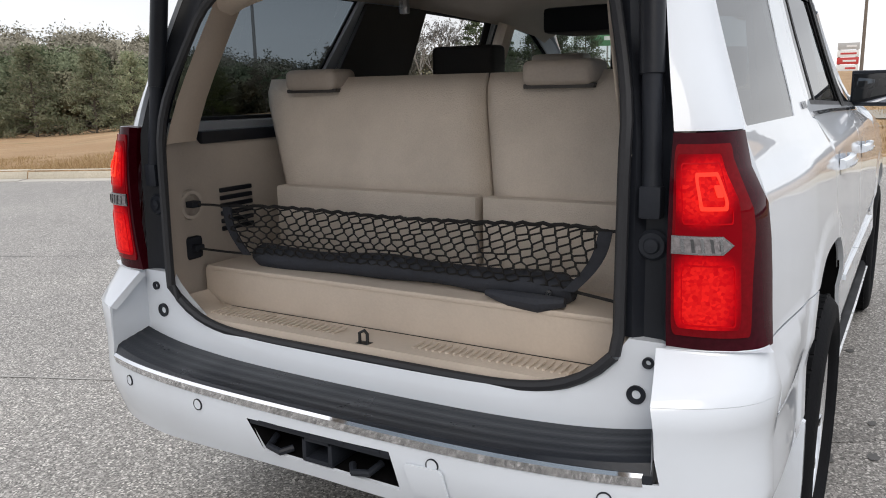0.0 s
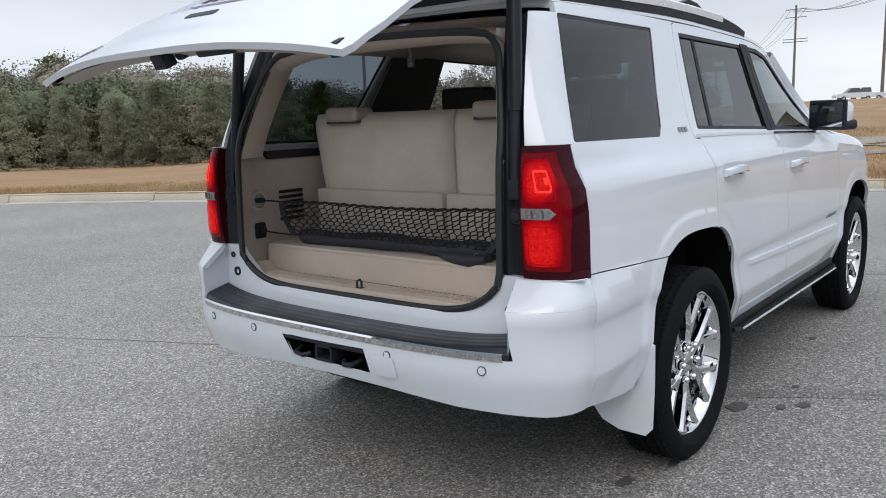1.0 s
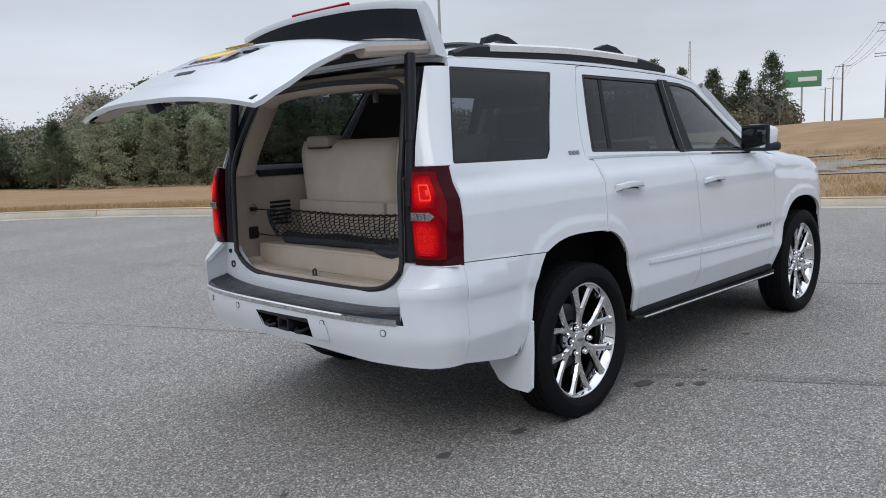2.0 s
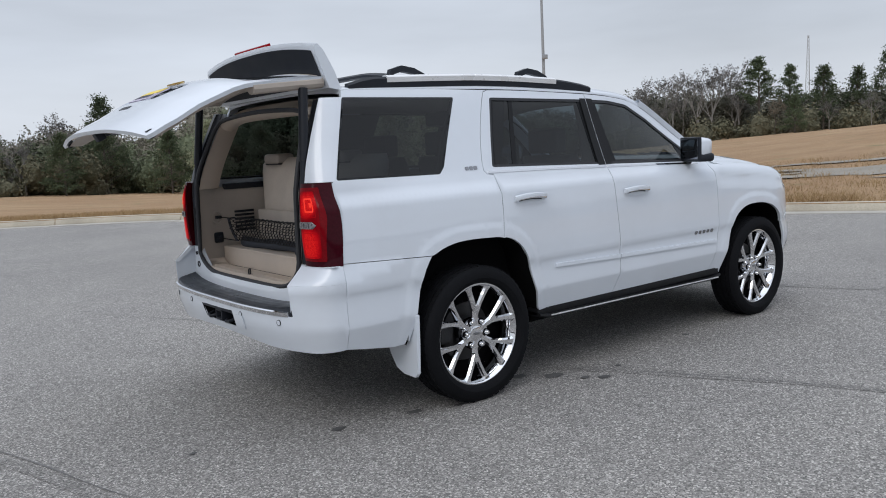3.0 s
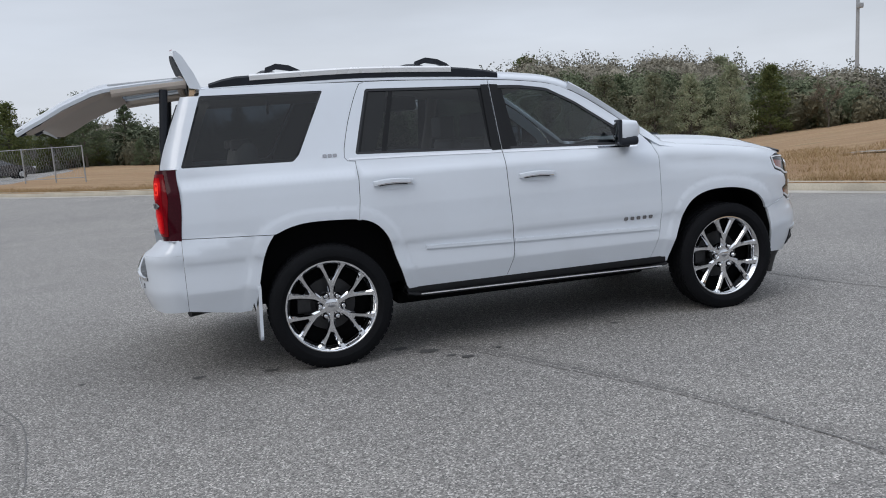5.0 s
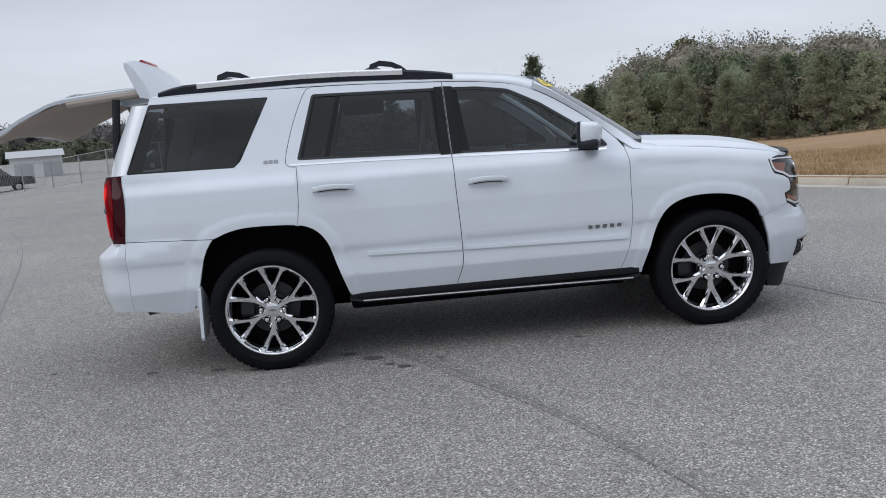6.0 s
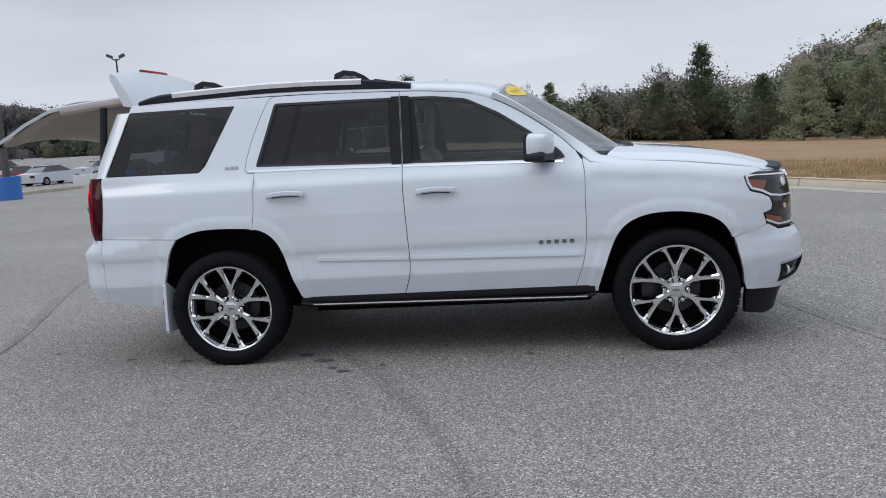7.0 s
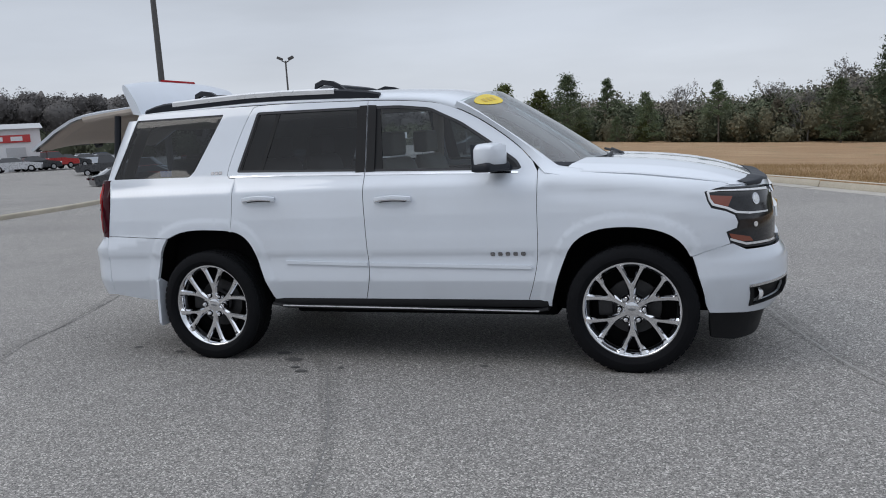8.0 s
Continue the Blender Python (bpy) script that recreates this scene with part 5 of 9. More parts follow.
for s in (-1, 1):
    # corner pillar above the lamp
    rows = []
    for z in np.linspace(1.312, 1.742, 12):
        xw = d_window_x(z) - 0.006
        w = float(half_width(xw, z))
        xr, yr = float(TAIL_X(z)), float(TAIL_Y(z))
        a, c = np.array([xw, w]), np.array([xr, yr])
        k = np.array([xw + (xr - xw) * 0.72, w - (w - yr) * 0.10])
        row = [np.array([xw + 0.004, s * (w - 0.02), z])]
        for t in np.linspace(0, 1, 9):
            p = (1 - t) ** 2 * a + 2 * t * (1 - t) * k + t * t * c
            row.append(np.array([p[0], s * p[1], z]))
        row += [np.array([xr + 0.03, s * (yr - 0.008), z]), np.array([xr + 0.07, s * (yr - 0.012), z])]
        rows.append(row)
    n = len(rows[0])
    vs = [q for r in rows for q in r]
    fs = []
    for i in range(len(rows) - 1):
        for j in range(n - 1):
            k = i * n + j
            f = (k, k + n, k + n + 1, k + 1)
            fs.append(f if s < 0 else tuple(reversed(f)))
    mesh_ob("rear_pillar", vs, fs, PAINT, car, smooth=True, sharp=45)

    # tail lamp, wrapped round the corner: a stack of plan curves
    def lamp_curve(t, z):
        """t: 0 at the side edge to 1 at the inner edge."""
        side_x = -0.852 + 0.02 * np.exp(-((z - 1.10) / 0.16) ** 2) - 0.012 * (1.31 - z)
        w = float(half_width(side_x, z)) + 0.003
        bulge = 0.018 * math.sin(math.pi * min(1, max(0, (z - 0.895) / 0.415))) ** 0.7
        a, c = np.array([side_x, w]), np.array([-0.962 - bulge, 0.772])
        k = np.array([-0.968 - bulge * 1.3, w - 0.016])
        p = (1 - t) ** 2 * a + 2 * t * (1 - t) * k + t * t * c
        return np.array([p[0], s * p[1], z])
    def lamp_surf(u, v):
        return np.array([lamp_curve(a, b) for a, b in zip(u, v)])
    tl = sheet("tail_lamp", ring_of([(0, 0.893), (1, 0.893), (1, 1.311), (0, 1.311)], 0.06), lamp_surf, LENS_SMOKE, car, "tall red tail lamp, lit, with a smoked outer edge", grid=0.05, thick=0.03, flip=s < 0)
    def lens(name, poly, mat, label, lift):
        o = sheet(name, ring_of(poly, 0.05), lamp_surf, mat, tl, label, grid=0.04, thick=0.004, flip=s < 0, lift=lift)
        return o
    lens("red_lens", rounded([(0.35, 0.922), (0.965, 0.922), (0.965, 1.290), (0.32, 1.290), (0.26, 1.14), (0.33, 1.02)], 0.03), LENS_DEEP, "deep red lens", 0.003)
    lens("red_lens", rounded([(0.45, 0.938), (0.945, 0.938), (0.945, 1.272), (0.46, 1.272), (0.42, 1.15), (0.45, 1.05)], 0.04), LENS_LAMPS, "red lens over the lit lamps", 0.0045)
    for zr0, zr1 in ((0.944, 1.066), (1.142, 1.256)):
        ro = rounded([(0.50, zr0), (0.90, zr0), (0.90, zr1), (0.50, zr1)], 0.02)
        cc = np.mean(ro, 0)
        ri = [tuple(cc + (np.array(p) - cc) * np.array([0.965, 0.95])) for p in ro]
        sheet("lamp_rim", ring_of(ro, 0.05), lamp_surf, LENS_GLOW, tl, "thin bright rim round the lamp", holes=[ring_of(ri, 0.05)], grid=0.2, thick=0.002, flip=s < 0, lift=0.0065)
    ring_o = rounded([(0.54, 1.168), (0.78, 1.168), (0.78, 1.238), (0.54, 1.238)], 0.02)
    c_ = np.mean(ring_o, 0)
    ring_i = [tuple(c_ + (np.array(p) - c_) * 0.78) for p in ring_o]
    sheet("lamp_core", ring_of(ring_o, 0.05), lamp_surf, LENS_HOT, tl, "bright square lamp ring", holes=[ring_of(ring_i, 0.05)], grid=0.1, thick=0.002, flip=s < 0, lift=0.007)
    lens("lamp_bulb", rounded([(0.575, 1.192), (0.63, 1.192), (0.63, 1.214), (0.575, 1.214)], 0.008, 3), LENS_HOT, "bright lamp core", 0.0095)
    lens("reversing_frame", [(0.965, 1.086), (0.60, 1.086), (0.51, 1.1035), (0.60, 1.121), (0.965, 1.121)], BADGE, "chrome lens frame", 0.008)
    lens("reversing_lens", [(0.955, 1.0885), (0.61, 1.0885), (0.535, 1.1035), (0.61, 1.1185), (0.955, 1.1185)], REVERSE, "clear reversing lens", 0.0105)
    for c in range(5):
        u0 = 0.60 + c * 0.068
        lens("reversing_facet", [(u0, 1.091), (u0 + 0.022, 1.091), (u0 + 0.034, 1.116), (u0 + 0.012, 1.116)], DARK_LENS if c % 2 else BADGE, "", 0.0125)

    # black channel between lamp and opening, with strut mounts
    zz = np.linspace(0.892, 1.74, 18)
    vs = []
    for z in zz:
        xr, yr = float(TAIL_X(z)), float(TAIL_Y(z))
        vs += [(xr + 0.012, s * (yr - 0.002), z), (xr + 0.030, s * (yr - 0.020), z), (xr + 0.034, s * (yr - 0.060), z), (xr + 0.016, s * (yr - 0.078), z), (xr + 0.018, s * (yr - 0.090), z), (xr + 0.022, s * (yr - 0.100), z)]
    fs = []
    for i in range(len(zz) - 1):
        for j in range(5):
            k = i * 6 + j
            f = (k, k + 6, k + 7, k + 1)
            fs.append(f if s < 0 else tuple(reversed(f)))
    mesh_ob("gate_jamb", vs, fs, JAMB, car, "dark grey gate jamb", smooth=True, sharp=40)
    bm = bmesh.new()
    add_lathe(bm, [(0.0, -0.016), (0.014, -0.014), (0.017, -0.008), (0.026, -0.008), (0.028, -0.004), (0.032, 0.0)], 24, pose(-0.922, s * 0.728, 1.085, 0, 0, -90))
    part("gate_bumper_stop", bm, BLACK, car, "round black rubber stop")

# painted sill under the opening, rising to the corners
OPEN_LOW, OPEN_HALF = 0.742, 0.672
open_line = []
for k in range(41):
    t = k / 40 * 2 - 1
    open_line.append((t * 0.70, OPEN_LOW + 0.16 * abs(t) ** 7))
def sill_surf(u, v):
    return np.stack([-0.948 - 0.042 * (1 - (np.abs(u) / 0.8) ** 2) * step(-v, -0.80, -0.70), u, v], -1)
sill = [(-0.785, 0.892), (-0.79, 0.66), (0.79, 0.66), (0.785, 0.892), (0.692, 0.892)] + [(p[0], p[1]) for p in reversed(open_line)] + [(-0.692, 0.892)]
sill = [p for p in sill if p[1] < 0.8935]
sheet("rear_sill", ring_of(sill, 0.04), sill_surf, PAINT, car, grid=0.05, thick=0.03, flip=True)
for s in (-1, 1):
    for y, z, r in ((0.735, 0.847, 0.012), (0.712, 0.775, 0.020)):
        bm = bmesh.new()
        add_lathe(bm, [(0.0, 0.004), (r * 0.4, 0.004), (r * 0.5, -0.002), (r, -0.004), (r, 0.003)], 20, pose(-0.951, s * y, z, 0, 0, -90))
        part("sill_plug", bm, BLACK, car, "round black sill plug")
# rubber seal round the opening
zs_up = np.linspace(0.90, 1.60, 14)
loop = [(float(TAIL_X(z)) + 0.005, OPEN_HALF - 0.10 * step(z, 1.30, 1.75) * 0.9, z) for z in zs_up]
top = [(float(TAIL_X(1.66)) + 0.005, 0.56, 1.665), (float(TAIL_X(1.69)) + 0.002, 0.45, 1.695), (float(TAIL_X(1.70)) - 0.005, 0.0, 1.712)]
right = [(x, -y, z) for x, y, z in loop]
bot = [(-0.955, u, v) for u, v in open_line if abs(u) < 0.668]
path = spline([(x, y, z) for x, y, z in bot] + loop + top + [(x, -y, z) for x, y, z in reversed(top[:-1])] + list(reversed(right)), 0.04, closed=True)
bm = bmesh.new()
add_tube(bm, path + [path[0]], 0.013, 8, caps=False)
bmesh.ops.remove_doubles(bm, verts=bm.verts, dist=1e-5)
part("gate_seal", bm, SEAL, car, "black rubber gate seal")

# rear bumper: face, corner towers, pad, chrome strip
def bumper_surf(u, v):
    """u: across, -1.3..1.3 as arc; v: height."""
    th = np.clip(u / 1.3, -0.9995, 0.9995) * math.pi / 2
    sn, cs = np.sin(th), np.cos(th)
    y = (half_width(-0.853, v) + 0.0005) * np.sign(sn) * np.abs(sn) ** (2 / 3.0)
    depth = 0.297 - 0.05 * step(-v, -0.60, -0.40) - 0.128 * np.clip((v - 0.808) / 0.086, 0, 1)
    x = -0.855 - depth * np.abs(cs) ** 0.76
    return np.stack([x, y, v], -1)


def bu(y):
    return 1.3 * 2 / math.pi * math.asin(min(1, abs(y) / 0.972) ** 1.5) * (1 if y >= 0 else -1)


face = [(-1.299, 0.462), (bu(-0.90), 0.458), (bu(-0.6), 0.466), (bu(-0.3), 0.486), (0, 0.492), (bu(0.3), 0.486), (bu(0.6), 0.466), (bu(0.90), 0.458), (1.299, 0.462), (1.299, 0.808), (bu(0.775), 0.808), (bu(0.80), 0.650), (bu(0.4), 0.645), (0, 0.645), (bu(-0.4), 0.645), (bu(-0.80), 0.650), (bu(-0.775), 0.808), (-1.299, 0.808)]
hitch = [(bu(0.20), 0.615), (bu(0.16), 0.535), (bu(-0.245), 0.528), (bu(-0.225), 0.622)]
sheet("rear_bumper", ring_of(face, 0.05), bumper_surf, PAINT, car, holes=[ring_of(hitch, 0.05)], grid=0.05, thick=0.007, flip=True)
for s in (-1, 1):
    top_piece = [(bu(0.775), 0.8085), (1.299, 0.8085), (1.299, 0.896), (bu(0.775), 0.8935)]
    top_piece = top_piece if s > 0 else [(-u, v) for u, v in reversed(top_piece)]
    sheet("bumper_shoulder", ring_of(top_piece, 0.025), bumper_surf, PAINT, car, grid=0.025, thick=0.02, flip=True)
    low = [(-0.8555, 0.9008), (-0.8555, 0.462), (-0.70, 0.436), (-0.56, 0.415), (-0.49, 0.42), (-0.475, 0.47)] + arch_between(REAR_ARCH, -0.47, -0.325) + [(-0.318, 0.8778), (-0.6, 0.8898)]
    sheet("bumper_side", shrink(ring_of(low, 0.04), 0.0008), side_surf(s), PAINT, car, grid=0.04, thick=0.025, flip=s > 0, extra=CREASE)
    # inner wall of the corner tower
    vs = []
    for z in np.linspace(0.66, 0.892, 6):
        xo = float(bumper_surf(np.array([bu(0.782)]), np.array([z]))[0][0])
        vs += [(xo + 0.003, s * 0.782, z), (-0.94, s * 0.782, z)]
    fs = [((2 * i, 2 * i + 1, 2 * i + 3, 2 * i + 2) if s > 0 else (2 * i, 2 * i + 2, 2 * i + 3, 2 * i + 1)) for i in range(5)]
    k = len(vs)
    mesh_ob("tower_wall", vs, fs, PAINT, car)
    # ledge under the lamp
    vs, fs = [], []
    for t in np.linspace(0, 1, 8):
        y = 0.775 + 0.19 * t
        xo = float(bumper_surf(np.array([bu(min(y, 0.955))]), np.array([0.893]))[0][0]) + 0.002
        vs += [(xo, s * y, 0.893), (-0.84, s * (y if y < 0.93 else 0.93), 0.897)]
    for i in range(7):
        f = (2 * i, 2 * i + 1, 2 * i + 3, 2 * i + 2)
        fs.append(f if s < 0 else tuple(reversed(f)))
    mesh_ob("bumper_ledge", vs, fs, PAINT, car)
bm = bmesh.new()
ny = 48
sec_rows = []
for k in range(ny + 1):
    y = -0.785 + 1.57 * k / ny
    xo = float(bumper_surf(np.array([bu(y)]), np.array([0.66]))[0][0])
    q_ = abs(y) / 0.785
    xi, zb = -0.985 + 0.03 * q_ ** 2, 0.678 + 0.040 * q_ ** 5
    row = [(xi, 0.64), (xi, zb)]
    for j in range(1, 15):
        t = j / 15
        rib = 0.0 if j % 4 else -0.0013
        row.append((xi + (xo + 0.022 - xi) * t, zb + (0.676 + 0.02 * q_ ** 5 - zb) * t + rib))
    row += [(xo + 0.014, 0.675 + 0.016 * q_ ** 5), (xo + 0.002, 0.668), (xo + 0.002, 0.646), (xo + 0.05, 0.643)]
    sec_rows.append([bm.verts.new((x, y, z)) for x, z in row])
for r0, r1 in zip(sec_rows, sec_rows[1:]):
    for j in range(len(r0) - 1):
        bm.faces.new((r0[j], r1[j], r1[j + 1], r0[j + 1]))
bm.faces.new(sec_rows[0])
bm.faces.new(list(reversed(sec_rows[-1])))
bmesh.ops.recalc_face_normals(bm, faces=bm.faces)
pad = part("step_pad", bm, PAD, car, "ribbed dark grey bumper step pad", sharp=25)
bm = bmesh.new()
pts, sd = [], []
for k in range(49):
    y = -0.770 + 1.54 * k / 48
    xo = float(bumper_surf(np.array([bu(y)]), np.array([0.66]))[0][0])
    pts.append((xo - 0.001, y, 0.659))
add_sweep(bm, pts, [(-0.003, -0.012), (0.004, -0.012), (0.010, 0.012), (-0.001, 0.015), (-0.0100, 0.010)], [(1, 0, 0)] * 49)
part("chrome_strip", bm, CHROME, pad, "chrome strip along the pad's edge")
# parking sensors, tow-eye cover, hitch
for y in (-0.70, -0.335, 0.375, 0.69):
    p = bumper_surf(np.array([bu(y)]), np.array([0.615 if abs(y) < 0.5 else 0.612]))[0]
    q = bumper_surf(np.array([bu(y) + 0.02]), np.array([0.61]))[0]
    ang = math.degrees(math.atan2(q[1] - p[1], q[0] - p[0]))
    bm = bmesh.new()
    add_lathe(bm, [(0.0, -0.003), (0.0125, -0.003), (0.0135, 0.001)], 20, pose(p[0], p[1], p[2], 0, 0, ang + 180))
    sn = part("parking_sensor", bm, PAINT, car, "white parking sensor")
    bm = bmesh.new()
    add_lathe(bm, [(0.0135, -0.0015), (0.0135, -0.0035), (0.0152, -0.0035), (0.0155, 0.001)], 20, pose(p[0], p[1], p[2], 0, 0, ang + 180))
    part("sensor_ring", bm, BLACK, sn, "dark sensor ring")
cov = rounded([(bu(-0.265), 0.608), (bu(-0.285), 0.535), (bu(-0.375), 0.538), (bu(-0.36), 0.610)], 0.01, 3)
sheet("tow_cover", cov, bumper_surf, PAINT, car, "square white tow-eye cover", grid=0.05, thick=0.004, flip=False, lift=-0.0035)
bm = bmesh.new()
fr = ring_of(hitch, 0.05)
P = bumper_surf(np.array([p[0] for p in fr]), np.array([p[1] for p in fr]))
a = [bm.verts.new(p) for p in P]
b = [bm.verts.new((p[0] + 0.14, p[1] * 0.94, p[2])) for p in P]
for i in range(len(fr)):
    bm.faces.new((a[i], a[(i + 1) % len(fr)], b[(i + 1) % len(fr)], b[i]))
bm.faces.new(b)
bmesh.ops.recalc_face_normals(bm, faces=bm.faces)
add_box(bm, (-1.035, -0.30, 0.47), (-1.015, 0.27, 0.66), 0.0)
part("hitch_recess", bm, LINER, car, "black recess for the tow hitch")
bm = bmesh.new()
add_box(bm, (-1.148, -0.225, 0.60), (-1.125, 0.195, 0.622), 0.006)
for k in range(4):
    add_box(bm, (-1.152, -0.20 + k * 0.10, 0.612), (-1.13, -0.14 + k * 0.10, 0.618), 0.001)
part("hitch_trim", bm, BLACK, car, "slotted black hitch trim")
bm = bmesh.new()
for lo, hi in (((-1.140, -0.055, 0.540), (-1.02, -0.043, 0.600)), ((-1.140, 0.023, 0.540), (-1.02, 0.035, 0.600)), ((-1.140, -0.055, 0.588), (-1.02, 0.035, 0.600)), ((-1.140, -0.055, 0.536), (-1.02, 0.035, 0.548))):
    add_box(bm, lo, hi, 0.003)
add_tube(bm, [(-1.10, -0.17, 0.56), (-1.140, -0.16, 0.55), (-1.145, -0.12, 0.545), (-1.12, -0.10, 0.55)], 0.009, 8)
add_tube(bm, [(-1.10, 0.15, 0.56), (-1.140, 0.14, 0.55), (-1.145, 0.10, 0.545), (-1.12, 0.08, 0.55)], 0.009, 8)
part("tow_receiver", bm, BLACK, car, "black square tow receiver with chain loops")


# ---- liftgate, raised ----
GATE_OPEN = 5.5
HINGE = (-0.660, 0, 1.775)
CLOSED = 69.0
# the gate is drawn closed about its hinge, then swung up
swing = Matrix.Translation(HINGE) @ Matrix.Rotation(radians(CLOSED - GATE_OPEN), 4, "Y") @ Matrix.Translation([-c for c in HINGE])


def gate_x(y, z):
    base = table([0.70, 0.84, 0.90, 1.05, 1.25, 1.32, 1.5, 1.72, 1.79], [-1.010, -1.022, -1.020, -1.030, -1.018, -1.000, -0.925, -0.830, -0.80], 0.015)(z)
    return base + 0.075 * (np.abs(y) / 0.75) ** 2.6


def gate_surf(u, v):
    w = np.interp(v, [0.70, 1.28, 1.75], [0.755, 0.755, 0.675])
    y = u * w
    return np.stack([gate_x(y, v), y, v], -1)


gate_line = [(-0.985, 0.760), (-0.6, 0.742), (0, 0.735), (0.6, 0.742), (0.985, 0.760), (1, 0.79), (1, 1.30), (1, 1.735), (-1, 1.735), (-1, 1.30), (-1, 0.79)]
window = rounded([(-0.93, 1.335), (0.93, 1.335), (0.90, 1.715), (-0.90, 1.715)], 0.05)
recess = rounded([(-0.36, 1.03), (0.36, 1.03), (0.44, 1.225), (-0.44, 1.225)], 0.04)
gate = sheet("liftgate", ring_of(gate_line, 0.06), gate_surf, PAINT, car, "white liftgate held open above the tail", holes=[ring_of(window, 0.06), ring_of(recess, 0.05)], grid=0.06, thick=0.02, flip=True)
gate.matrix_basis = swing
g = sheet("gate_glass", ring_of(window, 0.06), gate_surf, GLASS_DARK, gate, "dark rear window", grid=0.12, thick=0.0, flip=True, lift=-0.006)
g.visible_shadow = False
sheet("plate_recess", ring_of(recess, 0.05), gate_surf, PAINT, gate, grid=0.05, thick=0.01, flip=True, lift=-0.022)
# crease line and small openings
sheet("lower_handle", rounded([(-0.10, 0.955), (0.10, 0.955), (0.10, 0.985), (-0.10, 0.985)], 0.01, 3), gate_surf, BLACK, gate, "black pull recess", grid=0.1, thick=0.004, flip=True, lift=0.002)
sheet("number_plate", rounded([(-0.20, 1.045), (0.20, 1.045), (0.20, 1.185), (-0.20, 1.185)], 0.01, 3), gate_surf, PLATE, gate, "dealer plate with yellow band", grid=0.1, thick=0.006, flip=True, lift=0.004)
sheet("plate_band", [(-0.19, 1.120), (0.19, 1.120), (0.19, 1.180), (-0.19, 1.180)], gate_surf, YELLOW, gate, "yellow band", grid=0.1, thick=0.002, flip=True, lift=0.0065)
for k in range(5):
    u0 = -0.15 + k * 0.065
    sheet("plate_bar", [(u0, 1.065), (u0 + 0.04, 1.065), (u0 + 0.04, 1.105), (u0, 1.105)], gate_surf, INK, gate, "dark bar", grid=0.1, thick=0.001, flip=True, lift=0.006)
for u0, u1 in ((-0.30, -0.18), (-0.09, 0.09), (0.18, 0.30)):
    sheet("plate_lamp", rounded([(u0, 1.192), (u1, 1.192), (u1, 1.222), (u0, 1.222)], 0.006, 2), gate_surf, BLACK, gate, "dark lamp and camera housing", grid=0.1, thick=0.01, flip=True, lift=-0.008)
    c = (u0 + u1) / 2
    sheet("plate_lamp_lens", rounded([(c - 0.025, 1.198), (c + 0.025, 1.198), (c + 0.025, 1.216), (c - 0.025, 1.216)], 0.004, 2), gate_surf, CLEAR_LENS if abs(c) > 0.1 else DARK_LENS, gate, "small lamp lens", grid=0.1, thick=0.002, flip=True, lift=-0.005)
sheet("rear_emblem", rounded([(-0.13, 1.262), (0.13, 1.262), (0.13, 1.292), (-0.13, 1.292)], 0.006, 2), gate_surf, GOLD, gate, "gold emblem bar", grid=0.1, thick=0.008, flip=True, lift=0.009)
sheet("rear_emblem", rounded([(-0.05, 1.247), (0.05, 1.247), (0.05, 1.307), (-0.05, 1.307)], 0.006, 2), gate_surf, GOLD, gate, "gold emblem bar", grid=0.1, thick=0.008, flip=True, lift=0.0105)
# the crease's bright line, drawn as a satin strip on the smooth panel
sheet("gate_crease", [(-0.99, 1.2235), (0.99, 1.2235), (0.99, 1.2265), (-0.99, 1.2265)], gate_surf, SATIN, gate, "", grid=0.1, thick=0.001, flip=True, lift=0.0012)
for k in range(4):
    u0 = 0.62 + k * 0.065
    sheet("badge", [(u0, 0.855), (u0 + 0.045, 0.855), (u0 + 0.045, 0.885), (u0, 0.885)], gate_surf, SATIN, gate, "small chrome badge block", grid=0.1, thick=0.004, flip=True, lift=0.004)
# inner trim of the gate: a dished grey panel with frame
inner_rim = ring_of([(-0.95, 0.775), (0.95, 0.775), (0.95, 1.335), (-0.95, 1.335)], 0.06)
def gate_inner(u, v):
    p = gate_surf(u, v)
    e = np.minimum(step(1 - np.abs(u), 0.04, 0.18), step(np.minimum(v - 0.765, 1.345 - v), 0.0, 0.07))
    p[:, 0] += 0.030 + 0.045 * e
    return p
sheet("gate_trim", inner_rim, gate_inner, TAN_DARK, gate, "taupe inner gate trim", grid=0.05, thick=0.0)
for s in (-1, 1):
    bm = bmesh.new()
    zz = np.linspace(1.33, 1.73, 9)
    add_tube(bm, [gate_surf(np.array([s * 0.955]), np.array([z]))[0] + np.array([0.035, 0, 0]) for z in zz], 0.032, 10)
    part("gate_pillar_trim", bm, TAN_DARK, gate)
bm = bmesh.new()
add_tube(bm, [gate_surf(np.array([t]), np.array([1.725]))[0] + np.array([0.03, 0, 0]) for t in np.linspace(-0.93, 0.93, 15)], 0.03, 10)
part("gate_header_trim", bm, TAN_DARK, gate)
bm = bmesh.new()
for y, w in ((-0.22, 0.085), (-0.05, 0.018)):
    add_box(bm, (-0.985, y - w, 0.795), (-0.948, y + w, 0.850), 0.01)
add_box(bm, (-0.985, -0.03, 0.755), (-0.94, 0.03, 0.80), 0.006)
part("gate_latch", bm, BLACK, gate, "black latch and pull cup")
for s in (-1, 1):
    bm = bmesh.new()
    add_box(bm, (-0.955, s * 0.70 - 0.02, 0.775), (-0.915, s * 0.70 + 0.02, 0.81), 0.006)
    part("gate_stop", bm, BLACK, gate)
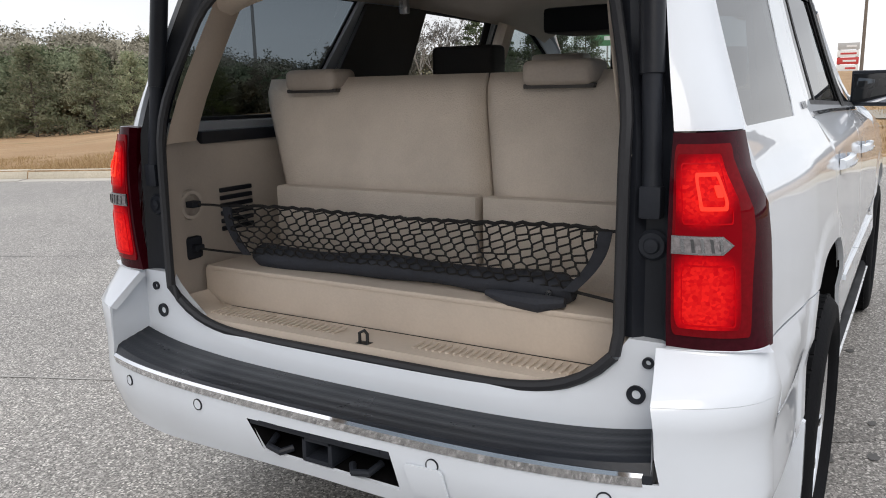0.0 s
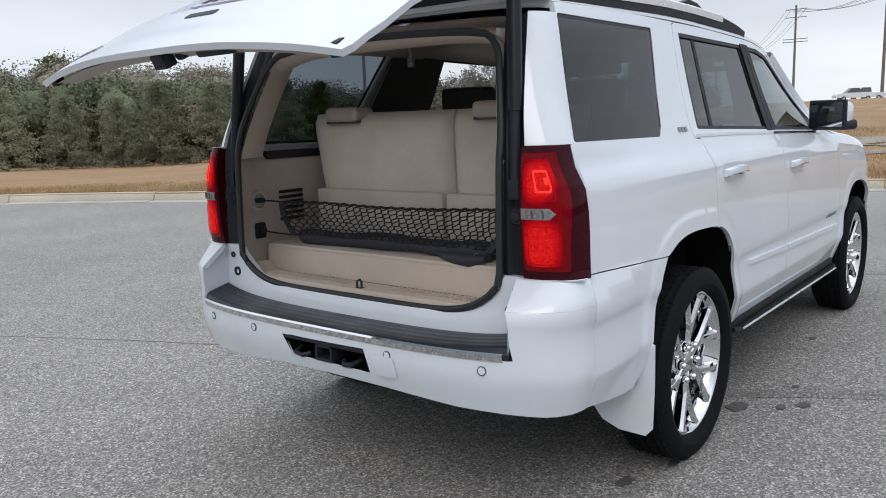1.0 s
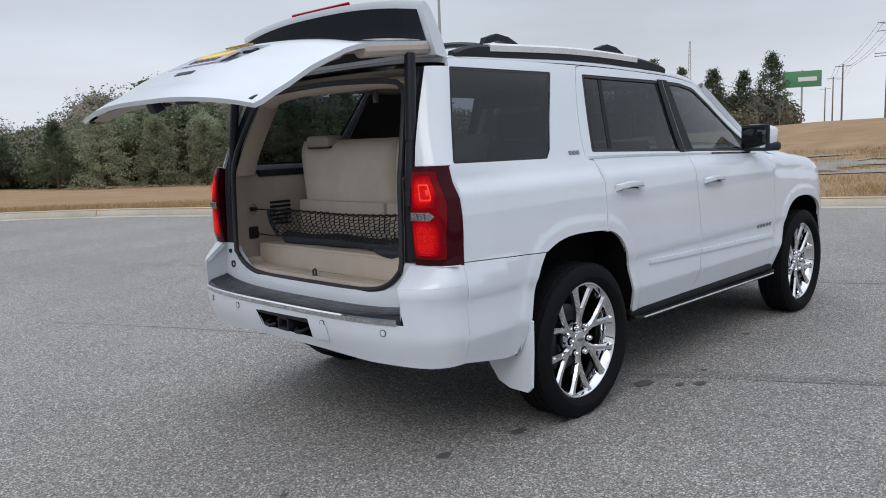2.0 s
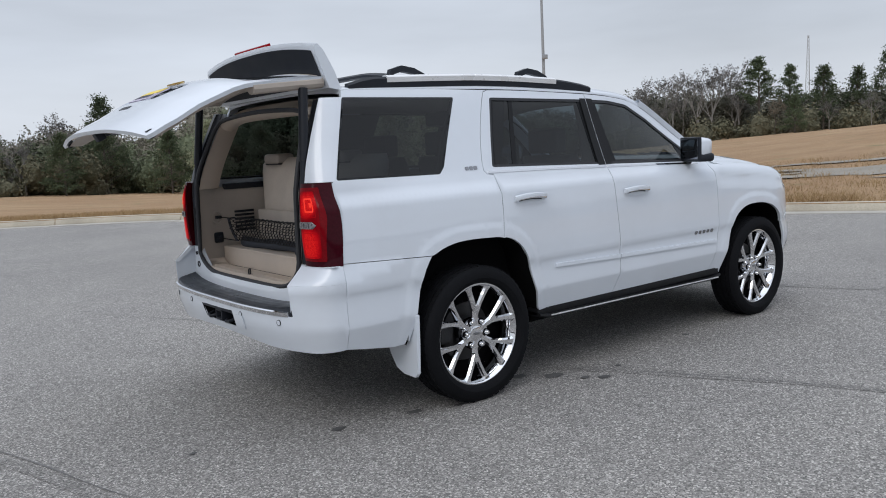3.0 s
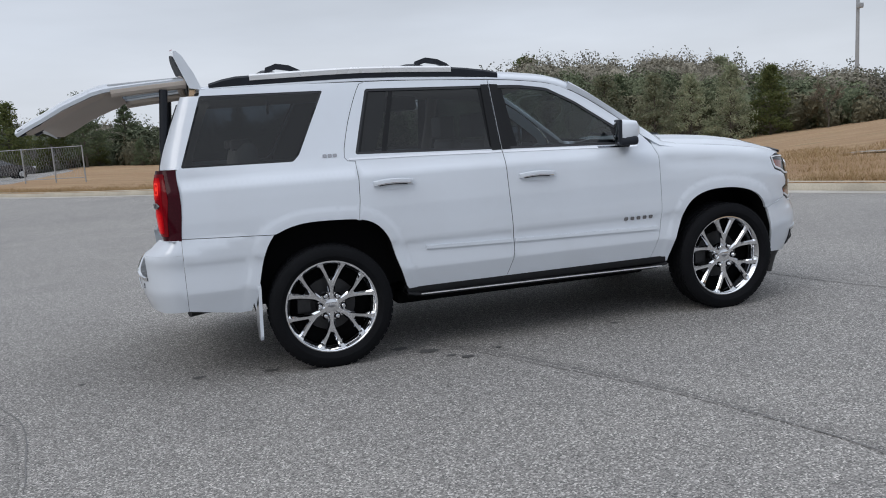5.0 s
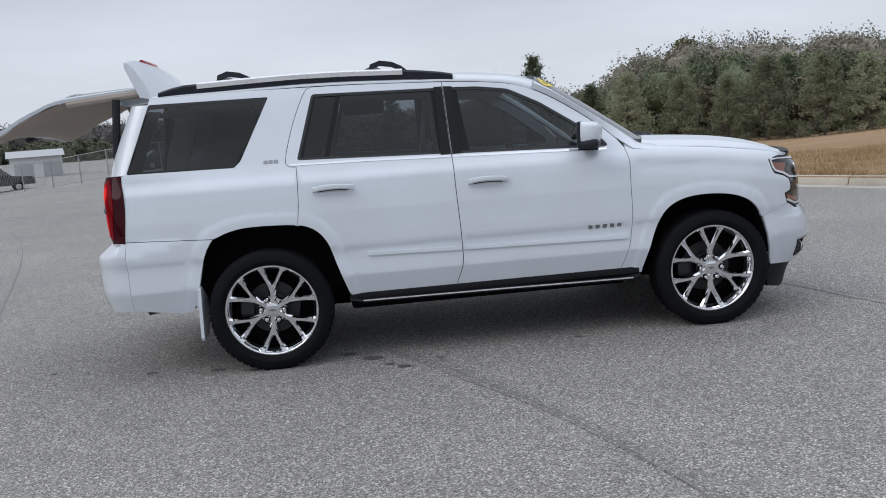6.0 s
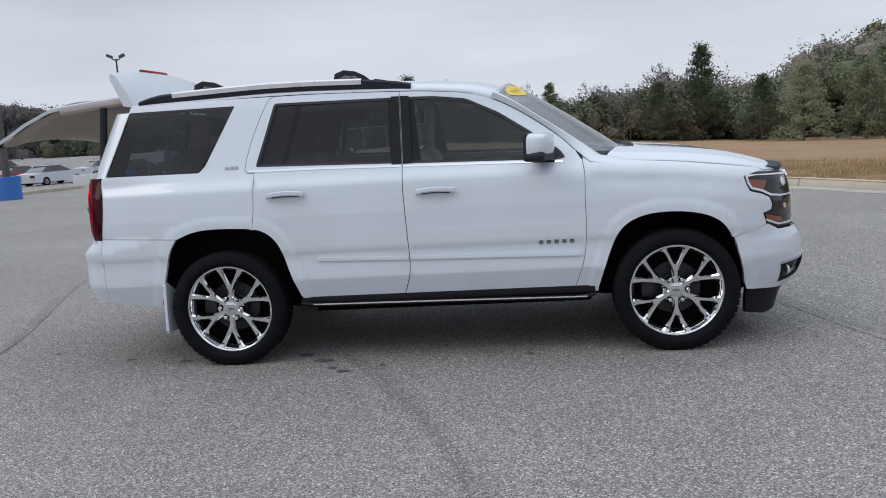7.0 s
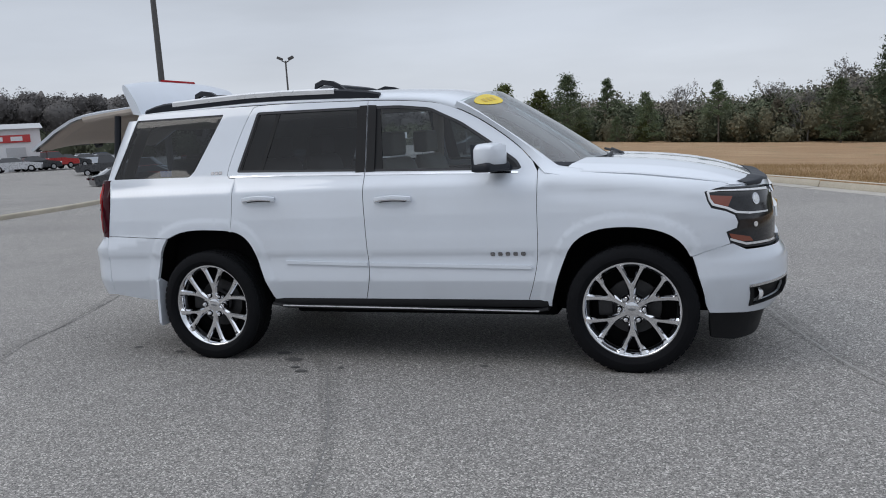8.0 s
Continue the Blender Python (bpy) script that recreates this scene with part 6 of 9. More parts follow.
# spoiler over the window
vs, fs = [], []
ns = 33
for k in range(ns):
    t = k / (ns - 1) * 2 - 1
    y = t * 0.70
    b = 0.055 * (1 - abs(t) ** 2.5)
    vs += [(-0.655, y, 1.795 + 0.03 * (1 - t * t)), (-0.76, y, 1.806 + 0.022 * (1 - t * t)), (-0.885 - b, y, 1.800), (-0.925 - b, y, 1.785), (-0.93 - b, y, 1.768), (-0.90 - b, y, 1.752), (-0.82, y, 1.745), (-0.70, y, 1.735)]
for k in range(ns - 1):
    for j in range(8):
        a, b_ = 8 * k + j, 8 * k + (j + 1) % 8
        fs.append((a, b_, b_ + 8, a + 8))
fs.append(tuple(range(7, -1, -1)))
fs.append(tuple(range(8 * (ns - 1), 8 * ns)))
sp = mesh_ob("spoiler", vs, fs, PAINT, gate, "white roof spoiler", smooth=True, sharp=35)
vs = [v for k in range(ns) for v in [(-0.905 - 0.055 * (1 - abs(k / (ns - 1) * 2 - 1) ** 2.5), (k / (ns - 1) * 2 - 1) * 0.67, 1.7495), (-0.72, (k / (ns - 1) * 2 - 1) * 0.67, 1.732)]]
fs = [(2 * k, 2 * k + 2, 2 * k + 3, 2 * k + 1) for k in range(ns - 1)]
mesh_ob("spoiler_underside", vs, fs, BLACK, gate, "black spoiler underside")
bm = bmesh.new()
add_box(bm, (-0.992, -0.22, 1.772), (-0.975, 0.22, 1.792), 0.004)
part("high_brake_lamp", bm, LENS_RED, gate, "red high-mounted brake lamp")
# struts between body and gate
for s in (-1, 1):
    a = Vector((-0.925, s * 0.725, 1.185))
    b = Vector((-0.865, s * 0.69, 1.79))
    m_ = a.lerp(b, 0.40)
    bm = bmesh.new()
    add_tube(bm, [a, m_], 0.020, 14)
    st = part("gate_strut", bm, BLACK, car, "black powered gate strut")
    bm = bmesh.new()
    add_tube(bm, [m_ - (b - a) * 0.01, b], 0.0245, 14)
    part("strut_tube", bm, JAMB, st)
    bm = bmesh.new()
    add_box(bm, (a.x - 0.02, a.y - 0.022, a.z - 0.045), (a.x + 0.025, a.y + 0.022, a.z + 0.02), 0.006)
    part("strut_mount", bm, BLACK, st)

# ---- inside the car ----
bm = bmesh.new()
add_box(bm, (-0.50, -0.72, 0.70), (2.35, 0.72, 0.74), 0.01)
part("cabin_floor", bm, CARPET, car, "beige carpeted floor")
# sill trim with bright ribs
def trim_surf(u, v):
    y, x = u, -0.945 + v
    return np.stack([x, y, 0.772 - 0.02 * np.clip(v / 0.18, 0, 1) ** 2 + 0.0 * y + 0.05 * (np.abs(y) / 0.72) ** 24], -1)
st = sheet("sill_trim", ring_of([(-0.70, 0.0), (0.70, 0.0), (0.715, 0.172), (-0.715, 0.172)], 0.05), trim_surf, TAN, car, "tan sill trim plate", grid=0.05, thick=0.03, flip=True)
for y0, y1 in ((0.12, 0.58), (-0.58, -0.12)):
    bm = bmesh.new()
    k = 0
    for y in np.arange(y0, y1, 0.0195):
        p = trim_surf(np.array([y]), np.array([0.075]))[0]
        add_box(bm, (p[0] - 0.030, p[1] - 0.0032, p[2] + 0.002), (p[0] + 0.030, p[1] + 0.0032, p[2] + 0.0065), 0.0, pose(0, 0, 0))
    part("sill_ribs", bm, TAN, st)
bm = bmesh.new()
add_tube(bm, [(-0.925, -0.012, 0.765), (-0.925, -0.012, 0.797), (-0.92, 0.0, 0.803), (-0.925, 0.012, 0.797), (-0.925, 0.012, 0.765)], 0.0045, 8)
add_box(bm, (-0.938, -0.02, 0.765), (-0.910, 0.02, 0.772), 0.002)
part("striker", bm, STEEL, st, "steel latch striker")
# raised rear floor with its lid
bm = bmesh.new()
add_box(bm, (-0.765, -0.735, 0.72), (-0.40, 0.735, 0.868), 0.014, seg=3)
part("cargo_box", bm, TAN, car, "tan raised cargo floor box")
bm = bmesh.new()
add_box(bm, (-0.768, -0.70, 0.858), (-0.42, 0.72, 0.874), 0.006)
part("cargo_lid", bm, TAN, car, "tan cargo floor lid")
# black strip standing in for the shaded gap at the box's foot
bm = bmesh.new()
add_box(bm, (-0.7695, -0.725, 0.738), (-0.7645, 0.725, 0.7535), 0.001)
part("box_joint", bm, TRIM_BLACK, car, "dark strip for the shadow gap under the cargo box")
# side trims
for s in (-1, 1):
    vs, fs = [], []
    xs_ = [-0.945, -0.90, -0.80, -0.60, -0.35, 0.2]
    zs_ = [0.74, 0.80, 0.95, 1.10, 1.24, 1.265]
    for x in xs_:
        for j, z in enumerate(zs_):
            vs.append((x, s * (0.672 + 0.055 * step(x, -0.945, -0.80) + (0.03 if 0 < j < 5 else 0.01 * j) * float(step(x, -0.945, -0.85)) - 0.004), z))
    n = len(zs_)
    for i in range(len(xs_) - 1):
        for j in range(n - 1):
            k = i * n + j
            f = (k, k + 1, k + n + 1, k + n)
            fs.append(f if s > 0 else tuple(reversed(f)))
    sd = mesh_ob("side_trim", vs, fs, TAN_DARK, car, "taupe cargo side trim", smooth=True, sharp=50)
    # pillar trim beside the quarter window
    vs, fs = [], []
    for z in np.linspace(1.26, 1.70, 8):
        xr = float(TAIL_X(z))
        y = 0.68 - 0.11 * (z - 1.26) / 0.44
        vs += [(xr + 0.02, s * (y - 0.012), z), (xr + 0.07, s * (y + 0.012), z), (xr + 0.17, s * (y + 0.032), z), (xr + 0.185, s * (y + 0.065), z)]
    for i in range(7):
        for j in range(3):
            k = i * 4 + j
            f = (k, k + 4, k + 5, k + 1)
            fs.append(f if s > 0 else tuple(reversed(f)))
    mesh_ob("pillar_trim", vs, fs, TAN, car, "tan pillar trim", smooth=True)
    bm = bmesh.new()
    add_lathe(bm, [(0.0, 0.012), (0.030, 0.012), (0.034, -0.006), (0.044, -0.006), (0.046, 0.004)], 24, pose(-0.79, s * 0.742, 1.065, 0, 0, 0 if s > 0 else 180))
    part("tie_down_cup", bm, TAN_DARK, sd, "round taupe tie-down cup")
    bm = bmesh.new()
    add_box(bm, (-0.835, s * 0.748 - 0.008, 0.895), (-0.755, s * 0.748 + 0.008, 0.965), 0.012)
    part("tie_down_recess", bm, BLACK, sd, "dark tie-down recess")
    bm = bmesh.new()
    add_box(bm, (-0.86, s * 0.752 - 0.006, 1.215), (-0.80, s * 0.752 + 0.006, 1.235), 0.004)
    add_box(bm, (-0.86, s * 0.752 - 0.006, 1.16), (-0.845, s * 0.752 + 0.006, 1.235), 0.004)
    part("bag_hook", bm, TAN_DARK, sd)
    for k in range(6):
        bm = bmesh.new()
        add_box(bm, (-0.66, s * 0.752 - 0.008, 0.96 + k * 0.025), (-0.52, s * 0.752 + 0.008, 0.975 + k * 0.025), 0.004)
        part("vent_slat", bm, JAMB, sd)
    # dark trim wedge at the window foot
    bm = bmesh.new()
    add_box(bm, (-0.72, s * 0.765 - 0.02, 1.245), (0.10, s * 0.765 + 0.02, 1.285), 0.008)
    part("window_ledge", bm, JAMB, car, "dark window ledge trim")
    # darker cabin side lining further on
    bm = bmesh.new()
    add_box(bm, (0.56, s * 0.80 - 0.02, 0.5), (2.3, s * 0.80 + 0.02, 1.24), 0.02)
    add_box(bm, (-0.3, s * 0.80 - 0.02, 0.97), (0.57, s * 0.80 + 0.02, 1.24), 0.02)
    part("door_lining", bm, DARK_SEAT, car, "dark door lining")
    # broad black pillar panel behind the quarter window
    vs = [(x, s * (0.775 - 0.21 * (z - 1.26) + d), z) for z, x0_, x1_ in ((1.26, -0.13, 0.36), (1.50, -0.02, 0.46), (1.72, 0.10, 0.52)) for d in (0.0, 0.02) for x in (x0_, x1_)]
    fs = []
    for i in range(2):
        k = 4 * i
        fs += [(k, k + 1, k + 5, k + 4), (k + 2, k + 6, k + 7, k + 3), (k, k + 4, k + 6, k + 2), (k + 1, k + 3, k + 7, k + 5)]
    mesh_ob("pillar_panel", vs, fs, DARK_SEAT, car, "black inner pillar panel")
    for xc in (1.25,):
        bm = bmesh.new()
        add_tube(bm, [(xc - 0.06, s * 0.78, 1.24), (xc - 0.02, s * 0.72, 1.5), (xc, s * 0.66, 1.70)], 0.045, 10)
        part("cabin_pillar", bm, TAN, car, "tan inner pillar trim")
# headliner
def liner_surf(u, v):
    p = roof_surf(u, v * 0.93)
    p[:, 2] -= 0.055 + 0.02 * np.abs(v) ** 4
    return p
sheet("headliner", ring_of([(-0.64, -1), (1.78, -1), (1.78, 1), (-0.64, 1)], 0.12), liner_surf, LINING, car, "pale cloth headliner", grid=0.15, thick=0.0, flip=True)
vs, fs = [], []
for k in range(25):
    t = k / 24 * 2 - 1
    y = t * 0.60
    d = 0.05 * abs(t) ** 5
    vs += [(-0.795, y, 1.715 - d), (-0.775, y, 1.690 - d), (-0.70, y, 1.672 - d), (-0.60, y, 1.735 - d)]
for k in range(24):
    for j in range(3):
        a = 4 * k + j
        fs.append((a, a + 1, a + 5, a + 4))
mesh_ob("header_trim", vs, fs, TAN, car, "tan header trim", smooth=True)
bm = bmesh.new()
add_box(bm, (0.55, -0.24, 1.60), (0.85, 0.16, 1.70), 0.02)
part("overhead_screen", bm, BLACK, car, "dark overhead screen")


def seat_back(name, y0, y1, x0, x1, z0, z1, mat, label, low=None, depth=0.14):
    """A padded backrest with rounded borders, leaning from (x0, z0) to (x1, z1)."""
    bm = bmesh.new()
    nu, nv = 16, 14
    rows = []
    for side in (0, 1):
        g_ = []
        for i in range(nu + 1):
            for j in range(nv + 1):
                u, v = i / nu, j / nv
                e = min(u, 1 - u) * (y1 - y0)
                f_ = min(v + 0.05, 1 - v) * (z1 - z0)
                q = 1 - math.exp(-max(0, e) / 0.03) * 0.9
                r = 1 - math.exp(-max(0, f_) / 0.03) * 0.9
                d = depth * 0.5 * math.sqrt(max(0.0, q * r))
                x = x0 + (x1 - x0) * v
                b0, b1 = low or (y0, y1)
                k_ = min(1, v / 0.9)
                ya, yb = b0 + (y0 - b0) * k_, b1 + (y1 - b1) * k_
                y = ya + (yb - ya) * u
                g_.append(bm.verts.new((x + (-d if side == 0 else d), y, z0 + (z1 - z0) * v)))
        rows.append(g_)
    m1 = nv + 1
    for side, g_ in enumerate(rows):
        for i in range(nu):
            for j in range(nv):
                f = (g_[i * m1 + j], g_[(i + 1) * m1 + j], g_[(i + 1) * m1 + j + 1], g_[i * m1 + j + 1])
                bm.faces.new(f if side == 0 else tuple(reversed(f)))
    rim = [i * m1 for i in range(nu + 1)] + [nu * m1 + j for j in range(1, m1)] + [i * m1 + nv for i in range(nu - 1, -1, -1)] + [j for j in range(nv - 1, 0, -1)]
    for a, b in zip(rim, rim[1:] + rim[:1]):
        bm.faces.new((rows[0][b], rows[0][a], rows[1][a], rows[1][b]))
    bmesh.ops.recalc_face_normals(bm, faces=bm.faces)
    return part(name, bm, mat, car, label, sharp=60)


def head_rest(y, x, z, w, h, mat, parent, label, d=0.055):
    bm = bmesh.new()
    add_box(bm, (x - d, y - w / 2, z), (x + d, y + w / 2, z + h), min(h, d) * 0.42, seg=4)
    return part("headrest", bm, mat, parent, label, sharp=60)


SEAT_X0, SEAT_X1 = -0.49, -0.385
left_back = seat_back("third_row_backrest", -0.082, 0.745, SEAT_X0, SEAT_X1, 0.86, 1.440, CARPET, "beige carpeted third-row seat back", (-0.165, 0.55))
right_back = seat_back("third_row_backrest", -0.70, -0.094, SEAT_X0, SEAT_X1, 0.86, 1.440, CARPET, "beige carpeted third-row seat back", (-0.60, -0.180))
head_rest(0.505, -0.425, 1.400, 0.20, 0.066, LEATHER, left_back, "folded taupe leather headrest", 0.065)
head_rest(-0.335, -0.425, 1.400, 0.205, 0.068, LEATHER, right_back, "folded taupe leather headrest", 0.065)
# dark strips added for the shade line beneath each headrest
for bk, y_ in ((left_back, 0.505), (right_back, -0.335)):
    bm = bmesh.new()
    add_box(bm, (-0.476, y_ - 0.100, 1.3935), (-0.40, y_ + 0.100, 1.4055), 0.003)
    part("headrest_slot", bm, DARK_SEAT, bk, "dark strip for the shade under the headrest")
for bk, y0, y1 in ((left_back, -0.130, 0.60), (right_back, -0.60, -0.150)):
    bm = bmesh.new()
    add_box(bm, (SEAT_X0 - 0.071, y0, 0.86), (SEAT_X0 - 0.02, y1, 1.105), 0.010)
    part("hinge_cover", bm, CARPET, bk, "carpeted hinge flap")
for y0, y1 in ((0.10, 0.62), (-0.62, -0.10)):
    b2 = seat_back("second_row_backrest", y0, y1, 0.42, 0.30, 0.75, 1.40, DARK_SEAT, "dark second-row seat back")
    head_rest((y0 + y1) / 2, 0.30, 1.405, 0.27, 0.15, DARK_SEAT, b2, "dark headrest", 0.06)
    b3 = seat_back("front_backrest", y0, y1, 1.42, 1.25, 0.78, 1.36, LEATHER, "taupe leather front seat back")
    head_rest((y0 + y1) / 2, 1.23, 1.375, 0.27, 0.17, LEATHER, b3, "taupe leather headrest", 0.06)
bm = bmesh.new()
add_box(bm, (2.05, -0.74, 0.85), (2.55, 0.74, 1.20), 0.06, seg=3)
part("dashboard", bm, DARK_SEAT, car, "dark dashboard")
bm = bmesh.new()
ring_pts = []
for k in range(29):
    a = 2 * math.pi * k / 28
    ring_pts.append(Vector((1.93, 0.37, 1.12)) + Matrix.Rotation(radians(-25), 3, "Y") @ Vector((0, 0.19 * math.cos(a), 0.19 * math.sin(a))))
add_tube(bm, ring_pts, 0.015, 8, caps=False)
add_tube(bm, [(1.93, 0.37, 1.12), (2.12, 0.37, 1.04)], 0.03, 8)
part("steering_wheel", bm, BLACK, car, "black steering wheel")
# seat-belt buckle hanging from the headliner
bm = bmesh.new()
add_tube(bm, [(-0.15, 0.36, 1.76), (-0.15, 0.35, 1.70)], 0.010, 6)
add_box(bm, (-0.165, 0.335, 1.645), (-0.145, 0.365, 1.70), 0.004)
part("belt_buckle", bm, SATIN, car, "grey belt buckle hanging from the headliner")
# price sticker on the screen
vs2 = [(-0.64 + 0.24 * math.cos(2 * math.pi * k / 28), 0.872 + 0.092 * math.sin(2 * math.pi * k / 28)) for k in range(28)]
stk = sheet("screen_sticker", vs2, screen_surf, YELLOW, car, "yellow oval sticker inside the windscreen", grid=0.1, thick=0.0, lift=0.002)
for k in range(3):
    u0 = -0.76 + k * 0.085
    sheet("sticker_bar", [(u0, 0.842), (u0 + 0.052, 0.842), (u0 + 0.052, 0.902), (u0, 0.902)], screen_surf, STICKER_INK, stk, "darker bar", grid=0.1, thick=0.0, lift=0.004)

# ---- cargo net, hooked to the car ----
net = root("cargo_net", (-0.60, 0, 0.874), "black elastic cargo net with a dark cloth sleeve", "cargo net")


def in_net(ob):
    ob.matrix_parent_inverse = net.matrix_world.inverted()
    return ob


def net_top(t):
    """t: 0 at the left end to 1 at the right end."""
    y = 0.615 - 1.19 * t
    return np.array([-0.655 - 0.10 * (2 * t - 1) ** 6, y, 1.062 + 0.012 * t - 0.02 * math.sin(math.pi * t)])


def net_low(t):
    y = 0.575 - 1.05 * t
    return np.array([-0.725 + 0.012 * math.sin(math.pi * t), y, 0.912 + 0.004 * t])


bm = bmesh.new()
rng = random.Random(5)
cols, rows_n = 58, 9
node = {}
for i in range(cols + 1):
    for j in range(rows_n + 1):
        a, b = net_top(i / cols), net_low(i / cols)
        f = j / rows_n
        p = a + (b - a) * f
        jit = 0.0 if j in (0, rows_n) else 0.004
        bow = -0.025 * math.sin(math.pi * f)
        node[i, j] = Vector((p[0] + bow, p[1] + rng.uniform(-jit, jit), p[2] + rng.uniform(-jit, jit)))
LEG = Vector((0, 0, 0.0045))
for j in range(rows_n):
    for i in range(cols + 1):
        if (i + j) % 2 == 0:
            # a knot with a short twisted leg; strands run down both ways to the next row
            a = node[i, j]
            add_tube(bm, [a + LEG, a - LEG], 0.0036, 5)
            for q in ((i - 1, j + 1), (i + 1, j + 1)):
                if q in node:
                    add_tube(bm, [a - LEG, node[q] + LEG], 0.0024, 4, caps=False)
in_net(part("mesh", bm, NET, net, "black diamond net mesh"))
bm = bmesh.new()
tp = [net_top(k / 60) + np.array([0.004 * math.sin(k * 1.9), 0, 0.003 * math.sin(k * 2.3)]) for k in range(61)]
add_tube(bm, tp, 0.0055, 6)
add_tube(bm, [(-0.785, 0.742, 1.066), (-0.76, 0.69, 1.064), net_top(0)], 0.004, 6)
add_tube(bm, [(-0.785, -0.742, 1.078), (-0.76, -0.66, 1.078), net_top(1)], 0.004, 6)
add_tube(bm, [(-0.79, 0.742, 0.93), (-0.74, 0.66, 0.915), net_low(0)], 0.004, 6)
add_tube(bm, [(-0.79, -0.742, 0.93), (-0.74, -0.60, 0.905), net_low(1)], 0.004, 6)
in_net(part("cord", bm, NET, net, "black elastic cord"))
bm = bmesh.new()
pts, rd = [], []
for k in range(41):
    t = k / 40
    p = net_low(t) + np.array([-0.008, 0, -0.006])
    pts.append((p[0], p[1], p[2] - 0.004 * math.sin(9 * t)))
    rd.append(0.030 + 0.003 * math.sin(17 * t) + (0.008 if t > 0.85 else 0) - (0.012 if k in (0, 40) else 0))
add_tube(bm, pts, 0.03, 12, rads=rd)
bmesh.ops.transform(bm, matrix=Matrix.Translation((0, 0, 0.9)) @ Matrix.Diagonal((0.95, 1, 1.12, 1)) @ Matrix.Translation((0, 0, -0.9)), verts=bm.verts)
in_net(part("sleeve", bm, SLEEVE, net, "dark blue-black cloth sleeve"))
bm = bmesh.new()
add_tube(bm, [(-0.748, -0.26, 0.893), (-0.756, -0.33, 0.886), (-0.762, -0.41, 0.885), (-0.755, -0.475, 0.893)], 0.02, 10, rads=[0.008, 0.020, 0.023, 0.012])
in_net(part("sleeve_tail", bm, SLEEVE, net, "loose end of the sleeve"))
for t, sg in ((0.0, 1), (1.0, -1)):
    bm = bmesh.new()
    a, b = net_top(t), net_low(t)
    n_ = 8
    prev = None
    for k in range(n_ + 1):
        f = k / n_
        p = Vector(a + (b - a) * f) + Vector((-0.012, sg * 0.02 * math.sin(math.pi * f), 0))
        w = 0.016
        cur = [bm.verts.new(p + Vector((0, -w, 0))), bm.verts.new(p + Vector((0, w, 0))), bm.verts.new(p + Vector((0.006, w, 0))), bm.verts.new(p + Vector((0.006, -w, 0)))]
        if prev:
            for q in range(4):
                bm.faces.new((prev[q], prev[(q + 1) % 4], cur[(q + 1) % 4], cur[q]))
        prev = cur
    bmesh.ops.recalc_face_normals(bm, faces=bm.faces)
    in_net(part("border_strap", bm, SLEEVE, net, "dark cloth border strap"))
bm = bmesh.new()
add_lathe(bm, [(0.003, -0.004), (0.009, -0.004), (0.010, 0.002)], 14, pose(-0.735, -0.425, 0.905, 0, 0, -90))
in_net(part("grommet", bm, SATIN, net, "small metal grommet"))
for y, z in ((0.742, 1.066), (-0.742, 1.078), (0.742, 0.93), (-0.742, 0.93)):
    bm = bmesh.new()
    add_box(bm, (-0.80, y - 0.02, z - 0.010), (-0.765, y + 0.012, z + 0.010), 0.004)
    in_net(part("hook", bm, BLACK, net, "black hook end"))


# ---- ground ----
KERB_LINE = spline([(22, -40), (16.5, -16), (13.6, -5), (12.1, -0.7), (11.0, 1.8), (10.0, 3.6), (8.9, 5.6), (7.7, 7.6), (6.5, 9.8), (5.4, 12.0), (4.2, 14.2), (2.6, 16.0), (0.6, 17.6), (-2.0, 19.8), (-5.0, 23.0), (-8.0, 27.0), (-10.5, 31.0)], 0.8)
EDGE = KERB_LINE + [(-11.0, 34.0), (-9.5, 40.0), (-9.0, 60.0), (-14.0, 90.0)]
grass_poly = EDGE + [(-30, 400), (420, 400), (420, -60), (24, -52)]
kp = np.array(EDGE)


def grass_height(x, y):
    """Height of the grass: a low bank that rises to the east and falls to the wood."""
    x, y = np.asarray(x, float), np.asarray(y, float)
    az = np.degrees(np.arctan2(y + 3.5, x + 1.5))
    far = np.interp(az, [-40, 5, 10, 17, 27, 38, 47, 60, 80, 100, 130], [1.9, 1.9, 1.9, 1.75, 1.1, 0.30, -0.95, -2.4, -2.6, -2.5, -1.9])
    d = np.full(x.shape, 1e9)
    for a, b in zip(kp, kp[1:]):
        v = b - a
        t = np.clip(((x - a[0]) * v[0] + (y - a[1]) * v[1]) / (v @ v), 0, 1)
        d = np.minimum(d, np.hypot(x - a[0] - t * v[0], y - a[1] - t * v[1]))
    t = np.clip(d / 60.0, 0, 1)
    return 0.15 + (far - 0.15) * (t * (1.4 - 0.4 * t)) + 0.05 * np.sin(x * 0.35) * np.sin(y * 0.28 + 1) * np.clip(d / 5, 0, 1)


outer = [(-420, -420), (420, -420), (420, 420), (-420, 420)]
# one sheet: points near the car dense, far ones sparse; kerb line kept as an edge
from mathutils.geometry import delaunay_2d_cdt
gp, ge = [], []
gp += [tuple(p) for p in EDGE]
ge += [(i, i + 1) for i in range(len(EDGE) - 1)]
n1 = len(gp)
pk = np.array(KERB_LINE)
tan_ = np.gradient(pk, axis=0)
tan_ /= np.linalg.norm(tan_, axis=1)[:, None]
nrm = np.stack([-tan_[:, 1], tan_[:, 0]], -1)
if nrm[10] @ np.array([1, 0.5]) < 0:
    nrm = -nrm
gp += [tuple(p) for p in pk + nrm * 0.04]
ge += [(n1 + i, n1 + i + 1) for i in range(len(pk) - 1)]
n2 = len(gp)
gp += outer
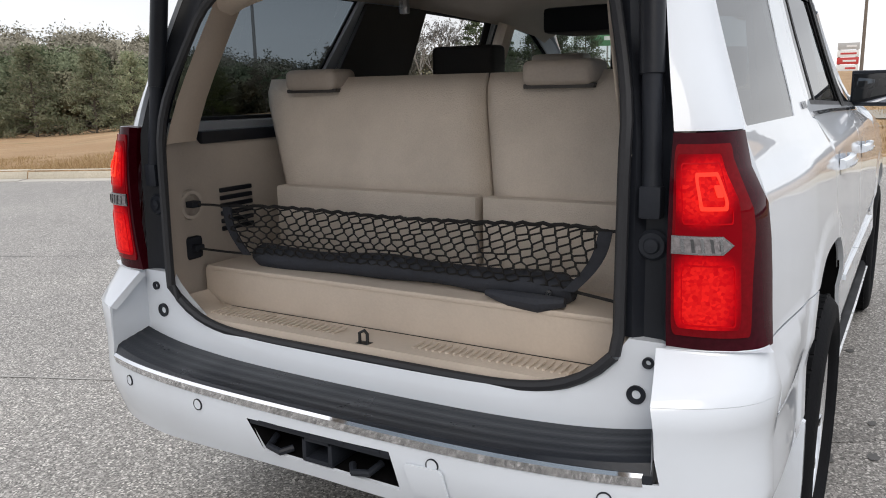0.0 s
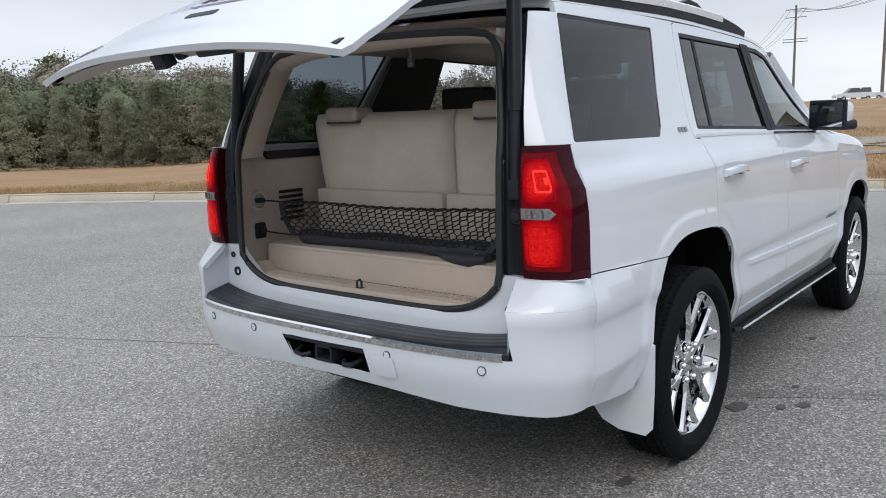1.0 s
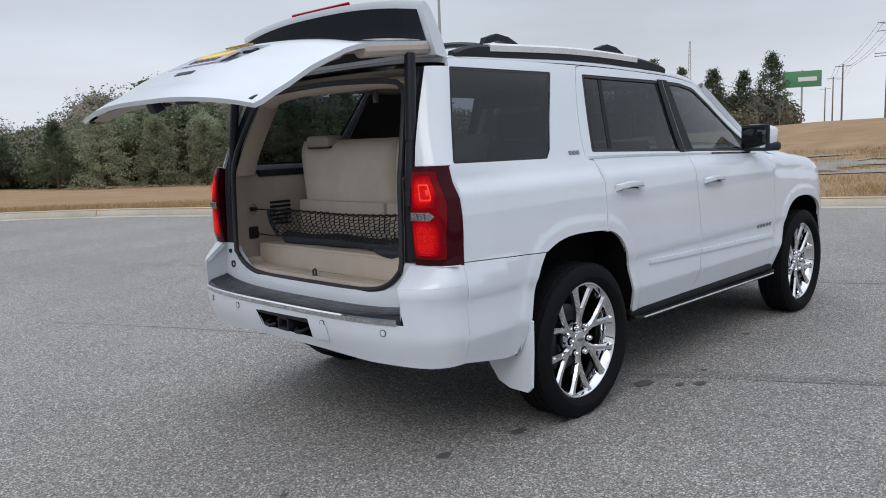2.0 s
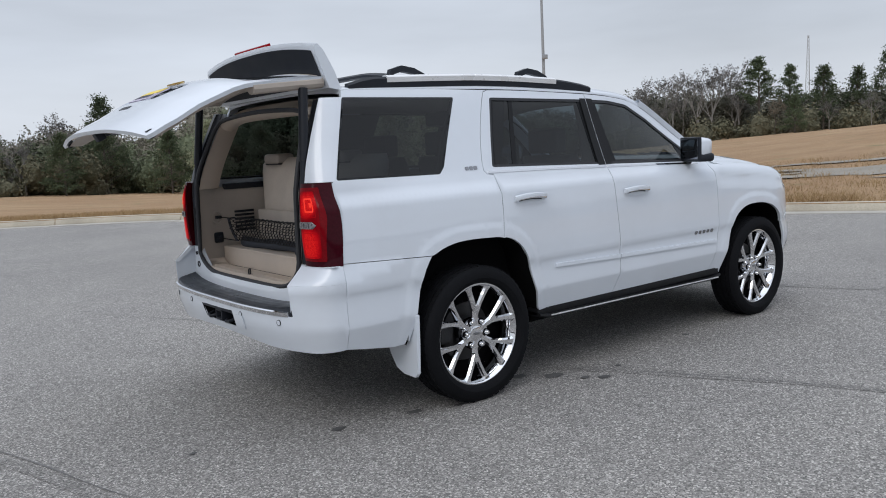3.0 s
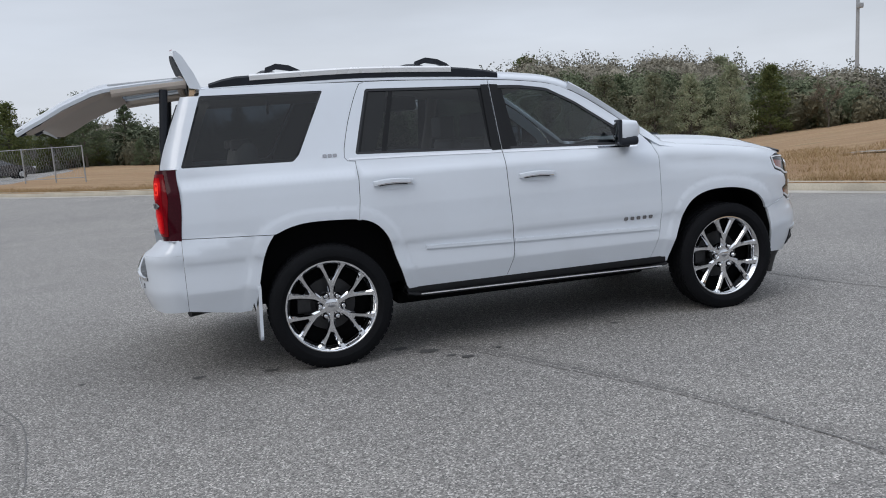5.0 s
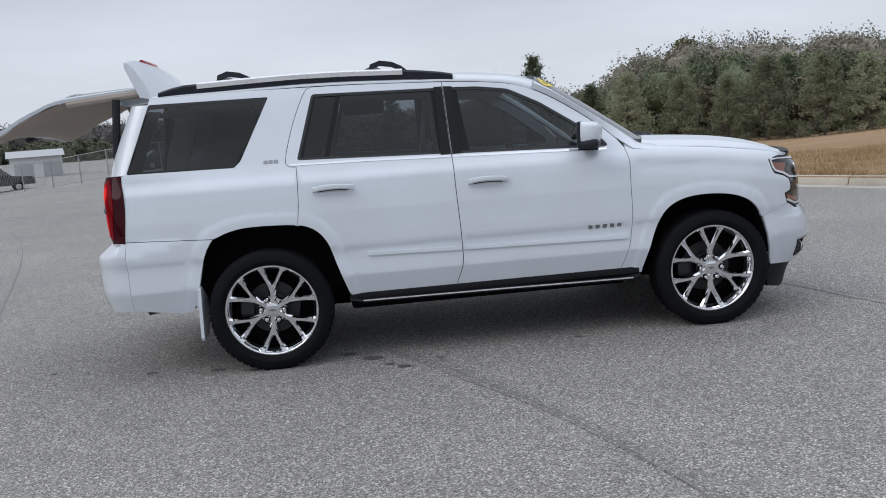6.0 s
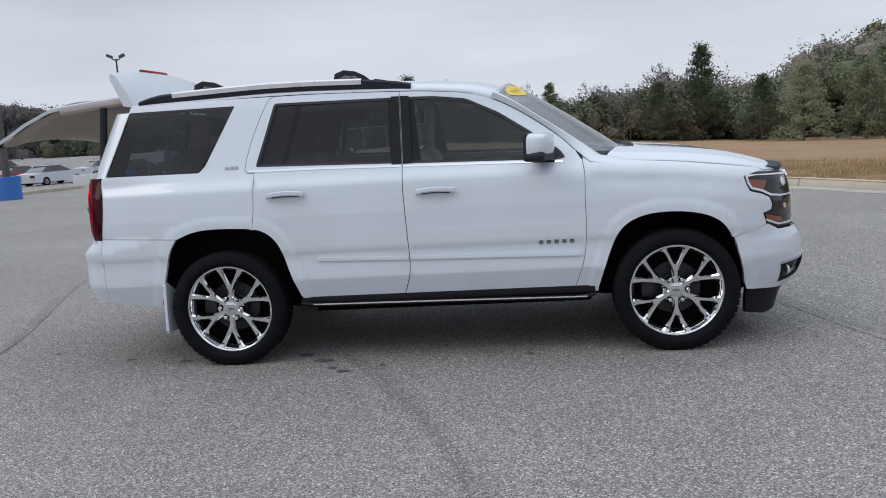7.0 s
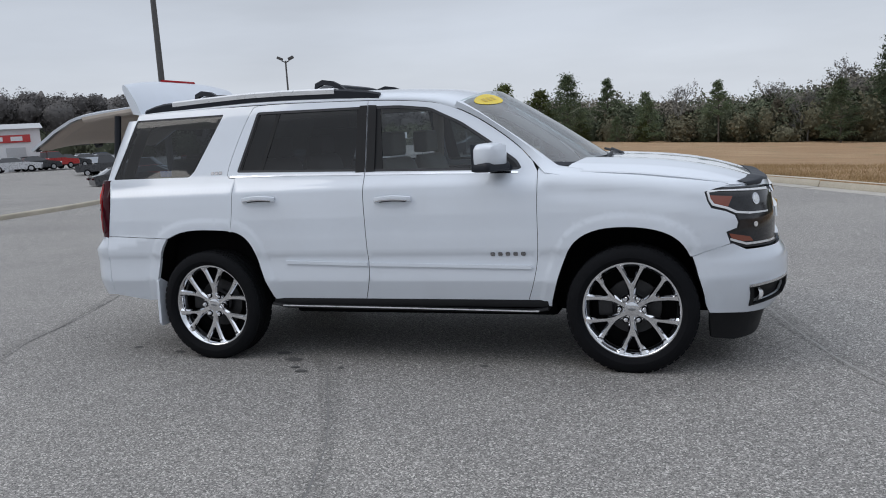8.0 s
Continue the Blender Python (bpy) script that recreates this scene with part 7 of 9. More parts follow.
ge += [(n2, n2 + 1), (n2 + 1, n2 + 2), (n2 + 2, n2 + 3), (n2 + 3, n2)]
for r, n in ((2, 12), (5, 18), (9, 24), (14, 40), (20, 60), (27, 70), (36, 80), (48, 80), (62, 80), (80, 80), (110, 60), (160, 40), (250, 30), (360, 24)):
    for k in range(n):
        a = 2 * math.pi * (k + 0.37 * (r % 3)) / n
        q = np.array([1.0 + r * math.cos(a), 1.0 + r * math.sin(a)])
        if np.min(np.hypot(*(kp - q).T)) > 0.7:
            gp.append(tuple(q))
res = delaunay_2d_cdt([Vector((float(a), float(b))) for a, b in gp], ge, [], 0, 1e-6)
gv = np.array([(v.x, v.y) for v in res[0]])
gt = [t for t in res[2] if len(t) == 3]
is_grass = inside(grass_poly, gv[:, 0], gv[:, 1])
on_edge = np.array([np.min(np.hypot(*(kp - q).T)) < 1e-3 for q in gv])


def lot_height(x, y):
    """Height of the asphalt: level round the car, falling to the far lot and rising beyond it."""
    x, y = np.asarray(x, float), np.asarray(y, float)
    return -0.85 * step(y, 18, 45) * step(-x, 10, 22) + 1.25 * step(-x, 36, 62) * step(y, 5, 45)


zz = np.where(is_grass & ~on_edge, grass_height(gv[:, 0], gv[:, 1]), lot_height(gv[:, 0], gv[:, 1]))
g_me = bpy.data.meshes.new("ground")
g_me.from_pydata([(a, b, c) for (a, b), c in zip(gv, zz)], [], gt)
for m_ in (ASPHALT, GRASS):
    g_me.materials.append(m_)
cen = gv[np.array(gt)].mean(1)
g_in = inside(grass_poly, cen[:, 0], cen[:, 1])
g_me.polygons.foreach_set("material_index", [int(v) for v in g_in])
ground = tagged(new("ground", g_me), "grey worn asphalt lot with a bank of dormant tan grass", "ground", kind="structure")

# kerb with its gutter, in cast lengths
kerb = root("kerb", (8.9, 5.6, 0), "pale concrete kerb and gutter along the lot", "kerb", kind="structure")
acc, starts = 0.0, [0]
seglen = np.hypot(*np.diff(pk, axis=0).T)
dense = []
for i in range(len(pk) - 1):
    k = max(1, int(seglen[i] / 0.2))
    for j in range(k):
        dense.append(pk[i] + (pk[i + 1] - pk[i]) * j / k)
dense = np.array(dense)
dt = np.gradient(dense, axis=0)
dt /= np.linalg.norm(dt, axis=1)[:, None]
dn = np.stack([-dt[:, 1], dt[:, 0]], -1)
if dn[len(dn) // 2] @ np.array([1, 0.5]) < 0:
    dn = -dn
STEP_N = 15
rng = random.Random(3)
for i0 in range(0, len(dense) - STEP_N, STEP_N):
    seg = range(i0, i0 + STEP_N + 1)
    lift = rng.uniform(-0.006, 0.008)
    for nm, sec, mt in (("kerb_stone", [(-0.02, -0.05), (-0.01, 0.02), (0.03, 0.125), (0.06, 0.15), (0.17, 0.155), (0.19, 0.10), (0.19, -0.05)], KERB), ("gutter_pan", [(-0.36, -0.05), (-0.36, 0.006), (-0.02, 0.010), (-0.02, -0.05)], GUTTER)):
        bm = bmesh.new()
        rings = []
        for c, i in enumerate(seg):
            p = dense[i] + dt[i] * (0.010 if c == 0 else -0.010 if c == STEP_N else 0)
            rings.append([bm.verts.new((*(p + dn[i] * a), b + (lift if b > 0 else 0))) for a, b in sec])
        for r0, r1 in zip(rings, rings[1:]):
            for q in range(len(sec)):
                bm.faces.new((r0[q], r0[(q + 1) % len(sec)], r1[(q + 1) % len(sec)], r1[q]))
        bm.faces.new(rings[0])
        bm.faces.new(rings[-1])
        bmesh.ops.recalc_face_normals(bm, faces=bm.faces)
        ob = part(nm, bm, mt, kerb)
        ob.matrix_parent_inverse = kerb.matrix_world.inverted()


def strip(name, line, width, mat, label, z=0.004, seed=1, kind="structure"):
    """A thin flat mark with an uneven border."""
    r_ = random.Random(seed)
    pts = spline(line, 0.06)
    vs, fs = [], []
    for i, p in enumerate(pts):
        q = np.array(pts[min(i + 1, len(pts) - 1)]) - np.array(pts[max(i - 1, 0)])
        q = q / np.linalg.norm(q)
        nn = np.array([-q[1], q[0]])
        lazy = 1.0 if width < 0.05 else 0.3
        w = width * (0.35 + 0.9 * abs(noise.noise((i * 0.13 * lazy, seed, 0)))) * min(1, i / 4 + 0.1, (len(pts) - 1 - i) / 4 + 0.1)
        o = nn * width * 1.2 * lazy * noise.noise((i * 0.21 * lazy, seed + 9, 0))
        a, b = np.array(p) + o + nn * w, np.array(p) + o - nn * w
        vs += [(a[0], a[1], z), (b[0], b[1], z)]
    fs = [(2 * i, 2 * i + 1, 2 * i + 3, 2 * i + 2) for i in range(len(pts) - 1)]
    return tagged(mesh_ob(name, vs, fs, mat), label, "pavement mark", kind=kind)


strip("pavement_crack", [(0.70, -0.80), (0.95, -1.12), (1.25, -1.70), (1.45, -2.1), (1.60, -2.45), (1.75, -2.95), (1.85, -3.3), (1.95, -4.0)], 0.007, FADED_TAR, "faint sealed crack in the asphalt", seed=2)
strip("pavement_crack", [(0.2, 7.9), (0.8, 7.3), (1.4, 5.9), (1.8, 5.05), (2.3, 4.0)], 0.008, FADED_TAR, "faint thin crack in the asphalt", seed=4)
strip("pavement_crack", [(-2.9, 1.8), (-2.5, 0.8), (-2.2, 0.0), (-2.0, -0.7), (-1.75, -1.3), (-1.6, -2.2)], 0.008, FADED_TAR, "faint thin crack in the asphalt", seed=5)
strip("pavement_seam", [(-0.9, 3.9), (-0.4, 2.9), (0.0, 1.95), (0.3, 1.2)], 0.014, SEAM, "pale worn seam in the asphalt", seed=6)
strip("pavement_seam", [(3.75, 1.4), (3.9, 0.5), (4.1, -0.4), (4.3, -0.95), (4.55, -1.5), (5.0, -2.4)], 0.016, SEAM, "pale worn seam in the asphalt", seed=7)
strip("pavement_seam", [(-6.5, 10.8), (-5.2, 8.1), (-4.0, 5.0), (-2.9, 1.8)], 0.009, FADED_TAR, "faint thin crack in the asphalt", seed=8)
for k, (line, w) in enumerate([([(0.72, -0.85), (0.97, -1.15), (1.27, -1.72), (1.47, -2.12), (1.62, -2.47), (1.77, -2.97), (1.87, -3.32), (1.97, -4.0)], 0.11), ([(3.8, 1.2), (3.95, 0.4), (4.15, -0.5), (4.4, -1.05), (4.65, -1.6), (5.1, -2.5)], 0.12),
                               ([(-2.95, 1.75), (-2.55, 0.75), (-2.25, -0.05), (-2.05, -0.75), (-1.8, -1.35), (-1.65, -2.25)], 0.07)]):
    strip("pavement_stain", line, w, ASPHALT_DARK, "darkened band of asphalt along a crack", z=0.0025, seed=30 + k)
# small oil spots
for k, (x, y, r) in enumerate([(-0.846, -0.78, 0.035), (-0.40, -0.86, 0.045), (0.80, -1.20, 0.040), (0.72, -1.12, 0.03), (0.62, -0.95, 0.06), (0.45, -0.80, 0.05), (1.05, -1.10, 0.022), (-0.15, -0.95, 0.03), (2.0, -0.95, 0.03), (-1.9, -1.15, 0.02), (-1.55, -0.55, 0.02)]):
    rr = random.Random(k)
    n = 22
    vs = [(x + r * (0.7 + 0.6 * rr.random()) * 1.1 * math.cos(2 * math.pi * i / n), y + r * (0.5 + 0.4 * rr.random()) * math.sin(2 * math.pi * i / n), 0.0045) for i in range(n)]
    tagged(mesh_ob("oil_spot", vs, [tuple(range(n))], OIL), "small dark oil spot on the asphalt", "stain", "oil spots", "structure")
# bare washed-out ground on the bank
for k, (x, y, rx, ry, tz) in enumerate([(17.5, 4.6, 3.8, 1.5, 112), (15.6, 6.2, 2.4, 0.5, 120), (19.5, 1.0, 3.6, 1.6, 108), (16.6, 1.6, 2.6, 0.55, 110), (20.5, 6.0, 3.0, 0.7, 115), (15.5, 9.2, 1.6, 0.4, 125)]):
    rr = random.Random(k + 40)
    n = 90
    vs = []
    for i in range(n):
        a = 2 * math.pi * i / n
        w = 0.70 + 0.55 * noise.noise((math.cos(a) * 1.7, math.sin(a) * 1.7, k)) + 0.35 * noise.noise((math.cos(a) * 5.1, math.sin(a) * 5.1, k + 7))
        p = Matrix.Rotation(radians(tz), 3, "Z") @ Vector((rx * w * math.cos(a), ry * w * math.sin(a), 0))
        vs.append((x + p.x, y + p.y))
    v2, tr, _ = tiled(vs, [], 0.5)
    a2 = np.array(v2)
    hz = grass_height(a2[:, 0], a2[:, 1]) + 0.03
    tagged(mesh_ob("bare_patch", [(p[0], p[1], h) for p, h in zip(v2, hz)], tr, GRAVEL, smooth=True), "grey washed-out gravel patch in the grass", "ground patch", "bare patches", "structure")


# ---- trees ----
BARK = simple("grey_bark", (0.10, 0.085, 0.07), 0.95, var=0.3, bump_amt=0.5)
PALE_BARK = simple("pale_bark", (0.23, 0.215, 0.195), 0.95, var=0.25, bump_amt=0.5)
NEEDLES = make_leaf("pine_needles", (0.082, 0.112, 0.068), (0.165, 0.198, 0.11))
CEDAR = make_leaf("cedar_green", (0.095, 0.122, 0.045), (0.17, 0.185, 0.07))
BROWN_LEAF = make_leaf("dry_leaves", (0.13, 0.115, 0.088), (0.22, 0.185, 0.14))
TWIGS = make_leaf("bare_twigs", (0.12, 0.115, 0.11), (0.20, 0.19, 0.18))
# distance haze is put into these two greyed base colours
HAZE_WOOD = make_far_wood("hazy_wood", (0.130, 0.124, 0.124), (0.180, 0.170, 0.162))
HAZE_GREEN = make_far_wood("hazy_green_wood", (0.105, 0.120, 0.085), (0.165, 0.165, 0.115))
# pine needles again, lighter: haze is painted into their colour
HAZED_PINE = make_leaf("hazed_pine_needles", (0.21, 0.25, 0.15), (0.36, 0.36, 0.25))
WOOD_MIX = make_leaf("wood_mix", (0.115, 0.128, 0.098), (0.19, 0.175, 0.145))


def make_crown(name, a, bcol):
    """Leaf masses: species by patches, mottled in tone at two finer scales."""
    m, nt, b = node_mat(name)
    g = nt.nodes.new("ShaderNodeNewGeometry")
    v = coords(nt, 1.0)
    c = mix_col(nt, noise_fac(nt, v, 0.22, 4, 0.35, 0.65), a, bcol)
    c = mix_col(nt, noise_fac(nt, v, 1.6, 5, 0.35, 0.75), c, tuple(x * 0.55 for x in a))
    c = mix_col(nt, 0.45, c, mix_col(nt, g.outputs["Random Per Island"], tuple(x * 0.6 for x in a), tuple(x * 1.35 for x in bcol)))
    nt.links.new(c, b.inputs["Base Color"])
    b.inputs["Roughness"].default_value = 0.9
    b.inputs["Specular IOR Level"].default_value = 0.1
    bump(nt, b, noise_fac(nt, v, 5.0, 5, 0.3, 0.7), 0.8, 0.15)
    return m


def leaf_quads(rng_, pts, size, flat=0.0, aspect=0.5):
    """Small bent leaves at points, as lists of corners and faces."""
    vs, fs = [], []
    for p in pts:
        d = Vector((rng_.gauss(0, 1), rng_.gauss(0, 1), rng_.gauss(0, 1) * (1 - flat))).normalized()
        e = d.orthogonal().normalized()
        e = Matrix.Rotation(rng_.uniform(0, 6.28), 3, d) @ e
        s_ = size * rng_.uniform(0.6, 1.4)
        f = d.cross(e) * s_ * aspect
        e = e * s_
        k = len(vs)
        vs += [p - e, p + f, p + e, p - f]
        fs.append((k, k + 1, k + 2, k + 3))
    return vs, fs


def limb(bm, a, b, r0, r1, n=5, bend=0.1, rng_=None):
    m_ = a.lerp(b, 0.5) + Vector((rng_.uniform(-1, 1), rng_.uniform(-1, 1), rng_.uniform(-0.3, 0.6))) * (b - a).length * bend
    add_tube(bm, [a, m_, b], r0, n, caps=False, rads=[r0, (r0 + r1) / 2, r1])
    return m_


def make_pine(seed, h, spread, low, leaf_mat, clumps=70, per=42, size=0.13):
    rg = random.Random(seed)
    t = root("tree", (0, 0, -50), "evergreen tree", "tree")
    bm = bmesh.new()
    add_tube(bm, [(0, 0, 0), (rg.uniform(-.1, .1), rg.uniform(-.1, .1), h * 0.4), (rg.uniform(-.15, .15), rg.uniform(-.15, .15), h * 0.98)], 0.1, 7, rads=[h * 0.016, h * 0.011, 0.02])
    vs, fs = [], []
    for c in range(clumps):
        f = low + (1 - low) * (c + rg.random()) / clumps
        R = spread * (1 - ((f - low) / (1 - low)) ** 1.6) * rg.uniform(0.55, 1.1) + 0.15
        a = rg.uniform(0, 6.28)
        p0 = Vector((0, 0, h * (f - 0.06)))
        p = Vector((R * math.cos(a), R * math.sin(a), h * f + rg.uniform(-0.1, 0.3)))
        limb(bm, p0, p, 0.03, 0.008, 4, 0.08, rg)
        pts = [p.lerp(p0, abs(rg.gauss(0, 0.22))) + Vector((rg.gauss(0, 1), rg.gauss(0, 1), rg.gauss(0, 0.6))) * (0.20 * spread / 1.8) for _ in range(per)]
        v_, f_ = leaf_quads(rg, pts, size, 0.2, 0.35)
        k = len(vs)
        vs += v_
        fs += [tuple(k + q for q in ff) for ff in f_]
    part("trunk", bm, BARK, t, sharp=60)
    mesh_ob("crown", vs, fs, leaf_mat, t)
    return t


def make_bare(seed, h, spread, bark, leaf_mat, leaves=500, size=0.08):
    rg = random.Random(seed)
    t = root("tree", (0, 0, -50), "bare winter tree", "tree")
    bm = bmesh.new()
    tips = []

    def grow(p, d, L, r, depth):
        q = p + d * L
        limb(bm, p, q, r, r * 0.62, 5 if depth < 2 else 3, 0.06, rg)
        if depth >= 4:
            tips.append((p, q))
            return
        for _ in range(3 if depth else 5):
            e = (d + Vector((rg.gauss(0, 1), rg.gauss(0, 1), rg.gauss(0.25, 0.5))) * (0.42 if depth else 0.35) * spread).normalized()
            grow(p.lerp(q, rg.uniform(0.55, 1.0)), e, L * rg.uniform(0.55, 0.78), r * 0.55, depth + 1)
    grow(Vector((0, 0, 0)), Vector((rg.uniform(-.05, .05), rg.uniform(-.05, .05), 1)), h * 0.36, h * 0.012, 0)
    part("trunk", bm, bark, t, sharp=60)
    pts = []
    for k in range(leaves):
        a, b = rg.choice(tips)
        pts.append(a.lerp(b, rg.uniform(0.2, 1.1)) + Vector((rg.gauss(0, 1), rg.gauss(0, 1), rg.gauss(0, 1))) * 0.12)
    vs, fs = leaf_quads(rg, pts, size)
    mesh_ob("crown", vs, fs, leaf_mat, t)
    return t


protos = [make_pine(11, 8.0, 2.3, 0.16, NEEDLES, 95, 60, 0.131), make_pine(12, 6.5, 1.9, 0.10, NEEDLES, 80, 60, 0.122), make_pine(13, 5.2, 1.9, 0.06, CEDAR, 70, 60, 0.131), make_pine(14, 9.0, 1.9, 0.45, NEEDLES, 60, 65, 0.140),
          make_bare(21, 9.0, 1.0, PALE_BARK, TWIGS, 900, 0.09), make_bare(22, 8.0, 1.15, BARK, BROWN_LEAF, 1500, 0.11), make_bare(23, 10.0, 0.9, PALE_BARK, TWIGS, 700, 0.09), make_pine(15, 6.0, 2.4, 0.05, BROWN_LEAF, 80, 55, 0.131),
          make_pine(16, 7.0, 2.3, 0.04, HAZED_PINE, 90, 60, 0.131)]
HEIGHTS = [8.3, 6.8, 5.5, 9.3, 10.0, 9.0, 11.0, 6.2, 7.2]
LABELS = ["dark green pine at the edge of the wood", "dense young pine at the edge of the wood", "yellow-green cedar at the edge of the wood", "tall pine with a high crown at the edge of the wood", "bare pale grey tree at the edge of the wood", "half-bare brown tree at the edge of the wood", "tall bare grey tree at the edge of the wood", "brown scrubby tree at the edge of the wood", "grey-green pine, lightened for haze, at the edge of the wood"]

# a middle camera position, from which the trees' bearings are taken
EYE_MID = (-0.5, -4.5)
# height of the wood's outline, by bearing, in degrees, fitted to the camera's view
SKYLINE = table([-180, -60, 8, 14, 20, 27, 30, 34.5, 38.5, 42, 46.6, 50, 52.5, 54.7, 58, 62, 65.6, 69, 71.5, 73.5, 76, 79, 81, 83, 85.5, 88, 91, 94, 97, 101, 106, 112, 118, 124, 128, 137, 150, 180],
                [2.2, 2.2, 0.9, 0.9, 2.2, 2.1, 2.2, 3.0, 2.9, 1.9, 2.0, 3.1, 3.4, 3.9, 3.8, 4.5, 4.6, 4.2, 2.4, 1.6, 2.4, 2.4, 1.6, 2.0, 1.2, 1.4, 1.3, 1.5, 1.7, 1.8, 1.8, 2.0, 2.5, 3.3, 3.9, 4.4, 3.2, 2.2], 0.6)


def at_bearing(az, d):
    return EYE_MID[0] + d * math.cos(radians(az)), EYE_MID[1] + d * math.sin(radians(az))


def gz(x, y):
    return float(grass_height(np.array([x]), np.array([y]))[0])


rg = random.Random(77)
placed = [(76.2, 79, 0, 8.7), (79.0, 82, 6, 9.5), (81.0, 80, 4, 8.4), (83.2, 84, 6, 10.0), (86.5, 78, 3, 7.2), (89.2, 82, 6, 9.6), (91.2, 76, 1, 6.0), (94.0, 80, 3, 7.8), (96.6, 74, 0, 8.0), (98.6, 76, 2, 6.5), (101.0, 72, 2, 7.4),
          (72.2, 74, 1, 5.5), (69.6, 72, 8, 6.2), (66.0, 73, 8, 5.8), (63.0, 72, 8, 5.6), (60.4, 71, 8, 6.8), (57.0, 70, 8, 6.4), (54.6, 71, 8, 6.0), (52.0, 72, 8, 6.3), (49.5, 75, 2, 6.0),
          (34.0, 84, 4, 8.6), (36.0, 86, 6, 8.8), (38.4, 85, 4, 8.2), (35.0, 83, 6, 7.6), (32.2, 85, 4, 7.8), (39.6, 87, 6, 7.0), (31.0, 84, 3, 6.8), (29.0, 86, 3, 6.0), (33.0, 88, 6, 9.2), (37.2, 90, 6, 8.8), (27.0, 84, 1, 5.5), (25.0, 86, 1, 5.2), (23.2, 90, 0, 6.8), (44.0, 86, 5, 5.2), (41.0, 88, 7, 5.0)]
for az in np.concatenate([np.arange(22.5, 46, 1.3), np.arange(46, 76, 3.4), np.arange(76, 101, 1.3)]):
    a = az + rg.uniform(-0.5, 0.5)
    top = float(SKYLINE(a))
    d = rg.uniform(74, 88)
    x, y = at_bearing(a, d)
    hgt = d * math.tan(radians(top)) + 1.45 - gz(x, y)
    kind_ = rg.choice([8, 8, 1, 2, 8, 7, 8, 5, 8] if 46 < a < 76 else [1, 1, 2, 2, 3, 5, 7, 4, 1] if a > 48 else [5, 6, 1, 4, 4, 6])
    placed.append((a, d, kind_, max(3.0, hgt * rg.uniform(0.70, 1.12 if a < 80 else 1.0))))
for a, d, k, hgt in placed:
    hgt *= 0.80 if a > 80 else 1.15 if a < 42 else 1.05
    x, y = at_bearing(a, d)
    s_ = hgt / HEIGHTS[k]
    ob = copy_thing(protos[k], Matrix.Identity(4))
    ob.matrix_basis = pose(x, y, gz(x, y) - 0.05, 0, 0, rg.uniform(0, 360)) @ Matrix.Diagonal((s_ * rg.uniform(0.9, 1.25), s_ * rg.uniform(0.9, 1.25), s_, 1))
    tagged(ob, LABELS[k], "tree", "trees at the edge of the wood")
for p in protos:
    for o in (*p.children_recursive, p):
        bpy.data.objects.remove(o)


def thicket(name, label, n, az0, az1, d0, d1, size, mat, seed, low=0.0, high=1.0, bias=1.0, lumps=0.35):
    """A far wood or brush: countless leaves under the skyline, with an uneven top."""
    r_ = np.random.RandomState(seed)
    az = r_.uniform(az0, az1, n)
    d = r_.uniform(d0, d1, n)
    x, y = EYE_MID[0] + d * np.cos(np.radians(az)), EYE_MID[1] + d * np.sin(np.radians(az))
    base = grass_height(x, y)
    lump = np.array([noise.noise((a * 0.9, dd * 0.10, seed)) + 0.5 * noise.noise((a * 2.7, dd * 0.2, seed + 3)) for a, dd in zip(az, d)])
    top = 1.45 + d * np.tan(np.radians(SKYLINE(az))) * high + lump * lumps * d * 0.02 - base
    f = low + (1 - low) * r_.uniform(0, 1, n) ** bias
    z = base + np.maximum(0.1, top) * f
    vec = r_.normal(size=(n, 3))
    vec /= np.linalg.norm(vec, axis=1)[:, None]
    oth = np.cross(vec, r_.normal(size=(n, 3)))
    oth /= np.linalg.norm(oth, axis=1)[:, None]
    s_ = size * r_.uniform(0.5, 1.5, n)[:, None]
    c = np.stack([x, y, z], -1)
    V = np.stack([c - vec * s_, c + oth * s_ * 0.55, c + vec * s_, c - oth * s_ * 0.55], 1).reshape(-1, 3)
    F = np.arange(4 * n).reshape(-1, 4)
    me = bpy.data.meshes.new(name)
    me.vertices.add(4 * n)
    me.vertices.foreach_set("co", V.ravel())
    me.loops.add(4 * n)
    me.loops.foreach_set("vertex_index", F.ravel())
    me.polygons.add(n)
    me.polygons.foreach_set("loop_start", np.arange(0, 4 * n, 4))
    me.polygons.foreach_set("loop_total", np.full(n, 4))
    me.materials.append(mat)
    me.update(calc_edges=True)
    me.validate()
    return tagged(new(name, me), label, "woodland", kind="stuff")


thicket("woodland", "mixed winter wood on a low hill, grey-brown and green", 60000, 22, 104, 96, 112, 0.145, WOOD_MIX, 1, high=0.93, bias=0.8, lumps=1.1)
thicket("woodland", "distant low wood round the lot", 60000, 150, 361, 170, 230, 0.9, HAZE_WOOD, 4, bias=0.8)


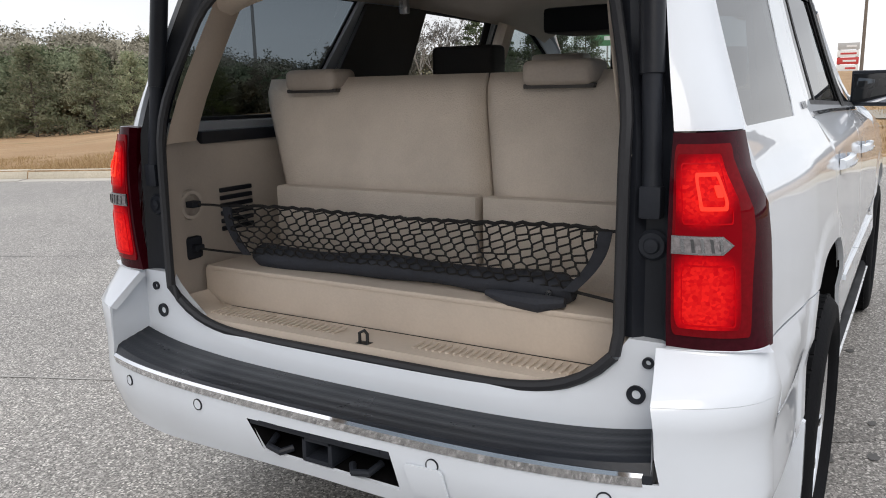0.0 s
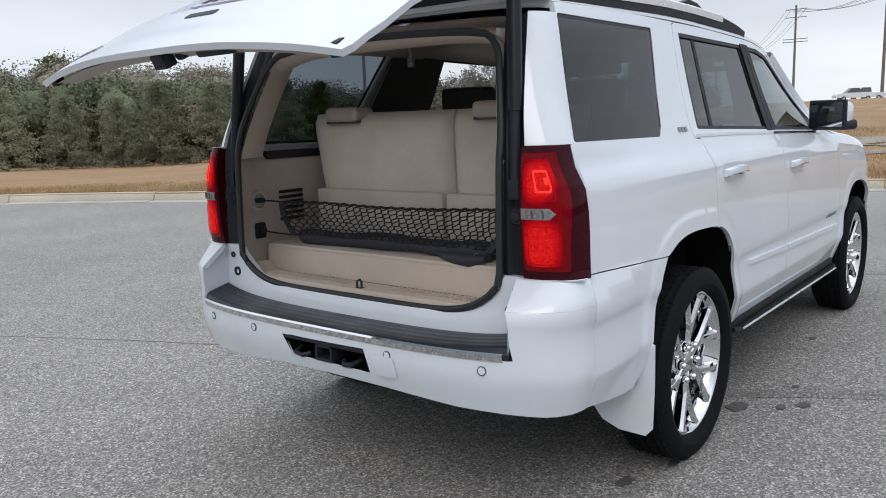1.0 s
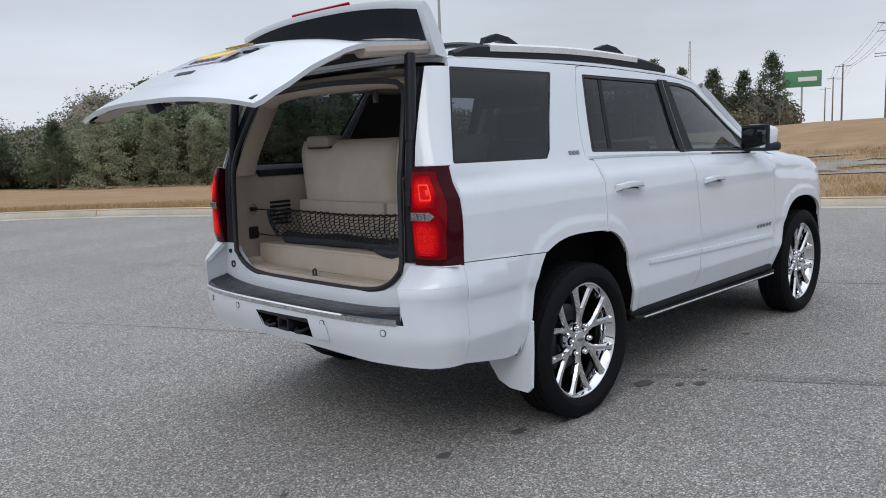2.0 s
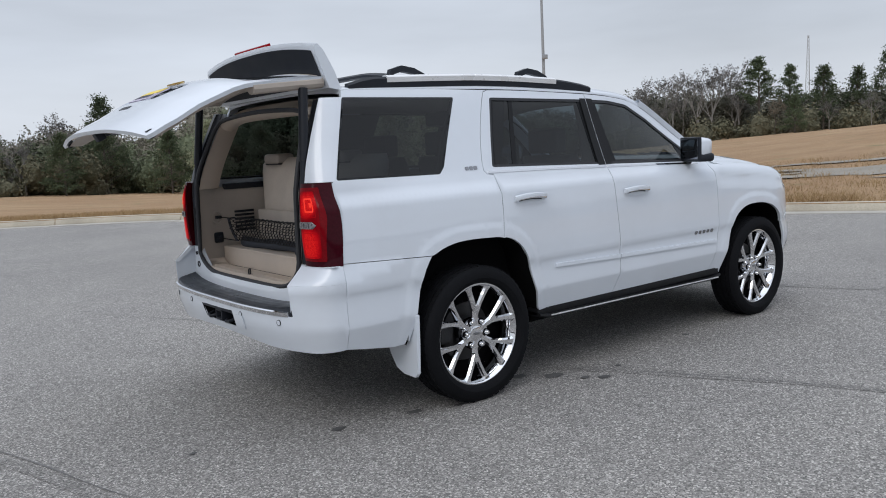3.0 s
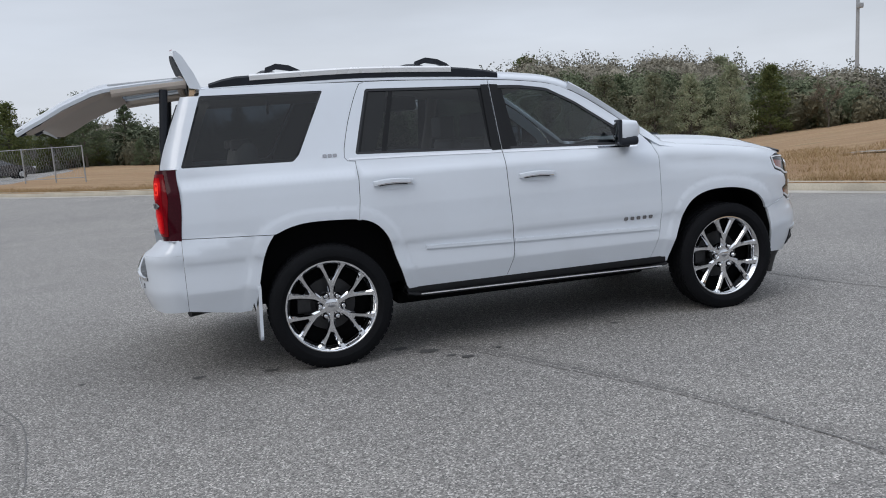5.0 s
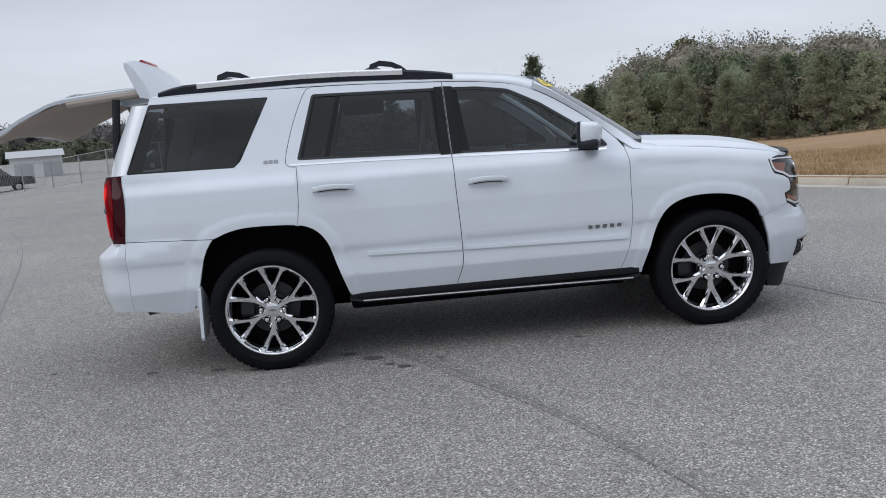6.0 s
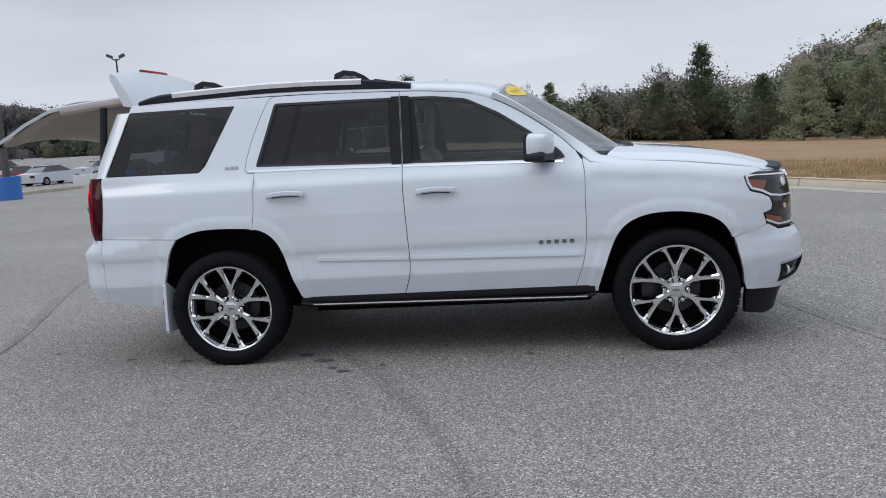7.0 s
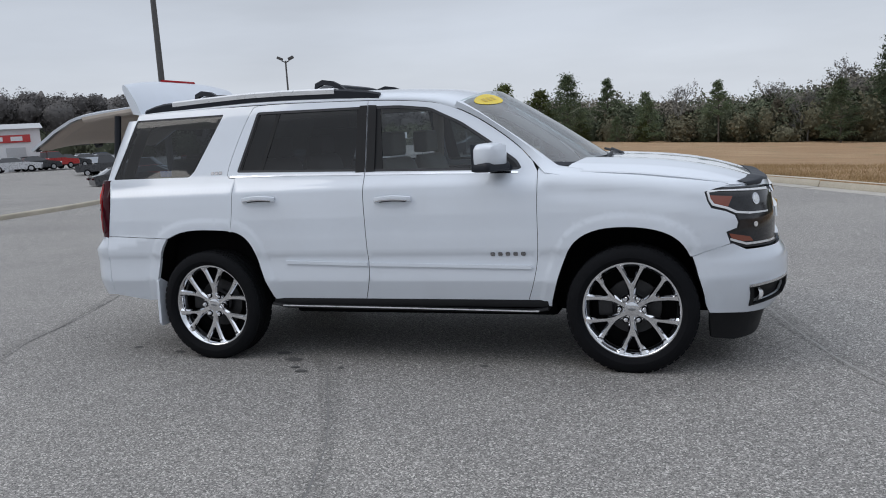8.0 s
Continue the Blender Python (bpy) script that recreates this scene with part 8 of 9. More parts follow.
def crown_wood(label, mat, n, az0, az1, d0, d1, r0, r1, high, seed, leaves=1200, leaf=0.14, top_share=0.45):
    """A wood as overlapping lumpy crowns, each clad in leaves that lie along its surface."""
    r_ = np.random.RandomState(seed)
    bm = bmesh.new()
    bmesh.ops.create_icosphere(bm, subdivisions=2, radius=1.0)
    ball = np.array([v.co[:] for v in bm.verts])
    faces = np.array([[v.index for v in f.verts] for f in bm.faces])
    bm.free()
    V, F, count = [], [], 0
    for k in range(n):
        az, d = r_.uniform(az0, az1), r_.uniform(d0, d1)
        x, y = at_bearing(az, d)
        g = gz(x, y)
        top = 1.45 + d * math.tan(radians(float(SKYLINE(az)))) * high * r_.uniform(0.86, 1.04)
        R = r_.uniform(r0, r1)
        Rz = R * r_.uniform(0.85, 1.5)
        z = top - Rz if r_.rand() < top_share else r_.uniform(g + 0.3 * Rz, max(g + 0.4 * Rz, top - Rz))
        lump = np.array([1 + 0.40 * noise.noise((a * 1.3 + k, b * 1.3, c * 1.3)) + 0.34 * noise.noise((a * 3.4, b * 3.4 + k, c * 3.4)) for a, b, c in ball])
        P = ball * lump[:, None]
        mid, ext = np.array([x, y, z]), np.array([R, R, Rz])
        V.append(mid + P * ext * 0.74)
        F.append(np.hstack([faces, faces[:, 2:]]) + count)
        count += len(P)
        q = r_.randint(0, len(faces), leaves)
        w = r_.dirichlet((1, 1, 1), leaves)[:, :, None]
        spot = (P[faces[q]] * w).sum(1)
        nrm = (ball[faces[q]] * w).sum(1) + r_.normal(0, 0.45, (leaves, 3))
        nrm /= np.linalg.norm(nrm, axis=1)[:, None]
        e = np.cross(nrm, r_.normal(size=(leaves, 3)))
        e /= np.linalg.norm(e, axis=1)[:, None]
        f = np.cross(nrm, e)
        c = mid + spot * ext * r_.uniform(0.74, 1.16, (leaves, 1)) + r_.normal(0, 0.10, (leaves, 3))
        s_ = leaf * r_.uniform(0.6, 1.6, (leaves, 1))
        V.append(np.stack([c - e * s_, c + f * s_ * 0.6, c + e * s_, c - f * s_ * 0.6], 1).reshape(-1, 3))
        F.append(np.arange(4 * leaves).reshape(-1, 4) + count)
        count += 4 * leaves
    V, F = np.concatenate(V), np.concatenate(F)
    tri = F[:, 2] == F[:, 3]
    total = np.where(tri, 3, 4)
    loops = F.ravel()[~np.stack([np.zeros(len(F), bool)] * 3 + [tri], 1).ravel()]
    me = bpy.data.meshes.new("woodland")
    me.vertices.add(len(V))
    me.vertices.foreach_set("co", V.ravel())
    me.loops.add(len(loops))
    me.loops.foreach_set("vertex_index", loops)
    me.polygons.add(len(F))
    me.polygons.foreach_set("loop_start", np.concatenate([[0], np.cumsum(total)[:-1]]))
    me.polygons.foreach_set("loop_total", total)
    me.polygons.foreach_set("use_smooth", [True] * len(F))
    me.materials.append(mat)
    me.update(calc_edges=True)
    me.validate()
    return tagged(new("woodland", me), label, "woodland", kind="stuff")


crown_wood("grey-brown winter crowns of the wood", make_crown("winter_crowns", (0.205, 0.19, 0.155), (0.30, 0.275, 0.225)), 85, 76, 104, 84, 98, 1.3, 2.6, 0.97, 51)
# lighter copy of the winter crowns, with haze put into the colour
crown_wood("grey-brown winter crowns on the rise, lightened for haze", make_crown("hazed_winter_crowns", (0.27, 0.25, 0.20), (0.38, 0.355, 0.285)), 115, 44, 77, 84, 98, 1.3, 2.8, 0.97, 57, 1500, 0.12)
crown_wood("dull green pine crowns of the wood", make_crown("pine_crowns", (0.10, 0.122, 0.078), (0.185, 0.20, 0.13)), 65, 76, 104, 79, 92, 1.2, 2.4, 0.80, 52)
# lighter copy of the pine crowns, with haze put into the colour
crown_wood("green pine crowns on the rise, lightened for haze", make_crown("hazed_pine_crowns", (0.13, 0.165, 0.10), (0.235, 0.26, 0.165)), 75, 44, 77, 79, 90, 1.2, 2.6, 0.74, 58, 1300, 0.12)
crown_wood("olive brush crowns under the wood", make_crown("brush_crowns", (0.125, 0.130, 0.085), (0.22, 0.20, 0.135)), 110, 22, 104, 76, 84, 0.8, 1.5, 0.34, 53, 420, 0.15)
crown_wood("grey-green crowns of the wood beyond the bank", make_crown("bank_crowns", (0.105, 0.115, 0.085), (0.185, 0.170, 0.135)), 110, 22, 46, 86, 100, 1.2, 2.2, 0.86, 54)
crown_wood("hazy grey crowns on the far hill", HAZE_WOOD, 420, 99, 150, 196, 236, 2.2, 4.2, 0.98, 55, 620, 0.22, 0.5)
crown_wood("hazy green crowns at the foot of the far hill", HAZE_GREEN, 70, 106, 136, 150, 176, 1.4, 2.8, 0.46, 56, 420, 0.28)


def hillside(label, az0, az1, d0, d1, high, mat, seed):
    """Rising ground behind a wood, with an uneven crest; it closes gaps to the sky."""
    vs, fs = [], []
    na, nd = int((az1 - az0) * 8), 9
    for i in range(na + 1):
        az = az0 + (az1 - az0) * i / na
        fade = min(1, i / 6, (na - i) / 6)
        crest = (d1 * math.tan(radians(float(SKYLINE(az)))) + 1.45) * high * fade
        crest *= 1 + 0.14 * noise.noise((az * 0.8, seed, 0)) + 0.10 * noise.noise((az * 3.1, seed, 4))
        for j in range(nd + 1):
            t = j / nd
            x, y = at_bearing(az, d0 + (d1 - d0) * t)
            g = gz(x, y)
            vs.append((x, y, g - 0.3 + max(0, crest - g) * t ** 0.8))
        x, y = at_bearing(az, d1 + 30)
        vs.append((x, y, -1.0))
    n = nd + 2
    for i in range(na):
        for j in range(n - 1):
            k = i * n + j
            fs.append((k, k + 1, k + n + 1, k + n))
    return tagged(mesh_ob("hillside", vs, fs, mat, None, smooth=True), label, "hillside", kind="structure")


# backing added behind the near wood so no sky shows between leaves
hillside("grey-brown rise added behind the wood to close sky gaps", 22, 104, 100, 116, 0.82, simple("wood_backing", (0.135, 0.13, 0.10), 0.95, var=0.45, scale=0.35, fine=3.0, bump_amt=0.5), 3)
hillside("distant hazy grey hillside under the wood", 98, 152, 200, 240, 0.95, HAZE_WOOD, 8)


def grass_blades(n, seed):
    """Dry blades on the bank beside the kerb."""
    r_ = np.random.RandomState(seed)
    i = r_.randint(len(dense) * 3 // 10, len(dense) - 5, n)
    off = 0.24 + 13.0 * r_.uniform(0, 1, n) ** 1.7
    p = dense[i] + dn[i] * off[:, None] + dt[i] * r_.uniform(-0.2, 0.2, (n, 1))
    z = grass_height(p[:, 0], p[:, 1]) - 0.03
    a = r_.uniform(0, 2 * math.pi, n)
    h = r_.uniform(0.06, 0.15, n) * (0.7 + 0.6 * (np.sin(p[:, 0] * 2.1) * np.sin(p[:, 1] * 1.7) > 0.2))
    w = 0.010
    side = np.stack([np.cos(a) * w, np.sin(a) * w, np.zeros(n)], -1)
    lean = np.stack([r_.normal(0, 0.5, n) * h, r_.normal(0, 0.5, n) * h, h], -1)
    base = np.stack([p[:, 0], p[:, 1], z], -1)
    V = np.stack([base - side, base + side, base + lean], 1).reshape(-1, 3)
    F = np.arange(3 * n)
    me = bpy.data.meshes.new("dry_grass")
    me.vertices.add(3 * n)
    me.vertices.foreach_set("co", V.ravel())
    me.loops.add(3 * n)
    me.loops.foreach_set("vertex_index", F)
    me.polygons.add(n)
    me.polygons.foreach_set("loop_start", np.arange(0, 3 * n, 3))
    me.polygons.foreach_set("loop_total", np.full(n, 3))
    me.materials.append(STRAW)
    me.update(calc_edges=True)
    me.validate()
    return tagged(new("dry_grass", me), "tan dormant grass blades on the bank", "grass", kind="stuff")


STRAW = make_leaf("straw", (0.336, 0.218, 0.109), (0.605, 0.445, 0.252))
grass_blades(120000, 8)


# ---- far things: poles, fence, parked cars, buildings ----
GALV = simple("galvanised_steel", (0.36, 0.37, 0.38), 0.5, 0.5, var=0.15)
POLE_DARK = simple("dark_bronze_pole", (0.085, 0.083, 0.082), 0.55, 0.2, var=0.2)
POLE_WOOD = simple("weathered_pole_wood", (0.16, 0.135, 0.115), 0.9, var=0.25, bump_amt=0.4)
WHITE_STEEL = simple("white_sheet_metal", (0.70, 0.71, 0.72), 0.5, var=0.06)
ROOF_GREY = simple("grey_roof_sheet", (0.42, 0.43, 0.44), 0.5, var=0.1)
SIGN_RED = simple("red_sign_paint", (0.50, 0.05, 0.05), 0.5)
SIGN_GREEN = simple("green_board_paint", (0.08, 0.24, 0.12), 0.5)
SIGN_WHITE = simple("white_board_paint", (0.72, 0.73, 0.74), 0.5)
BARRIER = make_concrete("white_barrier", (0.74, 0.74, 0.74))
BLUE = simple("blue_plastic", (0.04, 0.16, 0.50), 0.45, var=0.1)


def lot_z(x, y):
    return float(lot_height(np.array([x]), np.array([y]))[0])


def post(bm, x, y, z0, z1, r0, r1, n=10):
    add_tube(bm, [(x, y, z0), (x, y, (z0 + z1) / 2), (x, y, z1)], r0, n, rads=[r0, (r0 + r1) / 2, r1])


def place(ob, parent):
    ob.matrix_parent_inverse = parent.matrix_world.inverted()
    return ob


def lamp_pole(x, y, top, r, heads, label, mat, base_z=0.0, turn=0.0, concrete=True, tilt=24, half=0.20):
    """A steel pole on a foot, with flat lamp heads at its top."""
    t = root("street_lamp", (x, y, base_z), label, "street lamp", "lamp poles")
    bm = bmesh.new()
    post(bm, x, y, base_z, top, r, r * 0.62, 12)
    place(part("pole", bm, mat, t), t)
    if concrete:
        bm = bmesh.new()
        post(bm, x, y, base_z - 0.3, base_z + 0.78, 0.40, 0.40, 20)
        place(part("foot", bm, BLUE, t, "blue painted concrete foot"), t)
    for dx in heads:
        m_ = Matrix.Translation((x, y, top)) @ Matrix.Rotation(radians(turn), 4, "Z")
        bm = bmesh.new()
        add_tube(bm, [m_ @ Vector((0, 0, -0.12)), m_ @ Vector((dx * 0.6, 0, 0.0))], 0.04, 6)
        place(part("arm", bm, mat, t), t)
        bm = bmesh.new()
        add_box(bm, (dx - half, -0.20, -0.09), (dx + half, 0.20, 0.09), 0.04, m_ @ Matrix.Rotation(radians(-tilt if dx > 0 else tilt), 4, "Y"))
        place(part("lamp_head", bm, mat, t, "flat lamp head"), t)
    return t


lamp_pole(-24.8, 45.3, 7.3, 0.09, (-0.42, 0.42), "slim dark lot lamp with two flat heads", POLE_DARK, lot_z(-24.8, 45.3), 20)
lamp_pole(*[(1.2 - 80 * math.cos(radians(65.5))), -6.1 + 80 * math.sin(radians(65.5))], 5.7, 0.09, (-0.62, 0.62), "slim dark lot lamp with two flat heads", POLE_DARK, lot_z(-32, 66.7), 15, tilt=0, half=0.55)
lamp_pole(-15.6, 19.3, 11.5, 0.13, (-0.9, 0.9), "tall dark lot lamp with a blue painted foot", POLE_DARK, lot_z(-15.6, 19.3), 10)
mast = lamp_pole(131.8, 126.7, 40.0, 0.42, (), "very tall thin light mast", GALV, gz(131.8, 126.7) - 0.2, 0, False)

bm = bmesh.new()
add_box(bm, (131.0, 125.6, 19.9), (132.2, 126.4, 20.9), 0.1)
place(part("housing", bm, GALV, mast, "small grey box high on the mast"), mast)


def utility_pole(x, y, z0, z1, arms, r=0.16):
    t = root("utility_pole", (x, y, z0), "weathered wooden utility pole with crossarms", "utility pole", "utility poles")
    bm = bmesh.new()
    post(bm, x, y, z0 - 0.3, z1, r, r * 0.65)
    place(part("pole", bm, POLE_WOOD, t), t)
    for dz, w in arms:
        bm = bmesh.new()
        add_box(bm, (-0.06, -w, -0.07), (0.06, w, 0.07), 0.01, Matrix.Translation((x, y, z1 - dz)))
        place(part("crossarm", bm, POLE_WOOD, t), t)
        for q in (-0.92, -0.5, 0.5, 0.92):
            bm = bmesh.new()
            post(bm, x, y + q * w, z1 - dz, z1 - dz + 0.22, 0.05, 0.03, 6)
            place(part("insulator", bm, GALV, t), t)
    return t


# spot is a camera position; bearing and distance are fitted to its view
def from_camera(az, d, spot=(-2.47, -1.17)):
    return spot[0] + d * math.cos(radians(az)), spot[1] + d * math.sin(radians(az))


poles = []
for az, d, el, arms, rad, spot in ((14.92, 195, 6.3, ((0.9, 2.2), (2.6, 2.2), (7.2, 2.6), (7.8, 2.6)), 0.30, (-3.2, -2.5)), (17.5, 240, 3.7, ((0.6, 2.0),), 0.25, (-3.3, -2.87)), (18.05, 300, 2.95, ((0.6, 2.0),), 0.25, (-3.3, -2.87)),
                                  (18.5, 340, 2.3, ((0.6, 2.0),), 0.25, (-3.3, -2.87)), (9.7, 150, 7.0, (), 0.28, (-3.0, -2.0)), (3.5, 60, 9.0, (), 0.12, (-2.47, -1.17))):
    x, y = from_camera(az, d, spot)
    z0 = gz(x, y)
    top = 1.41 + d * math.tan(radians(el))
    utility_pole(x, y, z0, top, arms, rad)
    poles.append((x, y, top))
wires = root("overhead_wire", (poles[0][0], poles[0][1], poles[0][2]), "thin dark overhead wires between the poles", "wire")
for w in (-2.0, -1.0, 1.0, 2.0):
    for a, b in ((poles[0], poles[1]), (poles[1], poles[2]), (poles[0], poles[4])):
        bm = bmesh.new()
        pts = []
        for k in range(13):
            f = k / 12
            pts.append((a[0] + (b[0] - a[0]) * f, a[1] + (b[1] - a[1]) * f + w, a[2] + (b[2] - a[2]) * f - 0.9 - 5.0 * f * (1 - f)))
        add_tube(bm, pts, 0.035, 4)
        place(part("wire", bm, POLE_DARK, wires), wires)


def board_sign(name, az, d, el0, el1, w, label, face_mat, posts, bars, category, spot):
    """A flat sign board turned to the camera, on posts, with plain bars for its writing."""
    x, y = from_camera(az, d, spot)
    z0, lo, hi = gz(x, y) - 0.2, 1.41 + d * math.tan(radians(el0)), 1.41 + d * math.tan(radians(el1))
    t = root(name, (x, y, z0), label, category)
    m_ = pose(x, y, 0, 0, 0, az)
    for q in posts:
        bm = bmesh.new()
        p = m_ @ Vector((0.15, q * w, 0))
        post(bm, p.x, p.y, z0, hi - 0.1, 0.16, 0.14)
        place(part("post", bm, GALV, t), t)
    n = max(1, bars)
    for k in range(n):
        a, b = lo + (hi - lo) * k / n, lo + (hi - lo) * (k + 0.93) / n
        bm = bmesh.new()
        add_box(bm, (-0.10, -w / 2, a), (0.10, w / 2, b), 0.03, m_)
        place(part("board", bm, face_mat[k % len(face_mat)], t), t)
        bm = bmesh.new()
        add_box(bm, (-0.13, -w * 0.38, a + (b - a) * 0.36), (-0.105, w * (0.1 + 0.25 * ((k * 7) % 3) / 2), a + (b - a) * 0.62), 0.0, m_)
        place(part("sign_bar", bm, SIGN_WHITE if face_mat[k % len(face_mat)] is not SIGN_WHITE else SIGN_RED, t, "plain bar"), t)
    return t


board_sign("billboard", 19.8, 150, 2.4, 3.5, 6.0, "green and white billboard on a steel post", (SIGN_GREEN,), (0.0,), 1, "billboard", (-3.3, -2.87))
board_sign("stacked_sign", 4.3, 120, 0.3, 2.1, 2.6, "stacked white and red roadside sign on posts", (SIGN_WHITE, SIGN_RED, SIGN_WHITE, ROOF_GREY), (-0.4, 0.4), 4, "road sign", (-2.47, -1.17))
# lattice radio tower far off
x, y = from_camera(27.05, 300, (-3.0, -4.14))
tw = root("radio_tower", (x, y, 0), "slender grey lattice radio tower far away", "radio tower")
tz0, tz1 = 2.0, 1.5 + 300 * math.tan(radians(5.8))
for k in range(3):
    a = 2 * math.pi * k / 3
    bm = bmesh.new()
    add_tube(bm, [(x + 1.3 * math.cos(a), y + 1.3 * math.sin(a), tz0), (x + 0.25 * math.cos(a), y + 0.25 * math.sin(a), tz1)], 0.08, 5)
    place(part("leg", bm, GALV, tw), tw)
bm = bmesh.new()
for k in range(22):
    f, g_ = k / 22, (k + 1) / 22
    for q in range(3):
        a, b = 2 * math.pi * q / 3, 2 * math.pi * (q + 1) / 3
        r0, r1 = 1.3 - 1.05 * f, 1.3 - 1.05 * g_
        add_tube(bm, [(x + r0 * math.cos(a), y + r0 * math.sin(a), tz0 + (tz1 - tz0) * f), (x + r1 * math.cos(b), y + r1 * math.sin(b), tz0 + (tz1 - tz0) * g_)], 0.05, 4)
place(part("bracing", bm, GALV, tw), tw)

# ---- the far lot ----
def barrier(x, y, turn, mat, label):
    t = root("road_barrier", (x, y, lot_z(x, y) - 0.02), label, "barrier", "barriers in the far lot", turn=turn)
    sec = [(-0.30, 0.0), (-0.30, 0.08), (-0.19, 0.25), (-0.09, 0.75), (-0.07, 0.78), (0.07, 0.78), (0.09, 0.75), (0.19, 0.25), (0.30, 0.08), (0.30, 0.0)]
    bm = bmesh.new()
    rings = [[bm.verts.new((px, a, b)) for a, b in sec] for px in (-1.45, -1.40, 1.40, 1.45)]
    for r0, r1 in zip(rings, rings[1:]):
        for q in range(len(sec)):
            bm.faces.new((r0[q], r0[(q + 1) % len(sec)], r1[(q + 1) % len(sec)], r1[q]))
    bm.faces.new(rings[0])
    bm.faces.new(rings[-1])
    bmesh.ops.recalc_face_normals(bm, faces=bm.faces)
    part("block", bm, mat, t)
    return t


barrier(-26.6, 44.2, 36, BARRIER, "white concrete road barrier beside a lamp foot")
isle = root("island_kerb", (-15, 14, 0), "low pale concrete kerb round a lot island", "kerb", kind="structure")
ip = spline([(-13.6, 8.6), (-14.0, 10.0), (-14.5, 13.4), (-16.2, 19.0), (-17.6, 24.0), (-19.8, 31.0)], 0.5)
for i0 in range(0, len(ip) - 6, 6):
    bm = bmesh.new()
    pts = [(*p, lot_z(*p)) for p in ip[i0:i0 + 7]]
    add_sweep(bm, pts, [(-0.09, -0.03), (-0.09, 0.10), (-0.06, 0.13), (0.06, 0.13), (0.09, 0.10), (0.09, -0.03)], [(1, 0.2, 0)] * len(pts))
    place(part("kerb_stone", bm, KERB, isle), isle)
# chain-link fence: posts and rails
fence = root("fence", (*from_camera(108, 52, (1.2, -6.1)), 0.2), "grey chain-link fence behind the far lot", "fence")
fp = [from_camera(a, d, (1.2, -6.1)) for a, d in zip(np.linspace(99, 119, 13), np.linspace(44, 60, 13))]
for x, y in fp:
    bm = bmesh.new()
    post(bm, x, y, lot_z(x, y) - 0.1, lot_z(x, y) + 1.75, 0.035, 0.035, 6)
    place(part("post", bm, GALV, fence), fence)
for a, b in zip(fp, fp[1:]):
    for z in (0.15, 1.70):
        bm = bmesh.new()
        add_tube(bm, [(*a, z + lot_z(*a)), (*b, z + lot_z(*b))], 0.02, 5)
        place(part("rail", bm, GALV, fence), fence)
bm = bmesh.new()
for a, b in zip(fp, fp[1:]):
    a, b = Vector((*a, 0.15 + lot_z(*a))), Vector((*b, 0.15 + lot_z(*b)))
    n = 12
    for k in range(n):
        f = k / n
        p, q = a.lerp(b, f), a.lerp(b, min(1, f + 0.30))
        add_tube(bm, [p, q + Vector((0, 0, 1.55))], 0.004, 3, caps=False)
        add_tube(bm, [p + Vector((0, 0, 1.55)), q], 0.004, 3, caps=False)
place(part("mesh", bm, GALV, fence), fence)


